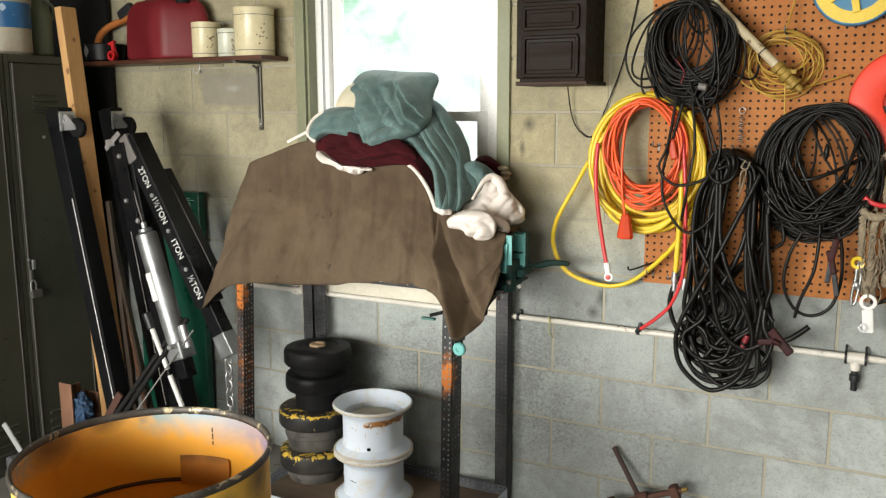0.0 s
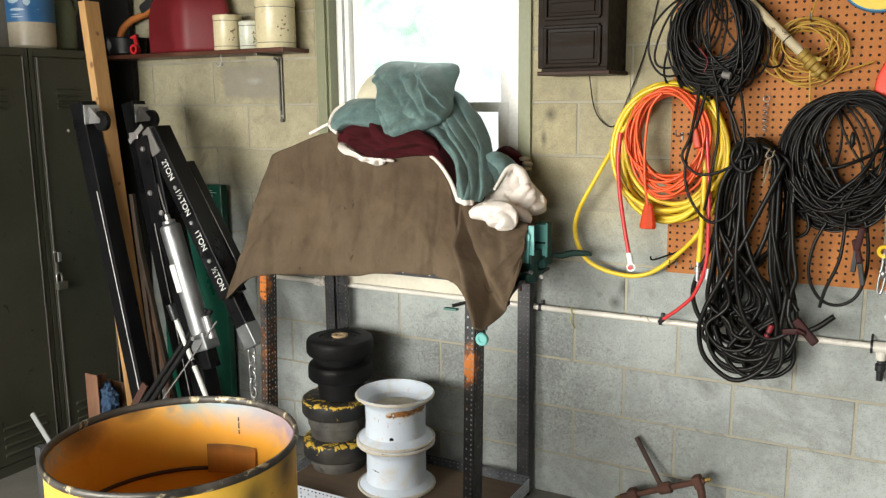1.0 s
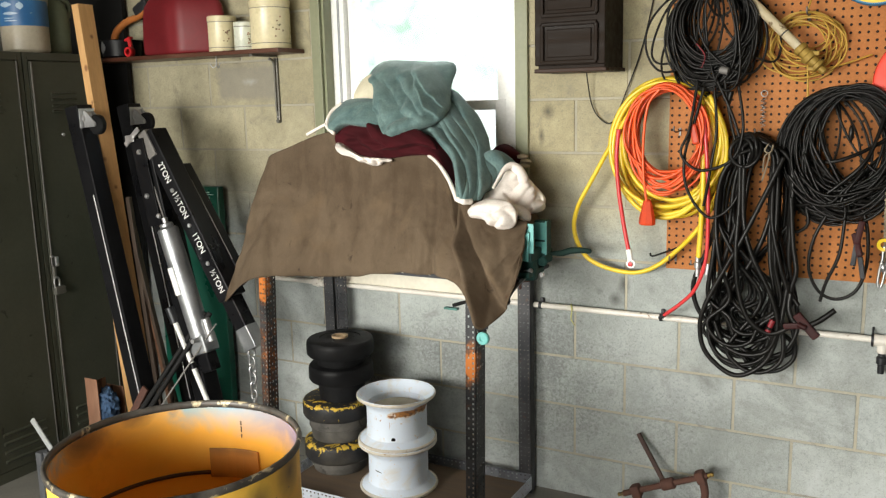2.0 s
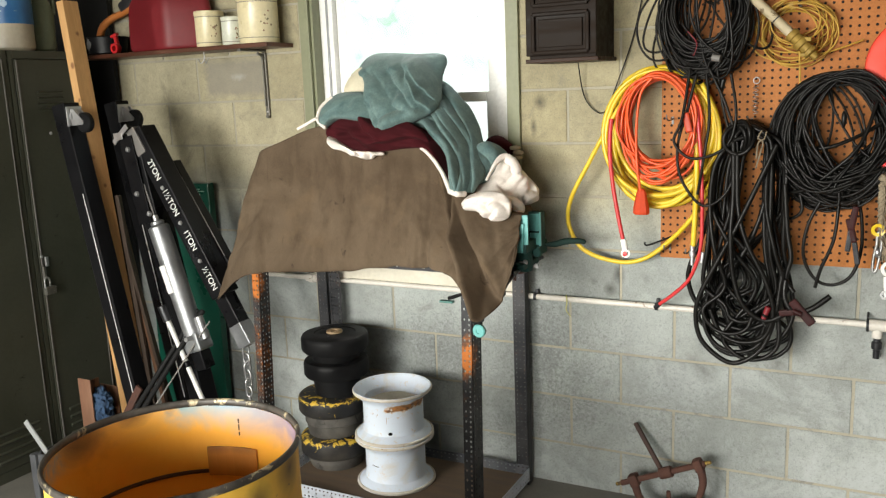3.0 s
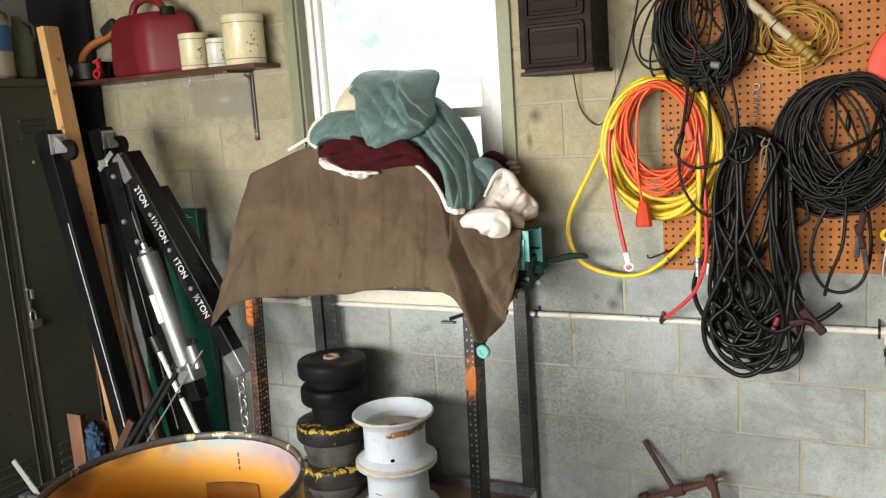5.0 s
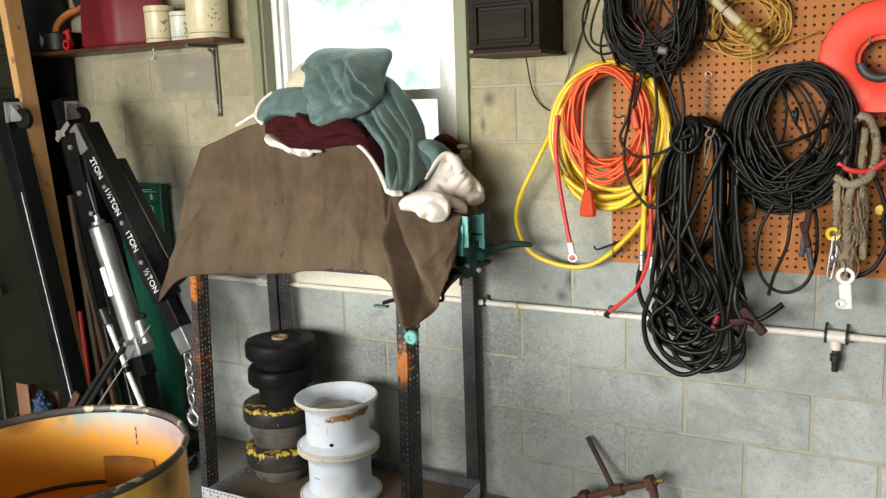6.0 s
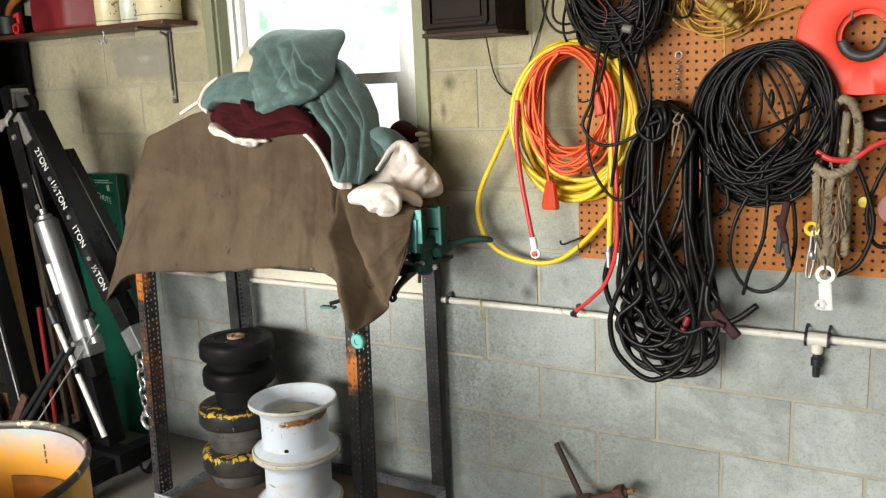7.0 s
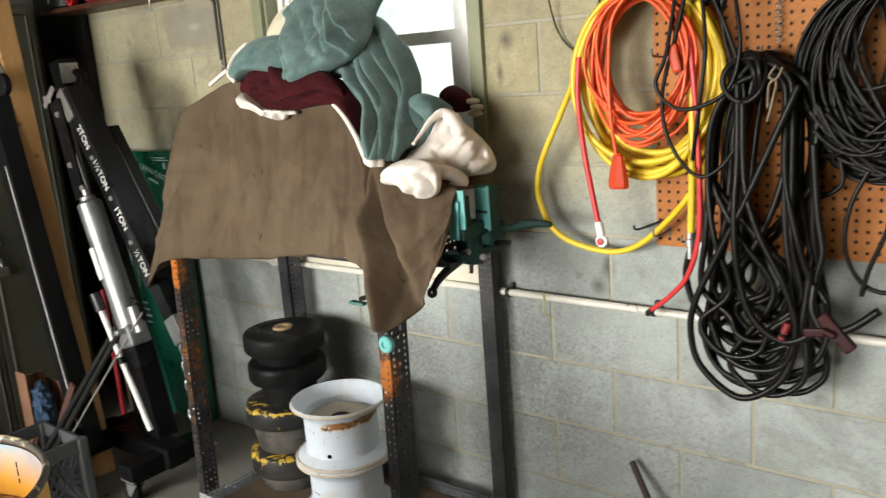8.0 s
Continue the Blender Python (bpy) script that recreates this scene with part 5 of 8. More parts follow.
def BROWNC_MAT():
    """Oil-stained duck canvas: faded patches, runs and small dark spots."""
    m, t, b = base_mat("brown_canvas")
    p = n_pos(t)
    big = n_noise(t, 3.5, 6, 0.62, p, 0.6)
    col = n_mix(t, n_ramp(t, big.outputs[0], [(0.30, 0.0), (0.70, 1.0)]).outputs[0], (0.078, 0.054, 0.034), (0.142, 0.104, 0.069))
    mp = t.nodes.new("ShaderNodeMapping")
    mp.inputs["Scale"].default_value = (9.0, 9.0, 2.0)
    t.links.new(p, mp.inputs["Vector"])
    run = n_noise(t, 1.6, 6, 0.6, mp.outputs[0], 0.5)
    col = n_mix(t, n_ramp(t, run.outputs[0], [(0.50, 0.0), (0.72, 0.6)]).outputs[0], col, (0.058, 0.038, 0.022))
    fade = n_noise(t, 7.0, 5, 0.6, p, 0.3)
    col = n_mix(t, n_ramp(t, fade.outputs[0], [(0.55, 0.0), (0.75, 0.5)]).outputs[0], col, (0.155, 0.106, 0.062))
    spot = n_noise(t, 17.0, 5, 0.7, p, 1.2)
    col = n_mix(t, n_ramp(t, spot.outputs[0], [(0.655, 0.0), (0.70, 0.60)]).outputs[0], col, (0.022, 0.014, 0.010))
    weave = n_noise(t, 420, 2, 0.6, p)
    col = n_mix(t, 1.0, col, n_ramp(t, weave.outputs[0], [(0.3, 0.85), (0.7, 1.12)]).outputs[0], "MULTIPLY")
    t.links.new(col, b.inputs["Base Color"])
    b.inputs["Roughness"].default_value = 0.92
    b.inputs["Specular IOR Level"].default_value = 0.2
    wr = n_noise(t, 14, 6, 0.6, p, 0.8)
    n_bump(t, n_math(t, "ADD", n_math(t, "MULTIPLY", wr.outputs[0], 3.0), weave.outputs[0]), 0.4, 0.003, b)
    return m



TEALC = surf("teal_velour", (0.074, 0.134, 0.136), (0.148, 0.226, 0.214), 0.9, 0, 20, 170, 0.5, 0.003, sheen=0.12, grain=(0.84, 1.12))
MAROON = surf("maroon_velour", (0.030, 0.0042, 0.006), (0.058, 0.0078, 0.011), 0.9, 0, 7, 130, 0.25, 0.002, sheen=0.02, spec=0.12)
FLEECE = surf("white_fleece", (0.76, 0.69, 0.63), (0.86, 0.79, 0.73), 0.95, 0, 9, 230, 0.5, 0.003, sheen=0.04, grain=(0.90, 1.05))


def build_canvas():
    """A canvas sheet that lies over the bench and hangs down in front, with a corner that falls lower."""
    # stations along the front: top edge, hem
    top = spline([(-1.385, -0.30, 1.37), (-1.340, -0.43, 1.424), (-1.22, -0.445, 1.470), (-1.05, -0.44, 1.520), (-0.86, -0.44, 1.495), (-0.70, -0.445, 1.465), (-0.575, -0.445, 1.432), (-0.50, -0.435, 1.355), (-0.43, -0.42, 1.28), (-0.34, -0.39, 1.232), (-0.246, -0.37, 1.205)], 180)
    hem = spline([(-1.555, -0.33, 0.90), (-1.542, -0.500, 0.832), (-1.370, -0.545, 0.945), (-1.19, -0.525, 0.970), (-0.93, -0.495, 0.984), (-0.72, -0.495, 1.013), (-0.585, -0.50, 1.018), (-0.455, -0.535, 1.005), (-0.296, -0.592, 0.908), (-0.248, -0.52, 0.985), (-0.242, -0.43, 1.09)], 180)
    rows_b, rows_f = 16, 60
    grid = []
    n = len(top)
    for i in range(n):
        u = i / (n - 1)
        t, h = Vector(top[i]), Vector(hem[i])
        col = []
        crown = 0.03 * math.sin(math.pi * min(max((u - 0.08) / 0.72, 0), 1)) ** 1.1
        back = Vector((t.x * 0.93 - 0.05, -0.10, 1.02 + 0.42 * math.sin(math.pi * min(max(u, 0.04), 0.96)) ** 0.5))
        for k in range(rows_b):
            q = k / rows_b
            p = back.lerp(t + Vector((0, 0.022 if u < 0.72 else 0.0, 0)), q)
            p.z += crown * math.sin(math.pi * q ** 2.2) ** 0.8
            col.append(p)
        for k in range(rows_f + 1):
            v = k / rows_f
            p = t.lerp(h, v)
            if u < 0.72:
                q = min(max((v - 0.30) / 0.70, 0), 1)
                s = t.y + 0.022 + (h.y - t.y - 0.022) * q * q * (3 - 2 * q)
                w = min(max((u - 0.08) / 0.17, 0), 1)
                p.y += (s - p.y) * w
            # roll over the front edge, then hang
            p.y -= 0.006 * math.sin(math.pi * min(v * 1.6, 1))
            fold = 0.0
            for c, w, a, drift in ((0.10, 0.03, 0.012, 0.0), (0.205, 0.035, 0.028, 0.0), (0.29, 0.014, -0.006, 0.02), (0.34, 0.025, 0.007, 0.01), (0.40, 0.012, -0.005, 0.0), (0.46, 0.02, 0.007, -0.01), (0.515, 0.010, 0.005, 0.02), (0.565, 0.012, 0.014, 0.01), (0.598, 0.010, -0.018, 0.02), (0.635, 0.020, 0.068, 0.15), (0.70, 0.022, -0.055, 0.14), (0.88, 0.03, -0.012, 0.0)):
                fold += a * math.exp(-(((u - c - drift * v) / w) ** 2)) * min(1, v * 2.2) * (0.35 + 0.65 * v)
            p.y -= fold
            p.y -= 0.012 * noise.noise(Vector((u * 7, v * 3.2, 4.0))) * min(1, v * 3) + 0.004 * noise.noise(Vector((u * 26, v * 11, 1.0))) + 0.007 * (1 - abs(noise.noise(Vector((u * 6.5 + v * 2.4, v * 3.0 - u * 2.0, 7.0))))) ** 6 * min(1, v * 3) + 0.004 * (1 - abs(noise.noise(Vector((u * 15 - v * 4, v * 6 + u * 3, 3.0))))) ** 5 * min(1, v * 3)
            p.x += 0.006 * noise.noise(Vector((u * 9, v * 4, 9.0)))
            if u > 0.70:
                p.z -= v ** 3 * (0.030 * math.exp(-abs(u - 0.80) / 0.022) + 0.006 * math.sin(math.pi * min(max((u - 0.70) / 0.10, 0), 1)))
            if k == rows_f:
                p.z += 0.008 * noise.noise(Vector((u * 28, 2.0, 0)))
            col.append(p)
        grid.append(col)
    m = len(grid[0])
    verts = [p for c in grid for p in c]
    faces = [(i * m + j, i * m + j + 1, (i + 1) * m + j + 1, (i + 1) * m + j) for i in range(n - 1) for j in range(m - 1)]
    ob = solid("canvas_sheet", mesh_of(verts, faces, True), BROWNC_MAT(), "stained brown canvas sheet draped over the rack top", "sheet")
    mod = ob.modifiers.new("thick", "SOLIDIFY")
    mod.thickness, mod.offset = 0.004, 0
    return ob


build_canvas()


def relief(outline, y0, depth, folds, seed, centre=None, back=0.06, rings=40, n=170, wrinkle=0.010, crease=0.008, lay=60, slope=0.0, z0=1.5, fuzz=0.0, grooves=(), soft=5, turn=None, rolls=()):
    """A soft heap of cloth: a closed outline in x and z, bulging towards -y, with folds given as (x, z, angle, width, height, length); turn=(x, y, degrees) stands its plane there; rolls are rounded folds (width, height, line)."""
    o = spline(outline, n, True)
    c = np.array(centre) if centre is not None else o.mean(0)
    verts, faces = [], []
    lines = [(w, a, np.array(ps)) for w, a, ps in grooves]
    tubular = [(w, a, np.array(spline(ps, 24))) for w, a, ps in rolls]

    def height(x, z, s):
        b = (1 - s ** 2.6) ** 0.55 if s < 1 else 0.0
        h = depth * b
        for fx, fz, ang, w, a, ln in folds:
            ca, sa = math.cos(radians(ang)), math.sin(radians(ang))
            al, ac = (x - fx) * ca + (z - fz) * sa, -(x - fx) * sa + (z - fz) * ca
            ac += 0.18 * w * math.sin(al * 40 + seed)
            h += a * math.exp(-((ac / (w if ac > 0 else w * 0.35)) ** 2)) * math.exp(-((al / ln) ** 4)) * min(1, b * 1.6)
        v = Vector((x * 9, z * 9, seed))
        h += wrinkle * (noise.noise(v) + 0.5 * noise.noise(v * 2.3)) * min(1, b * 1.5)
        ca, sa = math.cos(radians(lay)), math.sin(radians(lay))
        al, ac = x * ca + z * sa, -x * sa + z * ca
        r1 = noise.noise(Vector((al * 4, ac * 15, seed + 5)))
        r2 = noise.noise(Vector((al * 9 + 3, ac * 30, seed + 9)))
        h += crease * (1.6 * abs(r1) ** 0.75 + 0.8 * abs(r2) ** 0.8 - 0.6) * min(1, b * 1.5)
        if fuzz:
            h += fuzz * (noise.noise(v * 12.0) + 0.6 * noise.noise(v * 22.0)) * min(1, b * 2)
        top = 0.0
        for w, a, ps in tubular:
            q = np.array((x + 0.012 * noise.noise(v * 1.1 + Vector((w * 90, 0, 0))), z + 0.012 * noise.noise(v * 1.1 + Vector((3, w * 90, 2)))))
            d = np.sqrt(((ps - q) ** 2).sum(1))
            j = int(d.argmin())
            end = min(1.0, 0.35 + 0.16 * min(j, 23 - j))
            top = max(top, a * end * max(0.0, 1 - (float(d[j]) / w) ** 2) ** 0.6)
        h += top * min(1, b * 1.4)
        for w, a, ps in lines:
            q = np.array((x + 0.006 * noise.noise(v * 2.1), z + 0.006 * noise.noise(v * 2.1 + Vector((3, 1, 2)))))
            u = np.clip(((q - ps[:-1]) * (ps[1:] - ps[:-1])).sum(1) / ((ps[1:] - ps[:-1]) ** 2).sum(1), 0, 1)
            ds = np.sqrt(((ps[:-1] + (ps[1:] - ps[:-1]) * u[:, None] - q) ** 2).sum(1))
            j = int(ds.argmin())
            d, seg, off = float(ds[j]), ps[j + 1] - ps[j], q - ps[j]
            if d < 9 * w:
                # one layer laps over the next: a round lip on one side, a hollow under it on the other
                sd = d if seg[0] * off[1] - seg[1] * off[0] > 0 else -d
                lip = 0.9 * math.exp(-((max(sd, 0) / (3.6 * w)) ** 2)) * (0.5 + 0.5 * math.tanh((sd + 0.1 * w) / (0.45 * w)))
                under = 0.75 * math.exp(-(((sd + 0.5 * w) / (1.5 * w if sd < 0 else 0.5 * w)) ** 2))
                h += a * (lip - under) * min(1, b * 1.6)
        return h

    for side in (-1, 1):
        base = len(verts)
        for r in range(rings + 1):
            s = math.sin(0.5 * math.pi * r / rings)
            for k in range(n):
                x, z = c + (o[k] - c) * s
                h = height(x, z, s) if side < 0 else back * max(0.0, 1 - s ** 3) ** 0.5
                y = y0 + slope * (z - z0) + side * h
                if turn:
                    ca, sa = math.cos(radians(turn[2])), math.sin(radians(turn[2]))
                    x, y = turn[0] + x * ca - y * sa, turn[1] + x * sa + y * ca
                verts.append((x, y, z))
        for r in range(rings):
            for k in range(n):
                a, b = base + r * n + k, base + r * n + (k + 1) % n
                f = (a, b, b + n, a + n)
                faces.append(f if side < 0 else f[::-1])
    bm = bmesh.new()
    me = mesh_of(verts, faces)
    bm.from_mesh(me)
    bpy.data.meshes.remove(me)
    bmesh.ops.remove_doubles(bm, verts=bm.verts, dist=1e-5)
    for _ in range(soft):
        bmesh.ops.smooth_vert(bm, verts=bm.verts, factor=0.5, use_axis_x=True, use_axis_y=True, use_axis_z=True)
    return from_bm(bm, True)


def drape(left, right, folds, amp, seed, bulge=0.05, rows=90, cols=110, phase=0.0, twist=0.0, rolls=()):
    """A gathered fall of cloth between two edges, with folds that run down it; gives the mesh, its left edge and its hem."""
    L, R = spline(left, rows), spline(right, rows)
    verts = []
    for i in range(rows):
        u = i / (rows - 1)
        for j in range(cols):
            v = j / (cols - 1)
            p = Vector(L[i]).lerp(Vector(R[i]), v)
            vv = v + 0.10 * noise.noise(Vector((u * 2.2, v * 2.0, seed))) + 0.03 * noise.noise(Vector((u * 5.0, v * 5.0, seed + 3)))
            edge = min(1.0, 5.0 * v, 5.0 * (1 - v))
            a = 0.75 + 0.5 * noise.noise(Vector((u * 2.5, round(folds * vv) * 1.7, seed + 7)))
            w = folds * vv + phase + twist * u
            h = 1.7 * abs(noise.noise(Vector((w * 1.25, u * 1.1, seed)))) ** 0.75 + 0.8 * abs(noise.noise(Vector((w * 2.6, u * 2.6, seed + 5)))) ** 0.8 - 0.55
            p.y -= bulge * max(math.sin(math.pi * v), 0) ** 0.55 * (0.5 + 0.5 * min(1, u * 2.5)) + amp * a * h * edge * (0.45 + 0.55 * min(1, u * 1.6)) * (1 - 0.8 * min(max((u - 0.68) / 0.32, 0), 1))
            top = 0.0
            for c0, c1, w, a in rolls:
                d = (v - c0 - (c1 - c0) * u - 0.10 * noise.noise(Vector((u * 2.6, c0 * 9, seed))) - 0.03 * noise.noise(Vector((u * 7.0, c0 * 5, seed)))) / w
                top = max(top, a * max(0.15, 0.7 + 1.3 * noise.noise(Vector((u * 3.2, c0 * 7, seed + 2)))) * max(0.0, 1 - d * d) ** 0.6)
            p.y -= top * min(1, 0.3 + 2 * u) * (1 - 0.55 * min(max((u - 0.75) / 0.25, 0), 1))
            p.y -= 0.006 * noise.noise(Vector((p.x * 11, p.z * 11, seed + 11)))
            if u > 0.93:
                p.y += 0.010 * ((u - 0.93) / 0.07) ** 2
            verts.append(p)
    faces = [(i * cols + j, i * cols + j + 1, (i + 1) * cols + j + 1, (i + 1) * cols + j) for i in range(rows - 1) for j in range(cols - 1)]
    side = [verts[i * cols] for i in range(int(rows * 0.58), rows)]
    return mesh_of(verts, faces, True), side + [verts[(rows - 1) * cols + j] for j in range(2, int(cols * 0.8), 2)]


def patch(net, amp, seed, lay, fuzz=0.0008, n=90):
    """A sheet through a net of guide points, wrinkled along one lie."""
    rows = np.array([spline(r, n) for r in net])
    grid = np.array([spline(rows[:, j], n) for j in range(n)])
    ca, sa = math.cos(radians(lay)), math.sin(radians(lay))
    verts = []
    for j in range(n):
        for i in range(n):
            x, y, z = grid[j][i]
            al, ac = x * ca + z * sa, -x * sa + z * ca
            h = 1.5 * abs(noise.noise(Vector((al * 5, ac * 13, seed)))) ** 0.8 + 0.7 * abs(noise.noise(Vector((al * 10, ac * 27, seed + 4)))) ** 0.8 - 0.4
            h = amp * h + fuzz * noise.noise(Vector((x * 120, z * 120, seed)))
            verts.append((x + 0.2 * h, y - h, z + 0.3 * h))
    return mesh_of(verts, [(j * n + i, j * n + i + 1, (j + 1) * n + i + 1, (j + 1) * n + i) for j in range(n - 1) for i in range(n - 1)], True)


def build_blanket():
    k = thing("teal_blanket", (-0.70, -0.38, 1.44), "crumpled teal and maroon fleece-backed blankets heaped on the canvas", "blanket")
    up = [(-1.001, 1.738), (-0.991, 1.783), (-0.94, 1.797), (-0.78, 1.785), (-0.666, 1.779), (-0.626, 1.750), (-0.618, 1.70), (-0.600, 1.65), (-0.578, 1.600), (-0.600, 1.556), (-0.663, 1.526), (-0.708, 1.503), (-0.768, 1.488), (-0.831, 1.543), (-0.881, 1.597), (-0.913, 1.652), (-0.945, 1.69)]
    part("upper_fold", relief(up, -0.425, 0.070, [(-0.85, 1.66, 62, 0.07, 0.016, 0.13), (-0.90, 1.75, 20, 0.05, 0.010, 0.10)], 3.0, wrinkle=0.010, crease=0.013, lay=128, slope=1.05, rings=70, n=260, soft=2, grooves=[(0.010, 0.030, [(-0.80, 1.775), (-0.715, 1.700), (-0.645, 1.625), (-0.595, 1.578)]), (0.009, 0.026, [(-0.700, 1.715), (-0.650, 1.665), (-0.600, 1.620)])], rolls=[
        (0.095, 0.030, [(-0.95, 1.75), (-0.87, 1.66), (-0.80, 1.55)]), (0.034, 0.052, [(-0.84, 1.775), (-0.745, 1.705), (-0.665, 1.635), (-0.605, 1.585)]), (0.030, 0.048, [(-0.76, 1.77), (-0.685, 1.705), (-0.625, 1.645)]),
        (0.034, 0.036, [(-0.76, 1.515), (-0.68, 1.548), (-0.61, 1.575)]), (0.026, 0.034, [(-0.73, 1.62), (-0.67, 1.585), (-0.62, 1.56)]), (0.04, 0.020, [(-0.97, 1.775), (-0.88, 1.775), (-0.80, 1.765)])]), TEALC, k)
    left = [(-1.039, 1.537), (-1.05, 1.584), (-1.023, 1.63), (-0.97, 1.648), (-0.86, 1.640), (-0.815, 1.580), (-0.84, 1.540), (-0.95, 1.548), (-1.011, 1.517)]
    part("side_fold", relief(left, -0.44, 0.055, [(-0.95, 1.60, 35, 0.03, 0.014, 0.1), (-0.90, 1.61, 70, 0.02, -0.012, 0.06)], 6.0, crease=0.010, lay=35, slope=0.6), TEALC, k)
    part("side_piping", tubes([spline([(-0.991, -0.462, 1.521), (-1.034, -0.448, 1.550), (-1.034, -0.415, 1.599), (-1.000, -0.390, 1.631)], 24)], 0.007), FLEECE, k, "white fleece edging")
    fall, edge = drape([(-0.745, -0.345, 1.497), (-0.640, -0.345, 1.512), (-0.552, -0.366, 1.450), (-0.492, -0.408, 1.370), (-0.472, -0.454, 1.296)],
                       [(-0.720, -0.165, 1.700), (-0.605, -0.175, 1.655), (-0.515, -0.195, 1.560), (-0.450, -0.235, 1.450), (-0.400, -0.340, 1.345), (-0.412, -0.400, 1.286)], 3.0, 0.020, 9.0, 0.050, phase=0.35, twist=-1.6, rolls=((0.00, 0.14, 0.13, 0.024), (0.10, 0.46, 0.09, 0.040), (0.30, 0.72, 0.08, 0.034), (0.62, 0.58, 0.12, 0.048), (0.60, 0.98, 0.07, 0.036), (0.92, 0.86, 0.09, 0.030)))
    hang = part("hanging_fold", fall, TEALC, k)
    mod = hang.modifiers.new("thick", "SOLIDIFY")
    mod.thickness, mod.offset = 0.010, 0
    part("hanging_piping", tubes([[p + Vector((0, -0.004, -0.003)) for p in edge]], 0.0115), FLEECE, hang, "white fleece edging")
    lobe = [(-0.01, 1.34), (0.005, 1.395), (0.03, 1.434), (0.07, 1.453), (0.115, 1.440), (0.150, 1.414), (0.158, 1.400), (0.134, 1.386), (0.106, 1.350), (0.074, 1.302), (0.035, 1.284), (0.0, 1.30)]
    part("end_flap", relief(lobe, 0, 0.034, [], 14.0, None, 0.03, 44, 160, 0.006, 0.006, 60, soft=2, turn=(-0.47, -0.33, 48), rolls=[(0.034, 0.018, [(0.000, 1.41), (0.045, 1.365), (0.050, 1.300)]), (0.030, 0.018, [(0.055, 1.445), (0.095, 1.395), (0.078, 1.325)])]), TEALC, k)
    mar = [(-1.014, 1.492), (-1.007, 1.519), (-0.948, 1.552), (-0.869, 1.568), (-0.815, 1.545), (-0.781, 1.535), (-0.675, 1.538), (-0.625, 1.518), (-0.588, 1.492), (-0.572, 1.464), (-0.585, 1.444), (-0.615, 1.441), (-0.676, 1.439), (-0.774, 1.428), (-0.877, 1.429), (-0.944, 1.442), (-0.99, 1.469)]
    part("maroon_layer", relief(mar, -0.432, 0.026, [(-0.83, 1.475, -10, 0.03, 0.014, 0.15), (-0.68, 1.48, 6, 0.03, 0.010, 0.12), (-0.93, 1.50, 20, 0.02, -0.010, 0.08), (-0.62, 1.47, -25, 0.016, -0.008, 0.08)], 12.0, (-0.73, 1.475), wrinkle=0.006, crease=0.012, lay=-14, slope=0.12, z0=1.45, grooves=[(0.011, 0.014, [(-0.877, 1.563), (-0.824, 1.509), (-0.777, 1.482)]), (0.012, 0.012, [(-0.743, 1.464), (-0.643, 1.48), (-0.562, 1.47)]), (0.011, 0.012, [(-0.957, 1.52), (-0.898, 1.501), (-0.836, 1.457)])]), MAROON, k, "dark maroon velour layer")
    tail, _ = drape([(-0.630, -0.448, 1.448), (-0.566, -0.452, 1.434), (-0.533, -0.458, 1.400), (-0.503, -0.460, 1.358), (-0.486, -0.458, 1.316), (-0.478, -0.450, 1.289)], [(-0.630, -0.390, 1.510), (-0.575, -0.378, 1.474), (-0.530, -0.368, 1.415), (-0.504, -0.376, 1.352), (-0.488, -0.402, 1.312), (-0.474, -0.425, 1.289)], 1.2, 0.004, 17.0, 0.008, 60, 40, rolls=((0.35, 0.45, 0.25, 0.008),))
    part("maroon_tail", tail, MAROON, k, "dark maroon velour layer").modifiers.new("thick", "SOLIDIFY").thickness = 0.006
    part("maroon_piping", tubes([spline([(-0.592, -0.452, 1.442), (-0.566, -0.462, 1.430), (-0.533, -0.466, 1.399), (-0.503, -0.468, 1.356), (-0.486, -0.466, 1.316), (-0.478, -0.460, 1.287)], 30)], np.linspace(0.006, 0.0085, 30)), FLEECE, k, "white fleece edging")
    wl = [(-0.997, 1.479), (-0.978, 1.485), (-0.931, 1.462), (-0.88, 1.438), (-0.808, 1.431), (-0.753, 1.428), (-0.752, 1.417), (-0.780, 1.418), (-0.798, 1.405), (-0.826, 1.402), (-0.852, 1.416), (-0.880, 1.414), (-0.905, 1.431), (-0.97, 1.449)]
    part("fleece_roll", relief(wl, -0.446, 0.030, [(-0.96, 1.455, -30, 0.012, 0.008, 0.06), (-0.84, 1.42, 70, 0.010, -0.010, 0.02), (-0.80, 1.42, 70, 0.008, -0.008, 0.02)], 15.0, None, 0.03, 26, 130, 0.004, 0.004, 70, 0.1, 1.45, soft=1, rolls=[(0.020, 0.016, [(-0.985, 1.472), (-0.955, 1.455), (-0.93, 1.447)]), (0.012, 0.016, [(-0.905, 1.442), (-0.885, 1.425)]), (0.012, 0.018, [(-0.860, 1.428), (-0.845, 1.412)]), (0.012, 0.016, [(-0.82, 1.425), (-0.812, 1.408)]), (0.011, 0.014, [(-0.785, 1.425), (-0.768, 1.416)])]), FLEECE, k, "white fleece underside")
    part("canvas_tape", bar((-1.127, -0.452, 1.516), (-1.034, -0.452, 1.556), 0.011, 0.010, 0.003), FLEECE, k)
    crm = [(-0.999, 1.640), (-0.991, 1.713), (-0.953, 1.741), (-0.88, 1.70), (-0.86, 1.614)]
    part("cream_lining", relief(crm, -0.33, 0.03, [], 18.0, None, 0.03, 12, 60, slope=0.6, z0=1.6), CREAMCL, k, "cream lining behind")
    return k


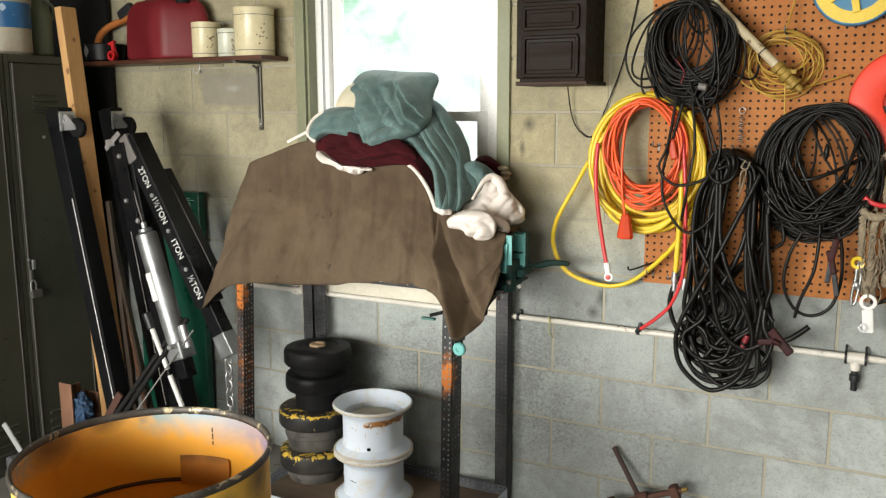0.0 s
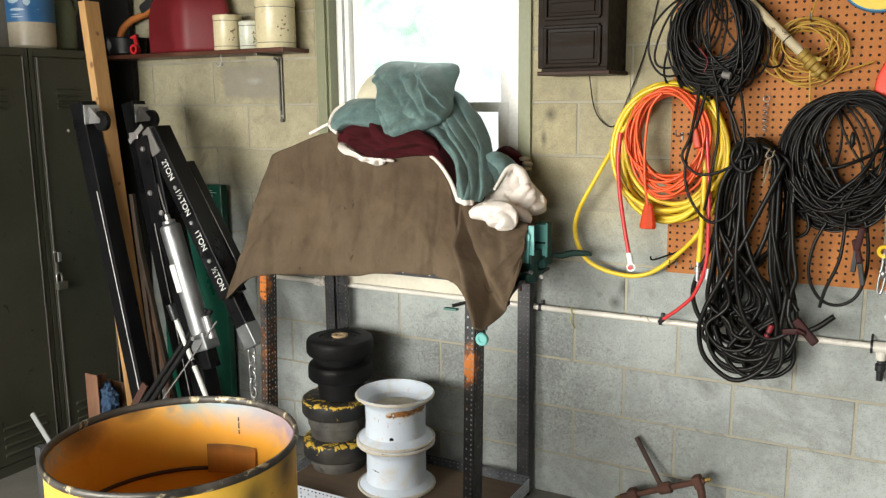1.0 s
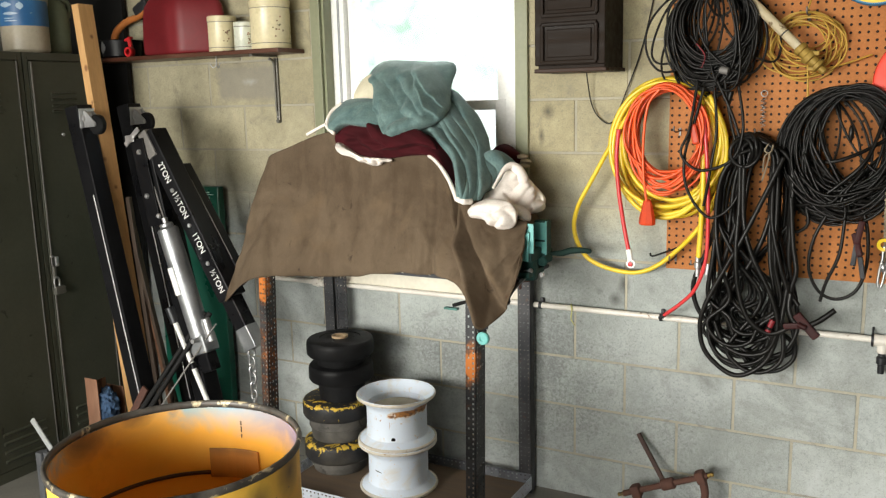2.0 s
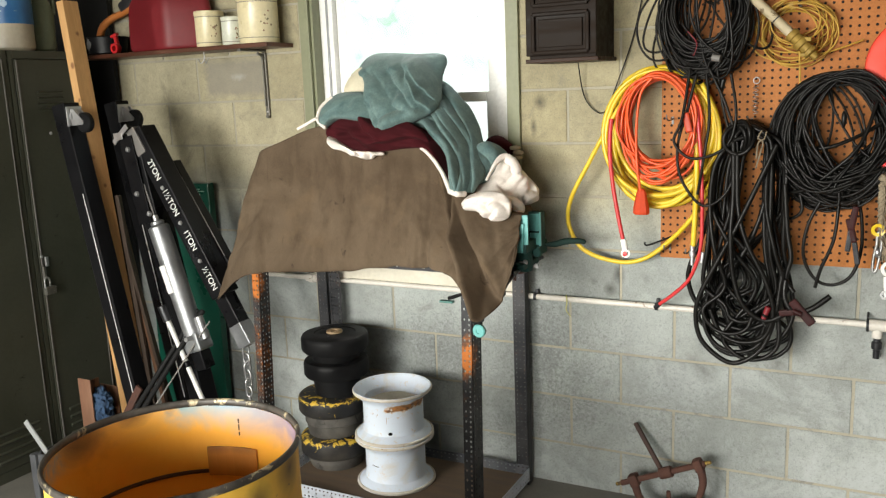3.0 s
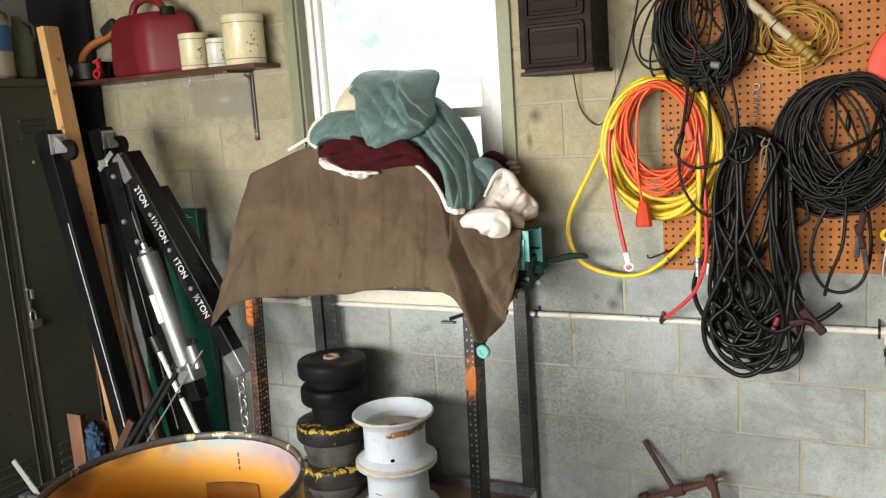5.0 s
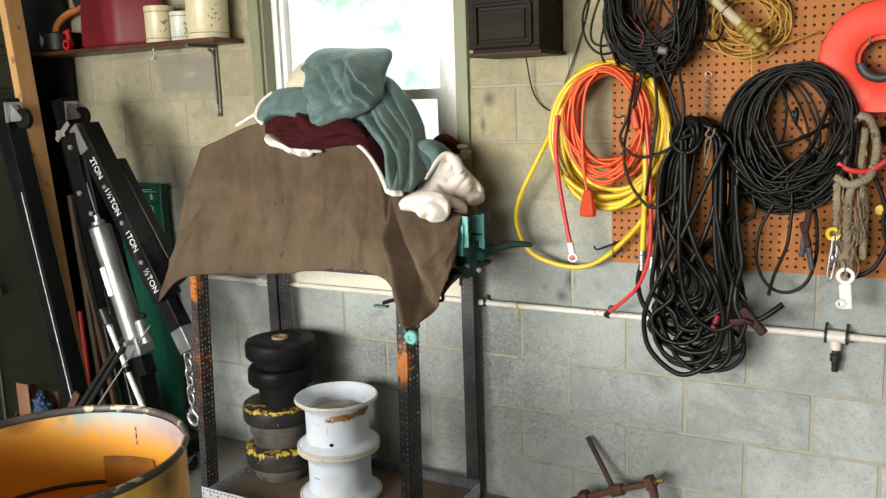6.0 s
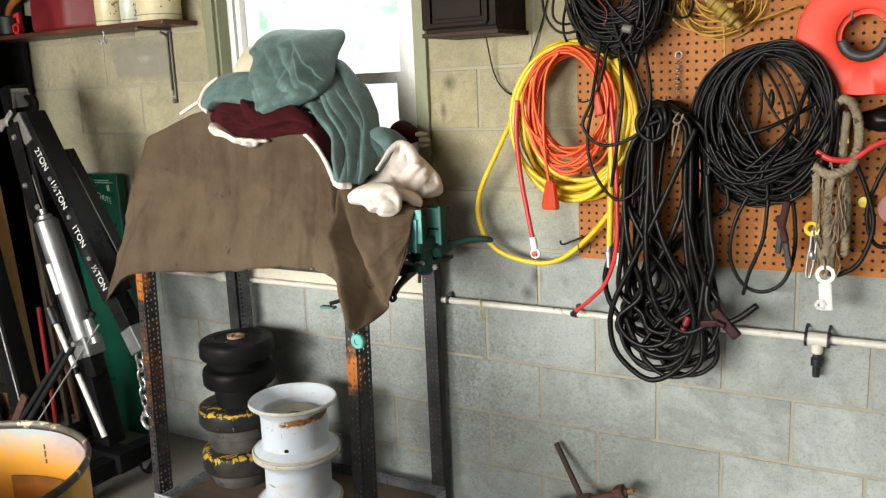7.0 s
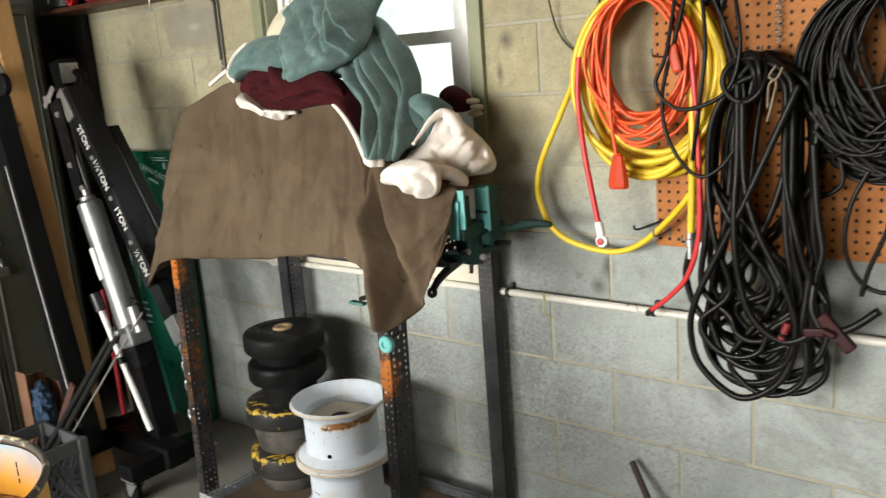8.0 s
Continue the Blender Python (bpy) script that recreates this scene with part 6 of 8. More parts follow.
CREAMCL = surf("cream_cloth", (0.62, 0.57, 0.42), (0.68, 0.63, 0.48), 0.9, 0, 8, 120, 0.2, sheen=0.2)
build_blanket()


def build_fleece():
    k = thing("white_fleece", (-0.30, -0.36, 1.20), "bunched off-white fleece throw at the end of the heap", "fleece throw")
    body = [(0.0, 1.262), (0.062, 1.288), (0.113, 1.322), (0.150, 1.374), (0.195, 1.393), (0.242, 1.358), (0.288, 1.314), (0.322, 1.260), (0.320, 1.228), (0.284, 1.210), (0.216, 1.212), (0.169, 1.212), (0.098, 1.207), (0.041, 1.229)]
    lump = relief(body, 0.01, 0.070, [], 21.0, (0.18, 1.28), 0.05, 56, 200, 0.020, 0.026, 30, fuzz=0.0, soft=2, turn=(-0.47, -0.40, 53.5), rolls=[
        (0.030, 0.030, [(0.03, 1.262), (0.09, 1.272), (0.135, 1.300)]), (0.036, 0.030, [(0.10, 1.250), (0.17, 1.268), (0.215, 1.305), (0.235, 1.350)]),
        (0.030, 0.036, [(0.315, 1.240), (0.255, 1.238), (0.215, 1.232)]), (0.040, 0.026, [(0.26, 1.275), (0.295, 1.265)])])
    roll = [(0.020, 1.245), (0.055, 1.272), (0.12, 1.290), (0.185, 1.286), (0.218, 1.262), (0.224, 1.230), (0.214, 1.200), (0.185, 1.187), (0.145, 1.186), (0.124, 1.196), (0.112, 1.214), (0.085, 1.219), (0.05, 1.222), (0.028, 1.230)]
    tongue = relief(roll, 0.015, 0.020, [], 27.0, None, 0.05, 44, 170, 0.016, 0.022, 25, fuzz=0.0, soft=2, turn=(-0.49, -0.42, -6), rolls=[
        (0.024, 0.022, [(0.035, 1.245), (0.11, 1.268), (0.20, 1.266)]), (0.024, 0.030, [(0.055, 1.238), (0.12, 1.232), (0.150, 1.203)]), (0.024, 0.032, [(0.165, 1.262), (0.190, 1.225), (0.185, 1.200)])])
    curl = spline([(-0.345, -0.418, 1.254), (-0.312, -0.400, 1.258), (-0.294, -0.370, 1.250), (-0.283, -0.325, 1.232), (-0.284, -0.300, 1.212), (-0.292, -0.325, 1.198), (-0.304, -0.370, 1.203), (-0.312, -0.400, 1.215)], 60)
    nub = tubes([curl], np.array([0.013 + 0.007 * math.sin(math.pi * q / 59) + 0.0025 * noise.noise(Vector((q * 0.3, 0, 3))) for q in range(60)]), 14)
    flap = spline([(-0.372, -0.385, 1.325), (-0.369, -0.350, 1.352), (-0.362, -0.315, 1.382), (-0.348, -0.282, 1.396), (-0.328, -0.268, 1.380), (-0.313, -0.262, 1.352), (-0.312, -0.258, 1.338)], 60)
    part("top_flap", tubes([flap], np.array([0.005 + 0.017 * min(1, (q / 40) ** 2) * (1 if q < 52 else 1 - ((q - 52) / 8) ** 2 * 0.75) for q in range(60)]), 14), FLEECE, k)
    bm = bmesh.new()
    for me in (lump, tongue, nub):
        bm.from_mesh(me)
    heap = part("bunched_cloth", from_bm(bm, True), FLEECE, k)
    mod = heap.modifiers.new("fuse", "REMESH")
    mod.mode, mod.voxel_size, mod.use_smooth_shade = "VOXEL", 0.003, True
    mod = heap.modifiers.new("soften", "SMOOTH")
    mod.factor, mod.iterations = 0.5, 1
    g = thing("work_glove", (-0.44, -0.075, 1.38), "dark red and tan work glove behind the fleece", "glove")
    part("cuff", relief([(-0.513, 1.440), (-0.464, 1.463), (-0.410, 1.433), (-0.390, 1.395), (-0.445, 1.38), (-0.505, 1.39)], -0.075, 0.035, [], 24.0, None, 0.03, 12, 60), MAROON, g)
    for i, (x, z) in enumerate(((-0.386, 1.414), (-0.374, 1.396), (-0.380, 1.378))):
        part("finger", solid_blob((x, -0.085, z), (0.024, 0.015, 0.010), i, 2, 0.15), GLOVETAN, g)


GLOVETAN = surf("tan_glove", (0.34, 0.28, 0.19), (0.42, 0.35, 0.25), 0.9, 0, 12, 90)
build_fleece()


# ---- bench vice and clamp ----
TEALP = surf("teal_enamel", (0.10, 0.34, 0.33), (0.13, 0.40, 0.38), 0.4, 0, 6, 70, 0.06, 0.001, (0.02, 0.05, 0.05), 0.66, 18)
DKGREEN = surf("dark_green_enamel", (0.012, 0.05, 0.045), (0.02, 0.07, 0.06), 0.6, 0, 8, 70, 0.08, spec=0.2)


CLAMPGRN = surf("clamp_green", (0.03, 0.10, 0.085), (0.06, 0.19, 0.165), 0.5, 0, 14, 80, 0.1)
LEVERGRN = surf("lever_green", (0.008, 0.021, 0.018), (0.018, 0.040, 0.034), 0.7, 0, 14, 80, 0.1, 0.001, spec=0.15)


def build_vice():
    k = thing("bench_vice", (-0.26, -0.29, 1.004), "teal and dark green bench vice bolted to the rack top", "vice")
    part("mount_plate", box((-0.315, -0.24, 0.9965), (0.08, 0.30, 0.012), 0.002), DARKSTEEL, k, "steel plate bolted to the rack post")
    part("base", boxes([((-0.285, -0.285, 1.012), (0.075, 0.15, 0.022))], 0.006), DKGREEN, k)
    part("swivel_body", boxes([((-0.272, -0.300, 1.045), (0.060, 0.055, 0.125))], 0.018), DKGREEN, k)
    part("fixed_jaw", boxes([((-0.239, -0.253, 1.138), (0.052, 0.042, 0.122)), ((-0.245, -0.232, 1.065), (0.05, 0.07, 0.05))], 0.005), DKGREEN, k)
    # lit jaw faces put into the colour as brighter teal plates
    part("jaw_panel", box((-0.240, -0.2765, 1.162), (0.040, 0.005, 0.062), 0.0015), TEALP, k, "bright teal jaw face")
    part("jaw_panel", box((-0.236, -0.2765, 1.102), (0.040, 0.005, 0.042), 0.0015), TEALP, k, "bright teal jaw face")
    part("jaw_edge", box((-0.2155, -0.278, 1.138), (0.007, 0.007, 0.122), 0.0015), TEALP, k)
    part("moving_jaw", boxes([((-0.258, -0.352, 1.125), (0.044, 0.040, 0.115))], 0.005), DKGREEN, k)
    part("jaw_plate", box((-0.240, -0.3745, 1.150), (0.034, 0.006, 0.105), 0.0015), TEALP, k)
    part("jaw_plate", box((-0.254, -0.3825, 1.122), (0.032, 0.008, 0.104), 0.0015, Matrix.Rotation(radians(3), 4, "Y")), TEALP, k, "pale teal jaw plate")
    part("slide", box((-0.255, -0.31, 1.085), (0.045, 0.13, 0.040), 0.006), DKGREEN, k)
    part("screw", rod((-0.262, -0.31, 1.012), (-0.262, -0.345, 1.012), 0.013, 6, 0.002), DARKSTEEL, k)
    part("washer", lathe([(0, 0.003), (0.014, 0.003), (0.016, 0)], 16, (-0.272, -0.3295, 1.012), Matrix.Rotation(radians(90), 4, "X")), STEEL, k)
    part("pivot_nut", lathe([(0, 0.022), (0.016, 0.022), (0.020, 0.016), (0.020, 0)], 6, (-0.230, -0.262, 1.052), Matrix.Rotation(radians(90), 4, "X"), False), DKGREEN, k)
    part("lever_arm", tubes([spline([(-0.225, -0.215, 1.072), (-0.185, -0.205, 1.072), (-0.150, -0.195, 1.082), (-0.105, -0.185, 1.084), (-0.078, -0.18, 1.080)], 24)], np.array([0.013, 0.012, 0.012, 0.013, 0.014, 0.015, 0.016, 0.016, 0.017, 0.017, 0.017, 0.017, 0.017, 0.017, 0.016, 0.016, 0.015, 0.015, 0.014, 0.014, 0.013, 0.012, 0.010, 0.006]) * 0.72, 10), LEVERGRN, k, "dull dark green lever arm")
    ft = part("clamp_foot", tubes([spline([(-0.285, -0.33, 1.0), (-0.288, -0.38, 0.985), (-0.293, -0.42, 0.965), (-0.296, -0.44, 0.945)], 16)], np.linspace(0.014, 0.009, 16)), DARKSTEEL, k)
    part("foot_ring", lathe([(0.006, -0.006), (0.013, -0.006), (0.015, 0), (0.013, 0.006), (0.006, 0.006), (0.006, -0.006)], 18, (-0.297, -0.447, 0.936), Matrix.Rotation(radians(75), 4, "X")), DARKSTEEL, ft)
    part("release_pin", tubes([spline([(-0.305, -0.20, 0.962), (-0.330, -0.20, 0.955), (-0.352, -0.19, 0.950), (-0.356, -0.19, 0.920)], 16)], 0.006, 8), RUST, k, "rusty red release pin")
    for x, y, z in ((-0.253, -0.300, 1.026), (-0.215, -0.285, 1.012)):
        part("bolt", lathe([(0, 0.008), (0.008, 0.008), (0.010, 0.003), (0.010, 0)], 6, (x, y - 0.032, z), Matrix.Rotation(radians(90), 4, "X"), False), STEEL, k)
    c = thing("teal_clamp", (-0.33, -0.60, 0.84), "small teal screw clamp gripping the rack post", "clamp")
    part("knob", lathe([(0, 0.0), (0.020, 0.0), (0.0225, 0.004), (0.0225, 0.014), (0.019, 0.018), (0.009, 0.018), (0.008, 0.014), (0, 0.014)], 28, (-0.297, -0.632, 0.853), Matrix.Rotation(radians(90), 4, "X")), TEALP, c)
    part("screw", rod((-0.330, -0.555, 0.853), (-0.297, -0.640, 0.853), 0.005), DARKSTEEL, c)
    part("frame", boxes([((-0.365, -0.540, 0.945), (0.08, 0.012, 0.012)), ((-0.330, -0.545, 0.900), (0.012, 0.012, 0.09))], 0.004), DARKSTEEL, c)
    part("jaw_arm", bar((-0.39, -0.535, 0.950), (-0.445, -0.575, 0.935), 0.012, 0.014, 0.004), MATTBLK, c)
    part("foot_pad", box((-0.446, -0.580, 0.926), (0.052, 0.020, 0.008), 0.003), CLAMPGRN, c)


build_vice()


# ---- pipe along the wall ----
YELTAPE = surf("yellow_tape", (0.42, 0.40, 0.12), (0.55, 0.52, 0.20), 0.6, 0, 20, 90)


def build_pipe():
    k = thing("wall_pipe", (-0.2, -0.03, 0.80), "white painted water pipe with rust marks along the wall", "pipe")
    y = -0.032
    part("run", rod((-2.3, y, 0.826), (2.55, y, 0.816), 0.0112, 16), PIPEW, k)
    for x in (-0.335, 0.145, 1.9, -1.9):
        c = part("clip", lathe([(0.0115, -0.006), (0.0145, -0.006), (0.0145, 0.006), (0.0115, 0.006)], 16, (x, y, 0.821), Matrix.Rotation(radians(90), 4, "Y")), DARKSTEEL, k)
        part("clip_foot", box((x, -0.010, 0.836), (0.012, 0.018, 0.022), 0.002), DARKSTEEL, c)
    part("union", lathe([(0.014, -0.03), (0.019, -0.03), (0.019, -0.012), (0.023, -0.010), (0.023, 0.010), (0.019, 0.012), (0.019, 0.03), (0.014, 0.03)], 8, (-1.42, y, 0.824), Matrix.Rotation(radians(90), 4, "Y"), False), PIPEW, k, "rust-marked pipe union")
    t = part("tee", lathe([(0.0135, -0.032), (0.020, -0.032), (0.020, 0.032), (0.0135, 0.032)], 16, (0.875, y, 0.8175), Matrix.Rotation(radians(90), 4, "Y")), PIPEW, k)
    part("branch", rod((0.875, y, 0.82), (0.875, y, 0.775), 0.016), PIPEW, t)
    for x in (0.845, 0.905):
        part("band", lathe([(0.019, -0.004), (0.023, -0.004), (0.023, 0.004), (0.019, 0.004)], 16, (x, y, 0.8175), Matrix.Rotation(radians(90), 4, "Y")), DARKSTEEL, t)
        part("hanger_screw", rod((x, y, 0.84), (x, -0.004, 0.852), 0.004, 8), DARKSTEEL, t)
    part("yellow_tag", tubes([spline([(-0.203, y - 0.014, 0.842), (-0.199, y - 0.016, 0.815), (-0.204, y - 0.010, 0.780), (-0.200, -0.006, 0.745)], 14)], np.linspace(0.0032, 0.0018, 14), 6), YELTAPE, k, "scrap of dull yellow tape")
    part("drain_cock", lathe([(0, 0), (0.010, 0), (0.011, 0.03), (0.016, 0.034), (0.016, 0.055), (0.011, 0.06), (0.011, 0.075), (0, 0.075)], 16, (0.875, y, 0.705)), DARKSTEEL, t, "dull metal drain cock")


build_pipe()


# ---- dark cabinet and its wire ----
def build_wall_box():
    k = thing("wall_cabinet", (-0.146, -0.115, 1.72), "dark brown panelled wooden cabinet box on the wall", "cabinet")
    x0, x1, z0, z1, yf = -0.274, -0.018, 1.72, 2.22, -0.215
    part("body", box(((x0 + x1) / 2, yf / 2, (z0 + z1) / 2), (x1 - x0 - 0.012, -yf, z1 - z0 - 0.012), 0.004), BOXW, k)
    part("base_trim", box(((x0 + x1) / 2, yf / 2 - 0.008, z0 + 0.008), (x1 - x0 + 0.008, -yf + 0.012, 0.014), 0.003), BOXTRIM, k)
    d = part("door", box(((x0 + x1) / 2, yf - 0.009, (z0 + z1) / 2 + 0.01), (x1 - x0, 0.018, z1 - z0 - 0.03), 0.004), BOXW, k)
    for za, zb in ((1.755, 1.885), (1.915, 1.985), (2.01, 2.19)):
        p = part("panel_moulding", boxes([(((x0 + x1) / 2, yf - 0.023, za), (0.20, 0.012, 0.014)), (((x0 + x1) / 2, yf - 0.023, zb), (0.20, 0.012, 0.014)),
                                          ((x0 + 0.03, yf - 0.0235, (za + zb) / 2), (0.014, 0.012, zb - za)), ((x1 - 0.03, yf - 0.0235, (za + zb) / 2), (0.014, 0.012, zb - za))], 0.004), BOXW, d)
        part("panel_field", box(((x0 + x1) / 2, yf - 0.0215, (za + zb) / 2), (0.16, 0.007, zb - za - 0.035), 0.003), BOXW, p)
    w = spline([(-0.145, -0.05, 1.725), (-0.138, -0.02, 1.62), (-0.115, -0.012, 1.565), (-0.075, -0.012, 1.535), (-0.045, -0.012, 1.555), (-0.01, -0.012, 1.64), (0.035, -0.010, 1.76), (0.065, -0.008, 1.87), (0.095, -0.008, 2.02), (0.12, -0.006, 2.2)], 80)
    solid("thin_wire", tubes([w], 0.0024, 6), CABLE, "thin dark wire hanging from the cabinet along the wall", "wire")


build_wall_box()

# ---- pegboard and what hangs on it ----
PX0, PX1, PZ0, PZ1 = 0.155, 1.375, 1.008, 2.23
peg = thing("pegboard", ((PX0 + PX1) / 2, -0.012, PZ0), "brown perforated hardboard pegboard on battens", "pegboard")
part("board", box(((PX0 + PX1) / 2, -0.022, (PZ0 + PZ1) / 2), (PX1 - PX0, 0.006, PZ1 - PZ0), 0.001), PEG, peg)
for z in (1.05, 1.6, 2.18):
    part("batten", box(((PX0 + PX1) / 2, -0.010, z), (PX1 - PX0 - 0.04, 0.018, 0.04), 0.002), PLYW, peg)


def peg_hook(x, z, ln=0.09):
    h = thing("peg_hook", (x, -0.03, z), "dull steel pegboard hook", "hook", "pegboard hooks")
    part("wire", tubes([spline([(x, -0.02, z + 0.012), (x, -0.03, z), (x, -0.03 - ln * 0.5, z - 0.004), (x, -0.03 - ln, z + 0.002), (x, -0.034 - ln, z + 0.018)], 18)], 0.0028, 6), DULL, h)
    part("back_clip", box((x, -0.027, z - 0.006), (0.008, 0.004, 0.028), 0.001), DULL, h)


for x, z in ((0.195, 1.51), (0.30, 1.95), (0.46, 1.50), (0.72, 1.61), (0.60, 1.88), (0.93, 1.70), (0.19, 1.055), (0.265, 1.045), (0.92, 1.49)):
    peg_hook(x, z)


def coil_paths(cx, cz, rx, rz, y0, n, seed, jr=0.10, dy=0.05, jc=0.012, m=64, squash=0.0, pin=True, anchor=0.0):
    """Closed loops of one cable hung on a hook, all meeting at the top."""
    rng = random.Random(seed)
    out = []
    for i in range(n):
        sx, sz = rx * (1 - jr * rng.random()), rz * (1 - jr * rng.random())
        ox = rng.uniform(-jc, jc) + anchor * (rx - sx)
        top = cz + rz - rng.random() * jc * 1.5
        oz = top - sz if pin else cz + rng.uniform(-jc, jc)
        p2, p3, a2, a3 = rng.uniform(0, 6.28), rng.uniform(0, 6.28), rng.uniform(0, 0.05), rng.uniform(0, 0.03)
        yy = y0 - dy * i / max(n - 1, 1)
        tilt = rng.uniform(-0.16, 0.16)
        pts = []
        for t in np.linspace(0, 2 * math.pi, m, endpoint=False):
            e = 1 + a2 * math.sin(2 * t + p2) + a3 * math.sin(3 * t + p3)
            x, z = sx * math.cos(t) * e * (1 + squash * math.sin(t)), sz * math.sin(t) * e
            pts.append((cx + ox + x + tilt * (sz - z) * 0.25, yy + 0.010 * math.sin(t + p2) + 0.006 * math.sin(2 * t + p3), oz + z))
        out.append(pts)
    return out


YEL = surf("yellow_hose", (0.72, 0.50, 0.02), (0.78, 0.56, 0.035), 0.4, 0, 6, 70, 0.05)
ORG = surf("orange_cord", (0.74, 0.080, 0.010), (0.82, 0.105, 0.016), 0.42, 0, 6, 70, 0.05)
ORGPLUG = surf("orange_plug", (0.46, 0.038, 0.007), (0.56, 0.052, 0.009), 0.5, 0, 6, 70, 0.05, spec=0.3)
REDH = surf("red_hose", (0.55, 0.03, 0.035), (0.62, 0.045, 0.045), 0.4, 0, 6, 70, 0.05)
ROPE = surf("tan_rope", (0.17, 0.13, 0.085), (0.32, 0.265, 0.18), 0.9, 0, 16, 160, 0.6, 0.003, (0.07, 0.05, 0.035), 0.60, 22)
REELR = surf("red_reel_plastic", (0.80, 0.048, 0.020), (0.86, 0.058, 0.026), 0.55, 0, 3, 60, 0.03)
DGREY = surf("dark_grey_plastic", (0.035, 0.036, 0.038), (0.05, 0.05, 0.053), 0.5)


def bent_hook():
    h = thing("bent_hook", (0.18, -0.03, 1.08), "long black bent wire hook on the pegboard", "hook")
    part("wire", tubes([spline([(0.200, -0.022, 1.090), (0.196, -0.045, 1.088), (0.165, -0.060, 1.076), (0.122, -0.062, 1.058), (0.108, -0.062, 1.058), (0.106, -0.062, 1.068)], 24)], 0.0032, 6), MATTBLK, h)


bent_hook()


def cord(name, paths, r, mat, root, label="", closed=True, sides=8):
    """Each turn of a hung cable is a piece of its own."""
    for p in paths:
        part(name, tubes([p], r, sides, closed), mat, root, label)


def build_yellow():
    k = thing("yellow_air_hose", (0.17, -0.08, 1.0), "yellow air hose coiled on the pegboard hook", "hose")
    cord("turn", coil_paths(0.165, 1.445, 0.200, 0.245, -0.055, 9, 11, 0.16, 0.06, 0.012), 0.0085, YEL, k)
    big = spline([(0.10, -0.10, 1.66), (0.02, -0.11, 1.55), (-0.09, -0.10, 1.36), (-0.165, -0.09, 1.22), (-0.175, -0.08, 1.12), (-0.12, -0.075, 1.03), (0.0, -0.07, 0.992), (0.10, -0.07, 1.005), (0.20, -0.08, 1.08), (0.30, -0.10, 1.20), (0.36, -0.11, 1.36), (0.365, -0.115, 1.50), (0.31, -0.12, 1.63)], 120)
    part("loose_loop", tubes([big], 0.0085, 8), YEL, k)
    part("hanging_end", tubes([spline([(0.285, -0.13, 1.62), (0.300, -0.135, 1.40), (0.298, -0.135, 1.20), (0.292, -0.13, 1.075)], 40)], 0.0095, 8), YEL, k)
    part("coupling", lathe([(0, 0), (0.008, 0), (0.008, 0.03), (0.012, 0.032), (0.012, 0.05), (0.009, 0.052), (0.009, 0.07), (0, 0.07)], 14, (0.290, -0.13, 1.008)), STEEL, k, "steel hose coupling")
    part("dark_bands", rod((0.365, -0.10, 1.45), (0.372, -0.10, 1.49), 0.010), CABLE, k)


def build_orange():
    k = thing("orange_extension_cord", (0.17, -0.12, 1.2), "orange extension cord coiled over the yellow hose", "extension cord")
    cord("turn", coil_paths(0.176, 1.485, 0.138, 0.184, -0.118, 16, 5, 0.20, 0.05, 0.013), 0.0048, ORG, k, sides=6)
    part("tail", tubes([spline([(0.16, -0.185, 1.655), (0.120, -0.185, 1.60), (0.105, -0.18, 1.48), (0.108, -0.18, 1.36), (0.120, -0.178, 1.265)], 40)], 0.005, 8), ORG, k)
    part("socket", lathe([(0, 0), (0.026, 0), (0.029, 0.006), (0.028, 0.022), (0.020, 0.060), (0.015, 0.082), (0.008, 0.090), (0, 0.090)], 8, (0.122, -0.176, 1.188), Matrix.Diagonal((1, 0.62, 1, 1)) @ Matrix.Rotation(radians(45), 4, "Z"), False), ORGPLUG, k)
    part("plug", bar((0.268, -0.172, 1.535), (0.284, -0.174, 1.470), 0.024, 0.020, 0.006), ORGPLUG, k)


def build_red():
    k = thing("red_hose", (0.2, -0.12, 0.85), "thin red air hose hanging with the coils", "hose")
    part("short_end", tubes([spline([(0.01, -0.155, 1.52), (0.005, -0.16, 1.42), (0.015, -0.16, 1.30), (0.035, -0.16, 1.18), (0.055, -0.165, 1.09)], 50)], 0.0075, 8), REDH, k)
    part("fitting", rod((0.055, -0.165, 1.095), (0.063, -0.167, 1.058), 0.011), WHITE, k, "white plastic hose fitting")
    part("button", lathe([(0, 0.008), (0.009, 0.006), (0.010, 0), (0.016, 0), (0.016, -0.006), (0, -0.006)], 18, (0.066, -0.175, 1.045), Matrix.Rotation(radians(90), 4, "X")), WHITE, k)
    part("button_face", lathe([(0, 0.0025), (0.008, 0.0015), (0.009, 0)], 16, (0.066, -0.1835, 1.045), Matrix.Rotation(radians(90), 4, "X")), REDH, k)
    part("long_end", tubes([spline([(0.30, -0.15, 1.56), (0.318, -0.155, 1.38), (0.325, -0.155, 1.20), (0.320, -0.15, 1.07), (0.285, -0.135, 0.965), (0.23, -0.115, 0.90), (0.165, -0.095, 0.845)], 70)], 0.0068, 8), REDH, k)
    part("tip", rod((0.170, -0.096, 0.848), (0.152, -0.090, 0.832), 0.0085), DARKSTEEL, k)


build_yellow()
build_orange()
build_red()


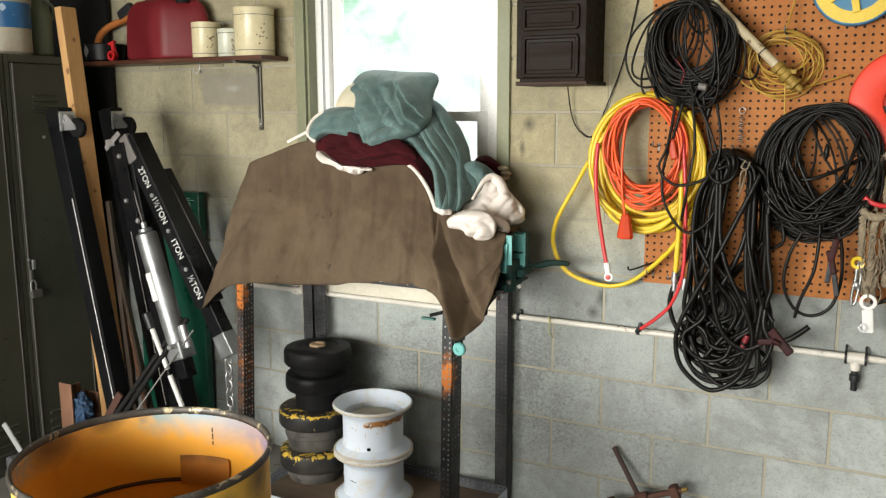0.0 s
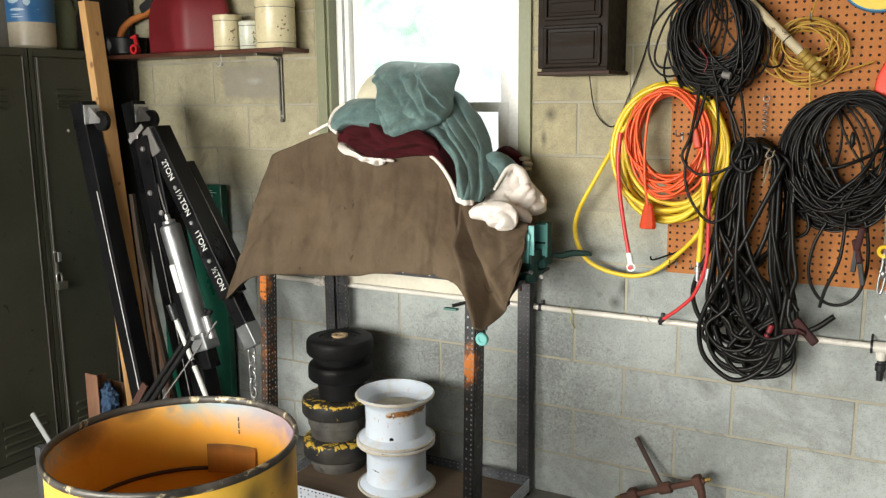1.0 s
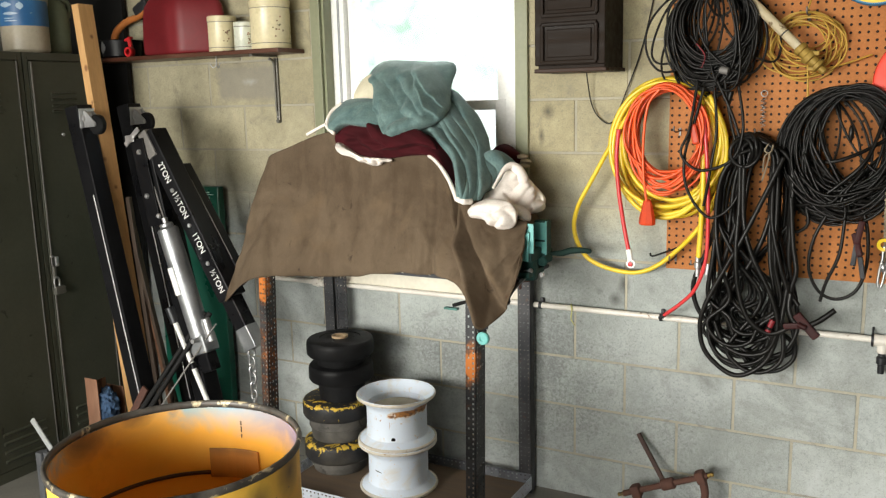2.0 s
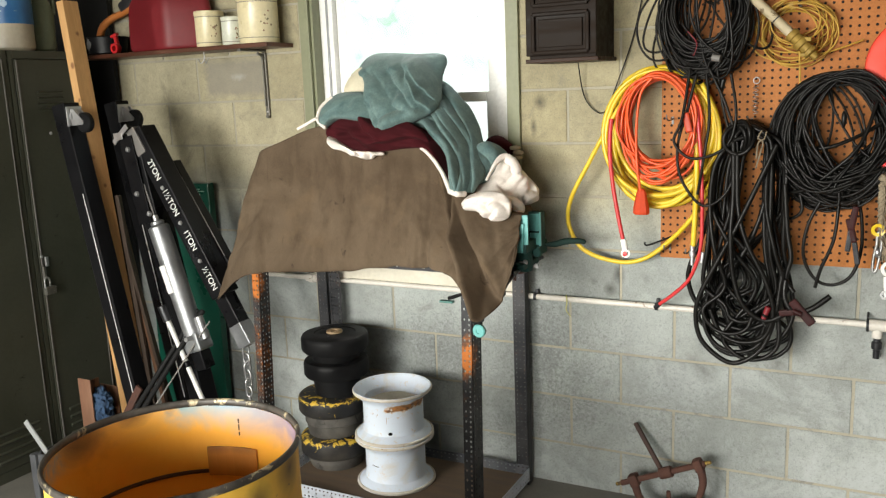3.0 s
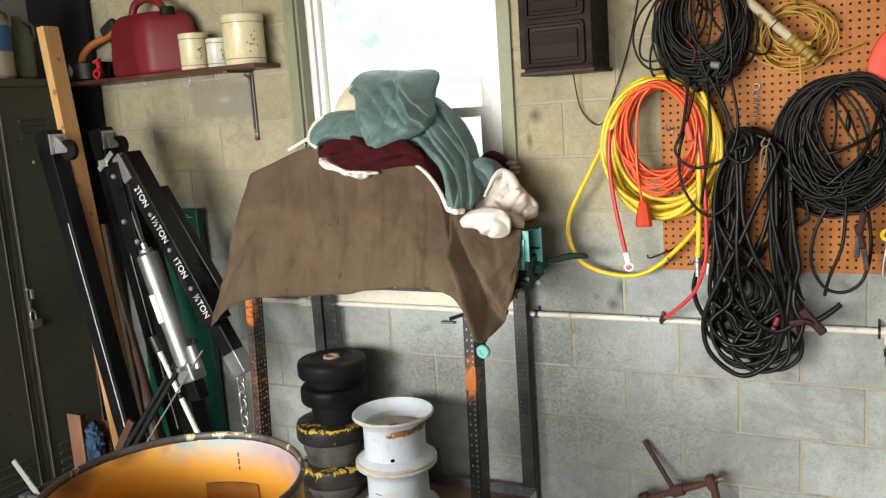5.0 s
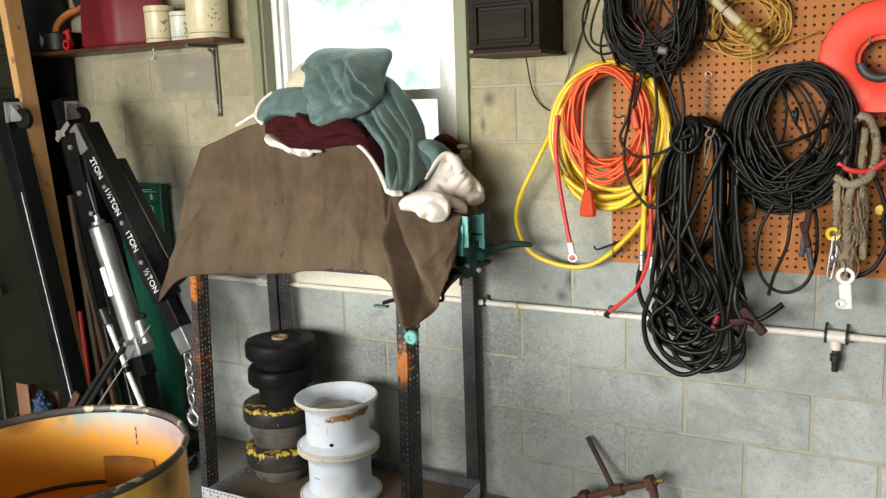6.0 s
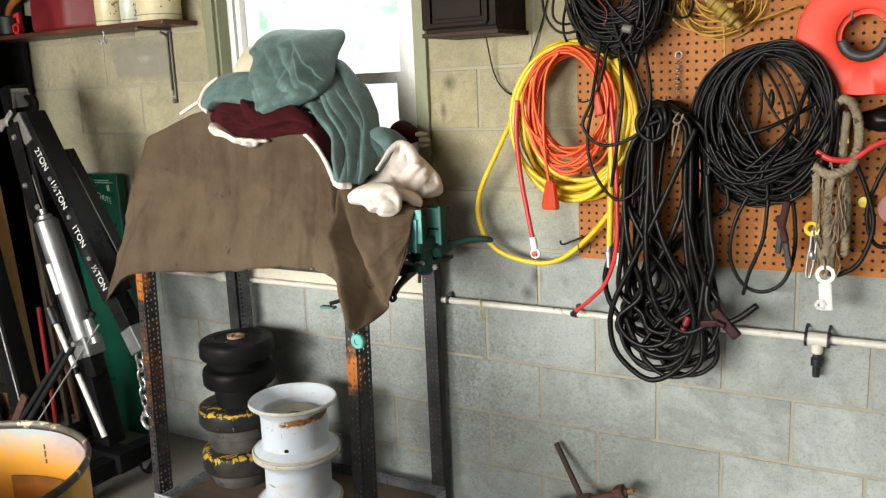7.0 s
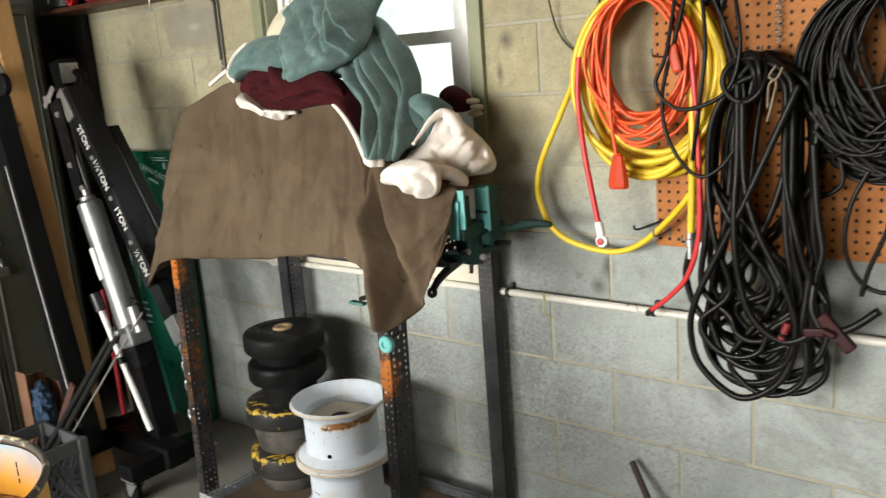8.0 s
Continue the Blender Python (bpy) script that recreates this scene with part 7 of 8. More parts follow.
def build_black_coil():
    k = thing("black_cable_coil", (0.31, -0.1, 1.6), "large black rubber cable coil on a hook", "cable", "black cables on the pegboard")
    cord("turn", coil_paths(0.312, 1.817, 0.148, 0.178, -0.060, 46, 21, 0.40, 0.10, 0.014, squash=0.08), 0.0037, CABLE, k, sides=7)
    for c in ([(0.30, -0.16, 1.66), (0.275, -0.17, 1.55), (0.245, -0.18, 1.42), (0.262, -0.185, 1.31), (0.335, -0.185, 1.225), (0.412, -0.18, 1.28), (0.438, -0.175, 1.41), (0.40, -0.17, 1.55), (0.34, -0.165, 1.68)],
              [(0.28, -0.165, 1.68), (0.262, -0.19, 1.52), (0.238, -0.20, 1.44), (0.30, -0.20, 1.385), (0.40, -0.19, 1.42), (0.432, -0.185, 1.52), (0.41, -0.17, 1.66)],
              [(0.36, -0.15, 1.70), (0.385, -0.16, 1.56), (0.425, -0.17, 1.40), (0.435, -0.165, 1.25), (0.415, -0.15, 1.10)],
              [(0.33, -0.15, 1.66), (0.345, -0.165, 1.52), (0.332, -0.17, 1.40), (0.31, -0.16, 1.26)]):
        part("loose_strand", tubes([spline(c, 70)], 0.0050, 7), CABLE, k)
    for i, (ang, rx, rz) in enumerate(((-20, 0.06, 0.165), (18, 0.07, 0.165), (34, 0.06, 0.15), (-38, 0.07, 0.15), (5, 0.10, 0.155), (-8, 0.085, 0.168), (12, 0.095, 0.160), (-26, 0.095, 0.150), (26, 0.085, 0.158), (0, 0.036, 0.050), (-3, 0.112, 0.166), (8, 0.060, 0.172))):
        ca, sa = math.cos(radians(ang)), math.sin(radians(ang))
        pts = []
        for t in np.linspace(0, 2 * math.pi, 60, endpoint=False):
            x, z = rx * math.cos(t) * (1 + 0.12 * math.sin(2 * t + i)), rz * (math.sin(t) - 1)
            pts.append((0.312 + 0.010 * ((i * 3) % 7 - 3) + x * ca - z * sa, -0.085 - 0.008 * i + 0.02 * math.sin(t + i), 1.985 + x * sa + z * ca))
        part("inner_turn", tubes([pts], 0.0040, 7, True), CABLE, k)
    rng = random.Random(31)
    for i in range(14):
        # slack gathered at the foot of the coil
        xa, xb, z0, sag = rng.uniform(0.19, 0.25), rng.uniform(0.37, 0.44), rng.uniform(1.70, 1.80), rng.uniform(0.02, 0.07)
        yy = -0.085 - 0.005 * i
        part("slack_turn", tubes([spline([(xa, yy, z0 + 0.03), (xa + 0.04, yy - 0.008, z0 - sag * 0.7), (0.31 + rng.uniform(-0.02, 0.02), yy - 0.010, z0 - sag), (xb - 0.04, yy - 0.008, z0 - sag * 0.6), (xb, yy, z0 + 0.04 * rng.random())], 36)], 0.0042, 7), CABLE, k)
    part("plug", rod((0.352, -0.178, 1.712), (0.380, -0.182, 1.706), 0.012), DULL, k, "silver cable plug")
    part("plug", rod((0.385, -0.15, 1.64), (0.375, -0.15, 1.60), 0.009), CABLE, k)
    part("red_tie", tubes([spline([(0.27, -0.16, 1.80), (0.30, -0.165, 1.76), (0.29, -0.165, 1.72)], 16)], 0.0022, 6), REDP, k)


def build_black_bundle():
    """Two hanks of heavy cable over one hook: every turn runs down one hank, round a loop at the foot and up the other."""
    k = thing("black_welding_cable", (0.48, -0.1, 0.66), "long heavy black welding cable hung in a bundle", "cable", "black cables on the pegboard")
    rng = random.Random(33)
    for i in range(16):
        q = i / 15
        u, v, w = rng.random(), rng.random(), rng.random()
        yy = -0.065 - 0.115 * q
        lean = i % 3
        foot = (0.432, 0.512, 0.475)[lean] + rng.uniform(-0.018, 0.018)
        half = (0.114, 0.104, 0.072)[lean] * rng.uniform(0.70, 1.04)
        zb = (0.700, 0.696, 0.760)[lean] + 0.095 * rng.random() ** 1.3
        lm, rm = 0.352 + 0.082 * u, 0.522 + 0.070 * v
        ll, rl = 0.345 + 0.085 * rng.random(), 0.525 + 0.085 * rng.random()
        if i % 5 == 1:
            ll, rl = rl - 0.03, ll + 0.02
        elif i % 5 == 3:
            ll += 0.09
        pts = [(0.472 + 0.03 * (w - 0.5), yy + 0.01, 1.500 - 0.045 * w), (0.418 + 0.045 * u, yy, 1.455 - 0.02 * w), (lm + 0.014, yy - 0.004, 1.36), (lm, yy - 0.010 * u, 1.22),
               ((lm + ll) / 2 + rng.uniform(-0.012, 0.012), yy - 0.010, 1.08), (ll + rng.uniform(-0.015, 0.015), yy - 0.014 * v, 0.95), (foot - half, yy - 0.012, zb + half * 0.95), (foot - half * 0.66, yy - 0.016, zb + half * 0.24),
               (foot, yy - 0.018, zb), (foot + half * 0.66, yy - 0.014, zb + half * 0.24), (foot + half, yy - 0.010, zb + half * 0.95), (rl + rng.uniform(-0.015, 0.015), yy - 0.016 * u, 0.95),
               ((rm + rl) / 2 + rng.uniform(-0.012, 0.012), yy - 0.006, 1.08), (rm, yy - 0.012 * v, 1.22), (rm - 0.002, yy, 1.36), (0.520 + 0.040 * v, yy, 1.455 - 0.02 * w)]
        part("turn", tubes([spline(pts, 130, True)], 0.0076, 8, True), CABLE, k)
    # strands that part from the hanks and cross in front
    for c in ([(0.560, -0.19, 1.43), (0.528, -0.20, 1.351), (0.447, -0.205, 1.164), (0.404, -0.205, 1.077), (0.335, -0.205, 0.930), (0.318, -0.20, 0.840), (0.345, -0.20, 0.752), (0.439, -0.20, 0.690), (0.530, -0.195, 0.745), (0.570, -0.19, 0.86), (0.590, -0.18, 1.02)],
              [(0.440, -0.19, 1.40), (0.448, -0.20, 1.22), (0.480, -0.205, 1.105), (0.540, -0.205, 0.985), (0.566, -0.20, 0.88), (0.540, -0.195, 0.79), (0.470, -0.195, 0.765), (0.400, -0.19, 0.79), (0.362, -0.185, 0.87)],
              [(0.425, -0.18, 1.44), (0.432, -0.20, 1.28), (0.428, -0.21, 1.12), (0.440, -0.21, 0.99), (0.475, -0.21, 0.895), (0.540, -0.205, 0.850), (0.600, -0.20, 0.875), (0.632, -0.195, 0.905)],
              [(0.545, -0.15, 1.40), (0.520, -0.16, 1.22), (0.480, -0.165, 1.10), (0.420, -0.165, 0.99), (0.372, -0.16, 0.90), (0.385, -0.16, 0.825), (0.470, -0.16, 0.800), (0.545, -0.155, 0.83)],
              [(0.585, -0.16, 1.30), (0.598, -0.165, 1.15), (0.612, -0.17, 1.06), (0.600, -0.17, 0.99), (0.625, -0.175, 0.945)],
              [(0.350, -0.12, 1.22), (0.318, -0.125, 1.10), (0.286, -0.125, 1.02), (0.275, -0.12, 0.955), (0.296, -0.12, 0.885), (0.345, -0.125, 0.835), (0.420, -0.13, 0.815), (0.505, -0.135, 0.835)]):
        part("crossing_strand", tubes([spline(c, 90)], 0.0084, 8), CABLE, k)
    for p in coil_paths(0.443, 1.452, 0.050, 0.052, -0.125, 7, 8, 0.45, 0.06, 0.012, 40):
        part("small_turn", tubes([p], 0.0072, 7, True), CABLE, k)
    for c in ([(0.515, -0.20, 1.475), (0.505, -0.215, 1.452), (0.520, -0.215, 1.44), (0.512, -0.212, 1.40), (0.500, -0.208, 1.355)], [(0.528, -0.20, 1.47), (0.524, -0.216, 1.45), (0.506, -0.216, 1.435), (0.502, -0.212, 1.385)]):
        part("twist", tubes([spline(c, 24)], 0.0028, 6), ROPE, k, "twine tie")
    part("bare_lug", rod((0.33, -0.15, 1.06), (0.325, -0.15, 1.02), 0.008), STEEL, k)
    part("lead_end", tubes([spline([(0.60, -0.185, 0.99), (0.60, -0.195, 0.93), (0.63, -0.20, 0.885), (0.68, -0.20, 0.90), (0.735, -0.19, 0.945)], 30)], 0.0095, 8), CABLE, k)
    part("red_sleeve", rod((0.538, -0.212, 0.858), (0.553, -0.212, 0.900), 0.0095), REDP, k, "scuffed red tape")
    part("black_tape", rod((0.541, -0.2135, 0.866), (0.544, -0.2135, 0.874), 0.0105), CABLE, k)
    cl = part("clamp_jaw", bar((0.622, -0.205, 0.925), (0.688, -0.208, 0.852), 0.028, 0.022, 0.006), RUSTRED, k, "dark red earth clamp")
    part("clamp_lever", bar((0.585, -0.205, 0.880), (0.665, -0.207, 0.892), 0.020, 0.018, 0.005), RUSTRED, cl)
    part("clamp_spring", rod((0.630, -0.222, 0.895), (0.655, -0.222, 0.885), 0.009, 10), RUSTRED, cl)


RUSTRED = surf("dark_red_grip", (0.026, 0.006, 0.006), (0.048, 0.011, 0.011), 0.6, 0, 12, 70, spec=0.2)


def build_jumper():
    k = thing("black_jumper_cable", (0.72, -0.1, 1.0), "black jumper cables coiled with red clamps", "cable", "black cables on the pegboard")
    cord("turn", coil_paths(0.722, 1.435, 0.180, 0.214, -0.050, 22, 44, 0.18, 0.06, 0.012, anchor=-0.8), 0.0043, CABLE, k, sides=7)
    cord("turn", coil_paths(0.722, 1.440, 0.176, 0.209, -0.090, 20, 45, 0.32, 0.06, 0.016, anchor=0.9), 0.0043, CABLE, k, sides=7)
    cord("turn", coil_paths(0.716, 1.430, 0.170, 0.205, -0.070, 9, 47, 0.16, 0.07, 0.016, anchor=0.2), 0.0043, CABLE, k, sides=7)
    tang = random.Random(12)
    for i in range(26):
        # slack turns lying in a tangle across the foot of the coil
        xa, xb, z0, sag = tang.uniform(0.56, 0.64), tang.uniform(0.78, 0.88), tang.uniform(1.30, 1.42), tang.uniform(0.03, 0.11)
        yy = -0.075 - 0.004 * i
        part("slack_turn", tubes([spline([(xa, yy, z0 + 0.05 * tang.random()), (xa + 0.05, yy - 0.008, z0 - sag * 0.7), (xa + 0.11, yy - 0.012, z0 - sag), (xb - 0.05, yy - 0.010, z0 - sag * 0.6 + 0.03 * tang.random()), (xb, yy, z0 + 0.07 * tang.random())], 40)], 0.0047, 7), CABLE, k)
    rng = random.Random(4)
    for i, (ang, rx, rz) in enumerate(((16, 0.060, 0.175), (24, 0.055, 0.165), (-20, 0.085, 0.175), (8, 0.085, 0.190), (36, 0.05, 0.16))):
        ca, sa = math.cos(radians(ang)), math.sin(radians(ang))
        pts, ph = [], rng.uniform(0, 6.28)
        for t in np.linspace(0, 2 * math.pi, 60, endpoint=False):
            x, z = rx * math.cos(t) * (1 + 0.12 * math.sin(2 * t + ph)), rz * (math.sin(t) - 1)
            pts.append((0.690 + 0.012 * (i - 3) + x * ca - z * sa, -0.075 - 0.012 * i + 0.02 * math.sin(t + ph), 1.625 + x * sa + z * ca))
        part("inner_turn", tubes([pts], 0.0040, 7, True), CABLE, k)
    for c in ([(0.61, -0.12, 1.58), (0.64, -0.15, 1.47), (0.70, -0.16, 1.37), (0.78, -0.15, 1.30), (0.86, -0.12, 1.29)],
              [(0.84, -0.12, 1.56), (0.80, -0.16, 1.43), (0.73, -0.165, 1.35), (0.64, -0.15, 1.28), (0.58, -0.12, 1.27)],
              [(0.645, -0.11, 1.60), (0.665, -0.14, 1.48), (0.70, -0.15, 1.40), (0.745, -0.15, 1.31), (0.755, -0.13, 1.24)],
              [(0.62, -0.12, 1.42), (0.70, -0.15, 1.415), (0.79, -0.14, 1.45), (0.87, -0.11, 1.50)]):
        part("cross_strand", tubes([spline(c, 50)], 0.006, 7), CABLE, k)
    for c in ([(0.70, -0.11, 1.26), (0.655, -0.115, 1.16), (0.645, -0.115, 1.06), (0.68, -0.115, 0.985), (0.735, -0.115, 0.965), (0.79, -0.115, 1.00), (0.815, -0.115, 1.09), (0.81, -0.115, 1.20), (0.79, -0.11, 1.27)],
              [(0.745, -0.13, 1.24), (0.735, -0.135, 1.12), (0.70, -0.13, 1.02), (0.685, -0.125, 0.955)],
              [(0.62, -0.10, 1.28), (0.635, -0.11, 1.21), (0.60, -0.115, 1.18), (0.565, -0.10, 1.20)]):
        part("loose_loop", tubes([spline(c, 60)], 0.0056, 7), CABLE, k)
    for x, z, t in ((0.795, 1.185, -0.012), (0.775, 1.145, 0.02)):
        c = part("clamp", bar((x, -0.14, z + 0.045), (x + t, -0.145, z - 0.03), 0.020, 0.020, 0.006), RUSTRED, k, "dark red jumper clamp")
        part("jaw", bar((x + t, -0.145, z - 0.03), (x + t * 1.6, -0.145, z - 0.10), 0.016, 0.014, 0.003), DARKSTEEL, c)
    part("tape_end", solid_blob((0.748, -0.15, 1.505), (0.008, 0.008, 0.028), 2, 2, 0.2), CABLE, k)


build_black_coil()
build_black_bundle()
build_jumper()


def build_handle_and_twine():
    k = thing("thin_yellow_cord", (0.59, -0.06, 1.69), "thin yellow cord coiled on the pegboard", "cord")
    cord("turn", coil_paths(0.594, 1.79, 0.122, 0.100, -0.040, 13, 61, 0.42, 0.05, 0.026), 0.0027, TWINE, k, sides=6)
    part("tail", tubes([spline([(0.607, -0.09, 1.72), (0.610, -0.085, 1.66), (0.612, -0.08, 1.60)], 16)], 0.0036, 6), TWINE, k)
    part("tail", tubes([spline([(0.62, -0.09, 1.70), (0.70, -0.07, 1.715), (0.79, -0.05, 1.745)], 20)], 0.003, 6), TWINE, k)
    part("tail", tubes([spline([(0.60, -0.09, 1.89), (0.62, -0.06, 1.99), (0.63, -0.04, 2.1)], 16)], 0.003, 6), TWINE, k)
    s = thing("wooden_pole", (0.45, -0.13, 1.7), "pale wooden handle with a brass ferrule hung at a slant", "pole")
    a, b = Vector((0.20, -0.13, 2.165)), Vector((0.585, -0.13, 1.772))
    e = (b - a).normalized()
    part("shaft", rod(a, b, 0.0150, 16), PALEWOOD, s)
    m = axis_matrix(b, b + e)
    fer = part("ferrule", lathe([(0.017, -0.006), (0.021, -0.004), (0.023, 0.002), (0.023, 0.012), (0.019, 0.015), (0.019, 0.030), (0.024, 0.033), (0.026, 0.040), (0.024, 0.050), (0.017, 0.053), (0.017, 0.070), (0.022, 0.073), (0.023, 0.084), (0.018, 0.088), (0.012, 0.090), (0.011, 0.108), (0, 0.108)], 18, b, m), BRASSY, s, "tarnished brass ferrule")
    part("wing", box(b + e * 0.043 + Vector((0.020, -0.012, 0.012)), (0.020, 0.010, 0.014), 0.003), BRASSY, fer)
    part("wing", box(b + e * 0.078 + Vector((-0.018, -0.012, -0.010)), (0.018, 0.010, 0.012), 0.003), BRASSY, fer)
    for q in (0.10, 0.48):
        part("wire_band", rod(a + e * q, a + e * (q + 0.006), 0.0158, 16), DARKSTEEL, s)


PALEWOOD = surf("bleached_wood", (0.44, 0.36, 0.22), (0.60, 0.53, 0.38), 0.7, 0, 9, 60, 0.3, 0.002, (0.15, 0.10, 0.05), 0.57, 16)
BRASSY = surf("old_brass", (0.20, 0.125, 0.022), (0.38, 0.25, 0.05), 0.6, 0.3, 14, 80, 0.3, 0.002, (0.09, 0.06, 0.03), 0.58, 26)
build_handle_and_twine()


def build_reels():
    cx, cz, y = 0.960, 1.655, -0.075
    k = thing("red_cord_reel", (cx, y, 1.49), "bright red plastic cord reel with a flat foot", "cord reel")
    bm = bmesh.new()
    n = 72
    prof = [(0.066, -0.030), (0.066, -0.038), (0.074, -0.043), (0.150, -0.043), (0.160, -0.038), (0.163, -0.030), (0.163, 0.030), (0.158, 0.040), (0.066, 0.040), (0.066, -0.030)]
    verts, faces = [], []
    for i in range(n):
        a = 2 * math.pi * i / n
        for r, d in prof:
            x, z = r * math.cos(a), r * math.sin(a)
            if z < -0.148:
                z = -0.148 - (abs(z) - 0.148) * 0.15
                x *= 1.04
            verts.append((cx + x, y + d, cz + z))
    m = len(prof)
    for i in range(n):
        for j in range(m - 1):
            a, b = i * m + j, ((i + 1) % n) * m + j
            faces.append((a, a + 1, b + 1, b))
    me = mesh_of(verts, faces)
    bm.from_mesh(me)
    bpy.data.meshes.remove(me)
    me = from_bm(bm, True)
    me.set_sharp_from_angle(angle=radians(40))
    part("housing", me, REELR, k)
    arc = [(cx + 0.053 * math.cos(t), y - 0.028, cz + 0.053 * math.sin(t)) for t in np.linspace(radians(190), radians(350), 24)]
    part("grip", tubes([arc], 0.015, 8), DGREY, k, "dark grey grip in the centre")
    part("hub_ring", lathe([(0.054, -0.02), (0.066, -0.02), (0.066, 0.02), (0.054, 0.02), (0.054, -0.02)], 40, (cx, y, cz), Matrix.Rotation(radians(90), 4, "X")), REELR, k)
    c2 = (0.795, -0.075, 2.022)
    d = thing("yellow_blue_reel", (c2[0], c2[1], 1.90), "round yellow reel with blue cord showing through its openings", "cord reel")
    part("rim", lathe([(0.085, -0.012), (0.118, -0.014), (0.122, -0.008), (0.122, 0.002), (0.085, 0.002), (0.085, -0.012)], 56, c2, Matrix.Rotation(radians(90), 4, "X")), YEL, d)
    part("back_rim", lathe([(0.0, 0.0), (0.126, 0.0), (0.130, -0.006), (0.130, -0.022), (0.0, -0.022)], 56, (c2[0], c2[1] + 0.002, c2[2]), Matrix.Rotation(radians(90), 4, "X")), BLUER, d, "blue cord and back plate")
    for t in (20, 80, 140, 200, 260, 320):
        a = radians(t)
        part("spoke", bar((c2[0] + 0.03 * math.cos(a), c2[1] - 0.004, c2[2] + 0.03 * math.sin(a)), (c2[0] + 0.09 * math.cos(a + 0.25), c2[1] - 0.004, c2[2] + 0.09 * math.sin(a + 0.25)), 0.022, 0.012, 0.003), YEL, d)
    part("hub", lathe([(0, 0.012), (0.034, 0.012), (0.038, 0.006), (0.038, -0.004), (0, -0.004)], 32, c2, Matrix.Rotation(radians(90), 4, "X")), YEL, d)


BLUER = surf("blue_cord", (0.03, 0.17, 0.33), (0.05, 0.22, 0.40), 0.5, 0, 30, 90, 0.3)
build_reels()


def twist(path, r, turns, root, name="rope_strand"):
    """Laid rope: three strands wound round a path."""
    p = np.array(path)
    t = np.gradient(p, axis=0)
    t /= np.linalg.norm(t, axis=1)[:, None]
    a = np.cross(t, (0.2, 1, 0.1))
    a /= np.linalg.norm(a, axis=1)[:, None]
    b = np.cross(t, a)
    for k in range(3):
        ph = np.linspace(0, turns * 2 * math.pi, len(p)) + k * 2.094
        q = p + 0.55 * r * (np.cos(ph)[:, None] * a + np.sin(ph)[:, None] * b)
        part(name, tubes([q], r * 0.62, 6), ROPE, root)


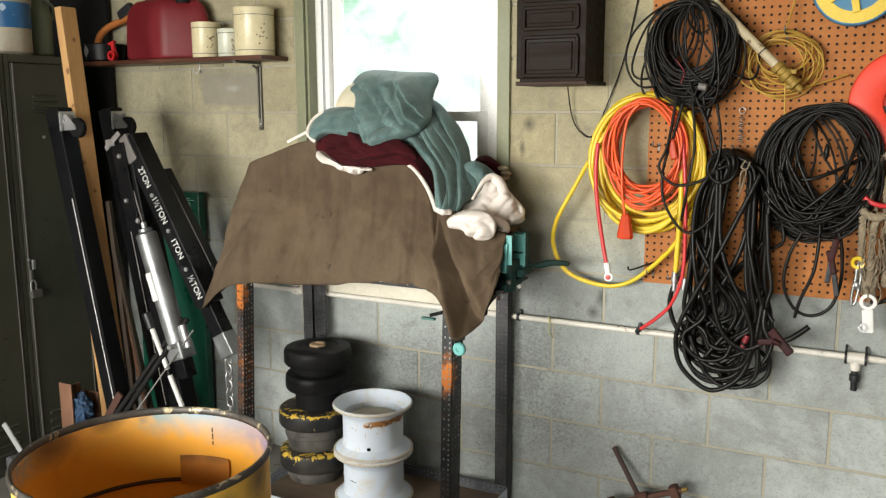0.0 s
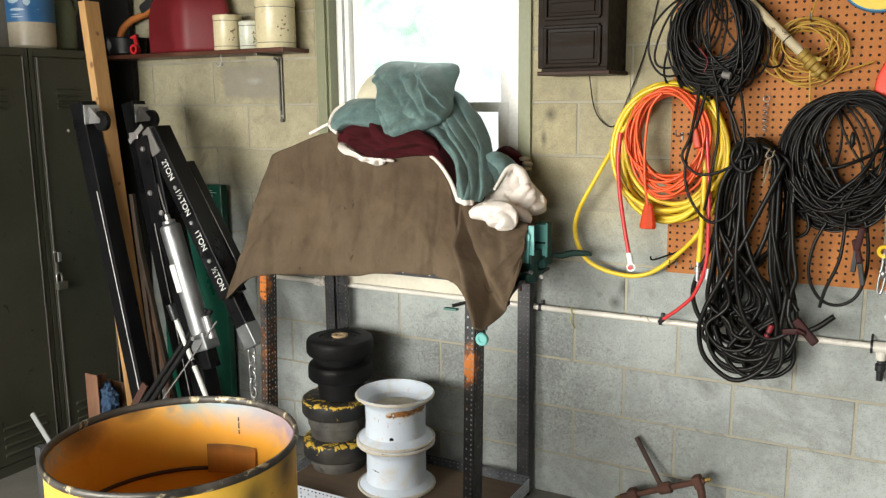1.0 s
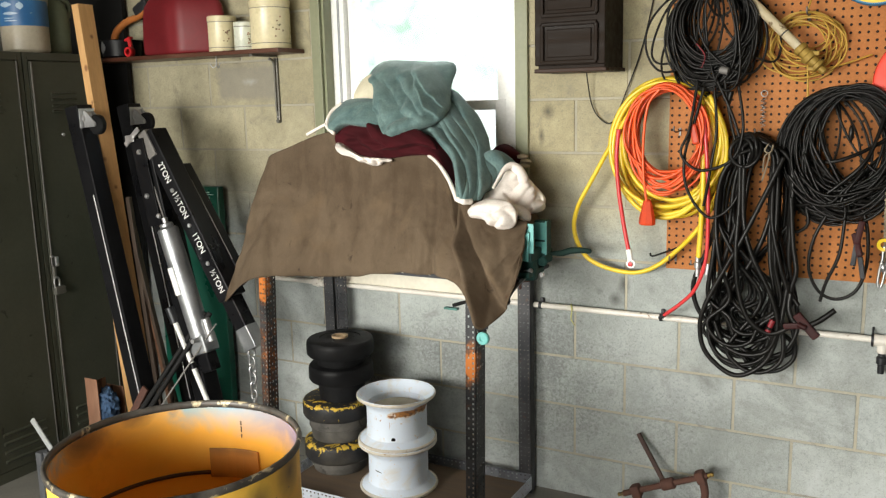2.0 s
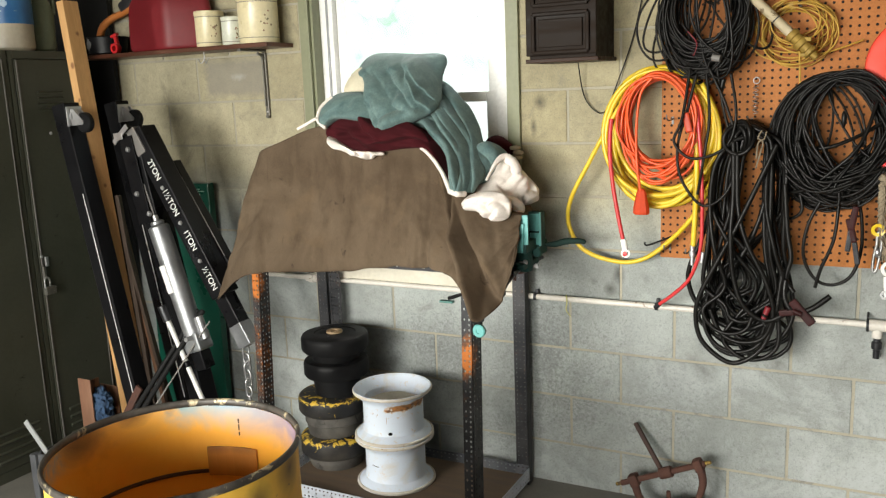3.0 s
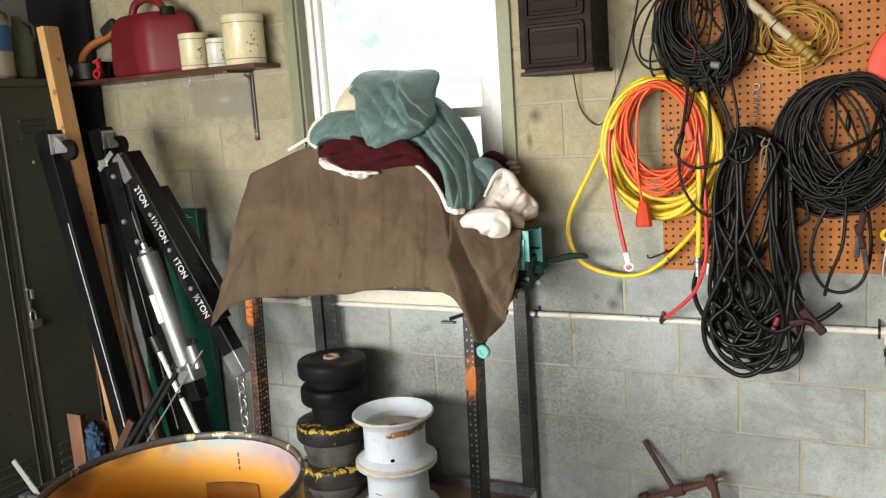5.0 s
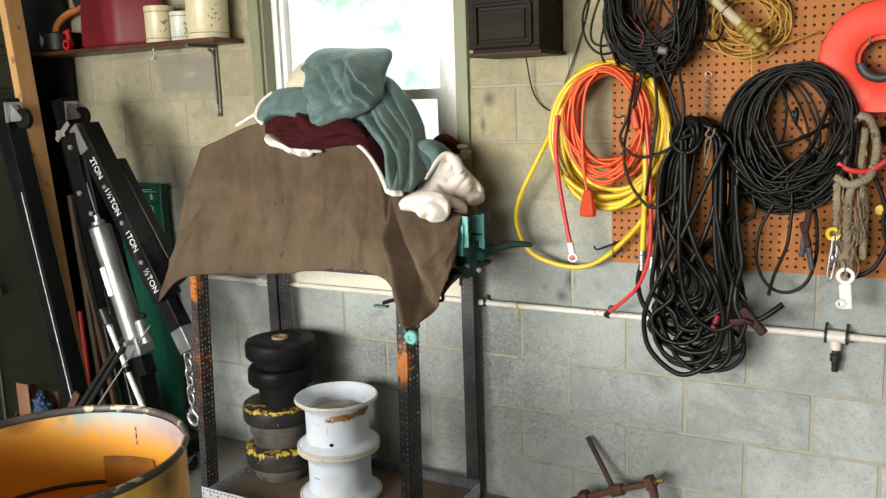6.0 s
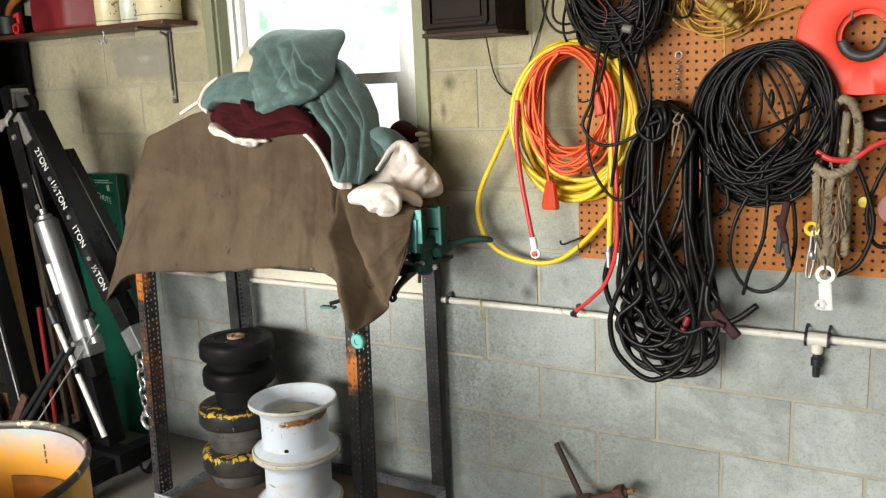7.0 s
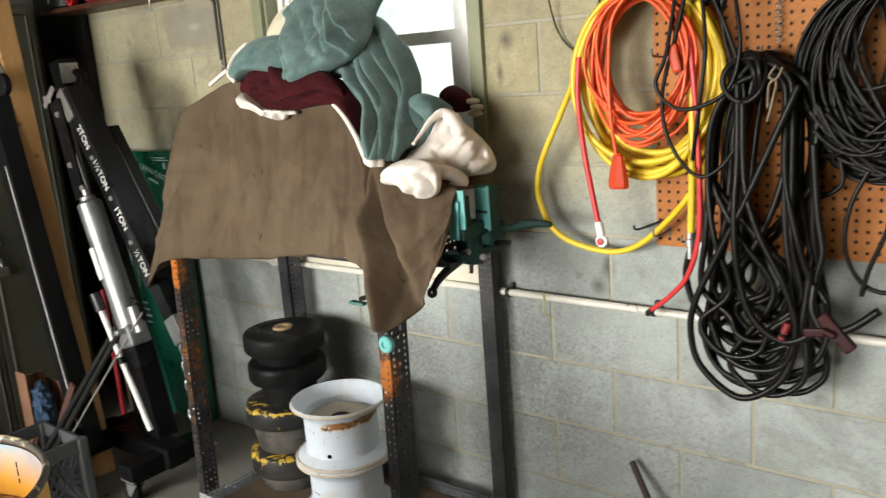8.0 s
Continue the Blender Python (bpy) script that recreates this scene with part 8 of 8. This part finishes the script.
def build_rope():
    k = thing("tan_rope", (0.91, -0.1, 1.05), "frayed tan rope hung with a snap hook and white tool", "rope")
    twist(spline([(0.872, -0.12, 1.06), (0.868, -0.13, 1.20), (0.865, -0.13, 1.32), (0.885, -0.13, 1.43), (0.912, -0.135, 1.495), (0.945, -0.135, 1.48), (0.962, -0.135, 1.40), (0.945, -0.14, 1.32), (0.905, -0.15, 1.30), (0.895, -0.14, 1.20), (0.903, -0.13, 1.06)], 150), 0.0115, 30, k)
    twist(spline([(0.93, -0.12, 1.46), (0.925, -0.12, 1.36), (0.938, -0.12, 1.24), (0.940, -0.12, 1.085)], 70), 0.011, 14, k)
    twist(spline([(0.862, -0.15, 1.325), (0.90, -0.165, 1.305), (0.945, -0.155, 1.325), (0.955, -0.14, 1.355)], 30), 0.012, 5, k)
    part("yellow_tape", bar((0.915, -0.118, 1.43), (0.925, -0.12, 1.38), 0.028, 0.012, 0.003), YEL, k)
    part("frayed_end", solid_blob((0.898, -0.135, 1.10), (0.022, 0.018, 0.055), 3, 3, 0.5, 4.0), ROPE, k)
    rng = random.Random(71)
    for i in range(26):
        x, z, drop = rng.uniform(0.868, 0.950), rng.uniform(1.16, 1.42), rng.uniform(0.08, 0.20)
        pts = [(x + rng.uniform(-0.010, 0.010), -0.136 - rng.uniform(0.0, 0.022), z - drop * q / 4) for q in range(5)]
        part("loose_yarn", tubes([spline(pts, 18)], rng.uniform(0.0012, 0.0026), 5), ROPE, k)
    s = thing("snap_hook", (0.862, -0.13, 1.01), "steel snap hook with a yellow thimble", "snap hook")
    part("thimble", lathe([(0.010 + 0.006 * 0, -0.005), (0.020, -0.007), (0.020, 0.007), (0.010, 0.005), (0.010, -0.005)], 24, (0.860, -0.145, 1.158), Matrix.Rotation(radians(90), 4, "X")), YEL, s)
    part("body", tubes([spline([(0.866, -0.145, 1.15), (0.872, -0.145, 1.12), (0.868, -0.145, 1.07), (0.860, -0.145, 1.025), (0.850, -0.145, 1.03), (0.852, -0.145, 1.07), (0.858, -0.145, 1.11), (0.860, -0.145, 1.145)], 50, True)], 0.0045, 8, True), STEEL, s)
    part("knuckle", solid_blob((0.862, -0.145, 1.085), (0.010, 0.010, 0.016), 1, 2, 0.1), STEEL, s)
    w = thing("white_tool", (0.90, -0.14, 0.935), "white ring-ended tool with a steel jaw on the rope", "tool")
    part("ring", lathe([(0.015, -0.006), (0.025, -0.006), (0.025, 0.006), (0.015, 0.006), (0.015, -0.006)], 26, (0.898, -0.145, 1.035), Matrix.Rotation(radians(90), 4, "X")), LETTER, w)
    part("body", bar((0.898, -0.145, 1.012), (0.905, -0.145, 0.935), 0.034, 0.014, 0.006), LETTER, w)
    part("jaw", lathe([(0.008, -0.008), (0.016, -0.008), (0.016, 0.008), (0.008, 0.008), (0.008, -0.008)], 6, (0.890, -0.148, 0.952), Matrix.Rotation(radians(90), 4, "X"), False), STEEL, w)
    b = thing("black_tie_down", (0.99, -0.1, 1.05), "black cord with a red strap hung at the pegboard", "tie-down")
    part("loop", tubes([spline([(0.950, -0.12, 1.345), (0.985, -0.12, 1.26), (1.005, -0.12, 1.165), (0.978, -0.12, 1.07), (0.93, -0.115, 1.03), (0.90, -0.11, 1.03)], 50)], 0.0065, 7), CABLE, b)
    part("loop", tubes([spline([(1.06, -0.10, 1.36), (1.025, -0.10, 1.325), (0.988, -0.10, 1.21), (1.003, -0.10, 1.125), (1.04, -0.10, 1.11), (1.08, -0.10, 1.15)], 50)], 0.006, 7), CABLE, b)
    part("red_strap", tubes([spline([(0.865, -0.155, 1.365), (0.90, -0.16, 1.345), (0.95, -0.15, 1.345), (1.0, -0.14, 1.38), (1.06, -0.12, 1.40)], 40)], 0.008, 7), REDH, b)
    part("black_pouch", solid_blob((1.03, -0.07, 1.44), (0.075, 0.03, 0.035), 7, 3, 0.2), CABLE, b)
    y = thing("yellow_ball", (0.976, -0.05, 1.20), "small yellow plastic knob on the pegboard", "knob")
    part("knob", lathe([(0, -0.014), (0.014, -0.012), (0.018, 0.0), (0.014, 0.012), (0, 0.014)], 20, (0.976, -0.06, 1.222), Matrix.Rotation(radians(90), 4, "X")), YEL, y)
    part("stem", rod((0.976, -0.025, 1.222), (0.976, -0.06, 1.222), 0.006), DARKSTEEL, y)
    p = thing("pink_disc", (1.045, -0.05, 1.17), "pale pink plastic disc on the pegboard", "disc")
    part("disc", lathe([(0, -0.012), (0.034, -0.012), (0.040, -0.006), (0.040, 0.006), (0.010, 0.010), (0, 0.010)], 32, (1.050, -0.055, 1.205), Matrix.Rotation(radians(90), 4, "X")), PINK, p)
    part("stem", rod((1.05, -0.025, 1.205), (1.05, -0.05, 1.205), 0.006), DARKSTEEL, p)
    sp = thing("coil_spring", (0.472, -0.04, 1.52), "thin steel spring hanging on the pegboard", "spring")
    hel = [(0.472 + 0.008 * math.cos(t), -0.042 + 0.008 * math.sin(t), 1.615 - 0.0028 * t / 1.2) for t in np.linspace(0, 40, 220)]
    part("coils", tubes([hel], 0.0016, 5), STEEL, sp)
    part("eye", tubes([[(0.474 + 0.010 * math.cos(t), -0.042, 1.632 + 0.010 * math.sin(t)) for t in np.linspace(0, 6.28, 18, endpoint=False)]], 0.0018, 5, True), STEEL, sp)


PINK = surf("pink_plastic", (0.52, 0.22, 0.22), (0.58, 0.27, 0.26), 0.5)
build_rope()


# ---- rusty implement on the floor ----
RUSTDK = surf("dark_rust", (0.055, 0.032, 0.026), (0.085, 0.05, 0.04), 0.8, 0.2, 14, 90, 0.5, 0.002)


def build_implement():
    k = thing("rusty_hitch", (0.2, -0.12, FLOOR), "rusty iron hitch bracket leaning on the block wall", "hitch")
    part("lever", bar((0.052, -0.024, 0.388), (0.205, -0.12, 0.205), 0.019, 0.018, 0.006), RUSTDK, k, "dark worn lever")
    part("spindle", rod((0.018, -0.12, 0.148), (0.362, -0.12, 0.298), 0.0125, 14), RUST, k)
    part("spindle_boss", rod((0.180, -0.12, 0.219), (0.230, -0.12, 0.241), 0.024, 14), RUST, k)
    part("threaded_end", rod((0.362, -0.12, 0.298), (0.384, -0.12, 0.3075), 0.008, 10), BRASSY, k, "brass threaded end")
    part("threaded_end", rod((0.018, -0.12, 0.148), (-0.004, -0.12, 0.1385), 0.008, 10), BRASSY, k)
    for a, b, c in (((0.070, 0.172), (0.095, 0.105), (0.145, 0.060)), ((0.335, 0.288), (0.355, 0.215), (0.335, 0.130))):
        part("ear", tubes([spline([(a[0], -0.12, a[1] + 0.01), (b[0], -0.125, b[1]), (c[0], -0.13, c[1])], 20)], np.linspace(0.019, 0.012, 20), 10), RUST, k)
    part("collar", bar((0.055, -0.12, 0.164), (0.092, -0.12, 0.180), 0.052, 0.05, 0.010), RUST, k)
    part("collar", bar((0.318, -0.12, 0.279), (0.352, -0.12, 0.294), 0.052, 0.05, 0.010), RUST, k)
    bm = bmesh.new()
    add_box(bm, (0.24, -0.13, 0.075), (0.24, 0.025, 0.09), 0.01, Matrix.Rotation(radians(-16), 4, "Y"))
    yk = part("yoke", from_bm(bm), RUST, k)
    for x, z in ((0.175, 0.075), (0.215, 0.088), (0.255, 0.10), (0.295, 0.112)):
        part("bolt_hole", lathe([(0, 0.003), (0.007, 0.003), (0.009, 0)], 12, (x, -0.143, z), Matrix.Rotation(radians(90), 4, "X")), HOISTBLK, yk)
    k.scale = (0.9, 0.9, 0.9)
    part("stop_pin", rod((0.222, -0.13, 0.11), (0.218, -0.13, 0.155), 0.009, 10), RUST, yk)


build_implement()


# ---- the blocks of the wall, last ----
BLOCKS = {}


def block_mesh(w):
    key = round(w, 3)
    if key not in BLOCKS:
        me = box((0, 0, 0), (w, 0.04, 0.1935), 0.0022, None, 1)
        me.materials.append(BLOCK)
        me.name = "block"
        BLOCKS[key] = me
    return BLOCKS[key]


def lay_blocks():
    L, H, J = 0.4064, 0.2033, 0.0098
    for r in range(13):
        z0 = r * H + 0.0005
        x = WX0 - 0.05 - ((WX0 - 0.05) % L) - L + (L / 2 if r % 2 else 0)
        while x < WX1:
            a, b = max(x, WX0), min(x + L, WX1)
            spans = [(a, b)]
            if z0 + H > WIN[2] + 0.02 and z0 < WIN[3] - 0.02:
                spans = [(a, min(b, WIN[0])), (max(a, WIN[1]), b)]
            for p, q in spans:
                if q - p > 0.04:
                    ob = new("block", block_mesh(q - p - J))
                    ob.parent = WALL
                    ob.location = Vector(((p + q) / 2, 0.02 + random.uniform(-0.0008, 0.0008), z0 + H / 2)) - WALL.location
            x += L


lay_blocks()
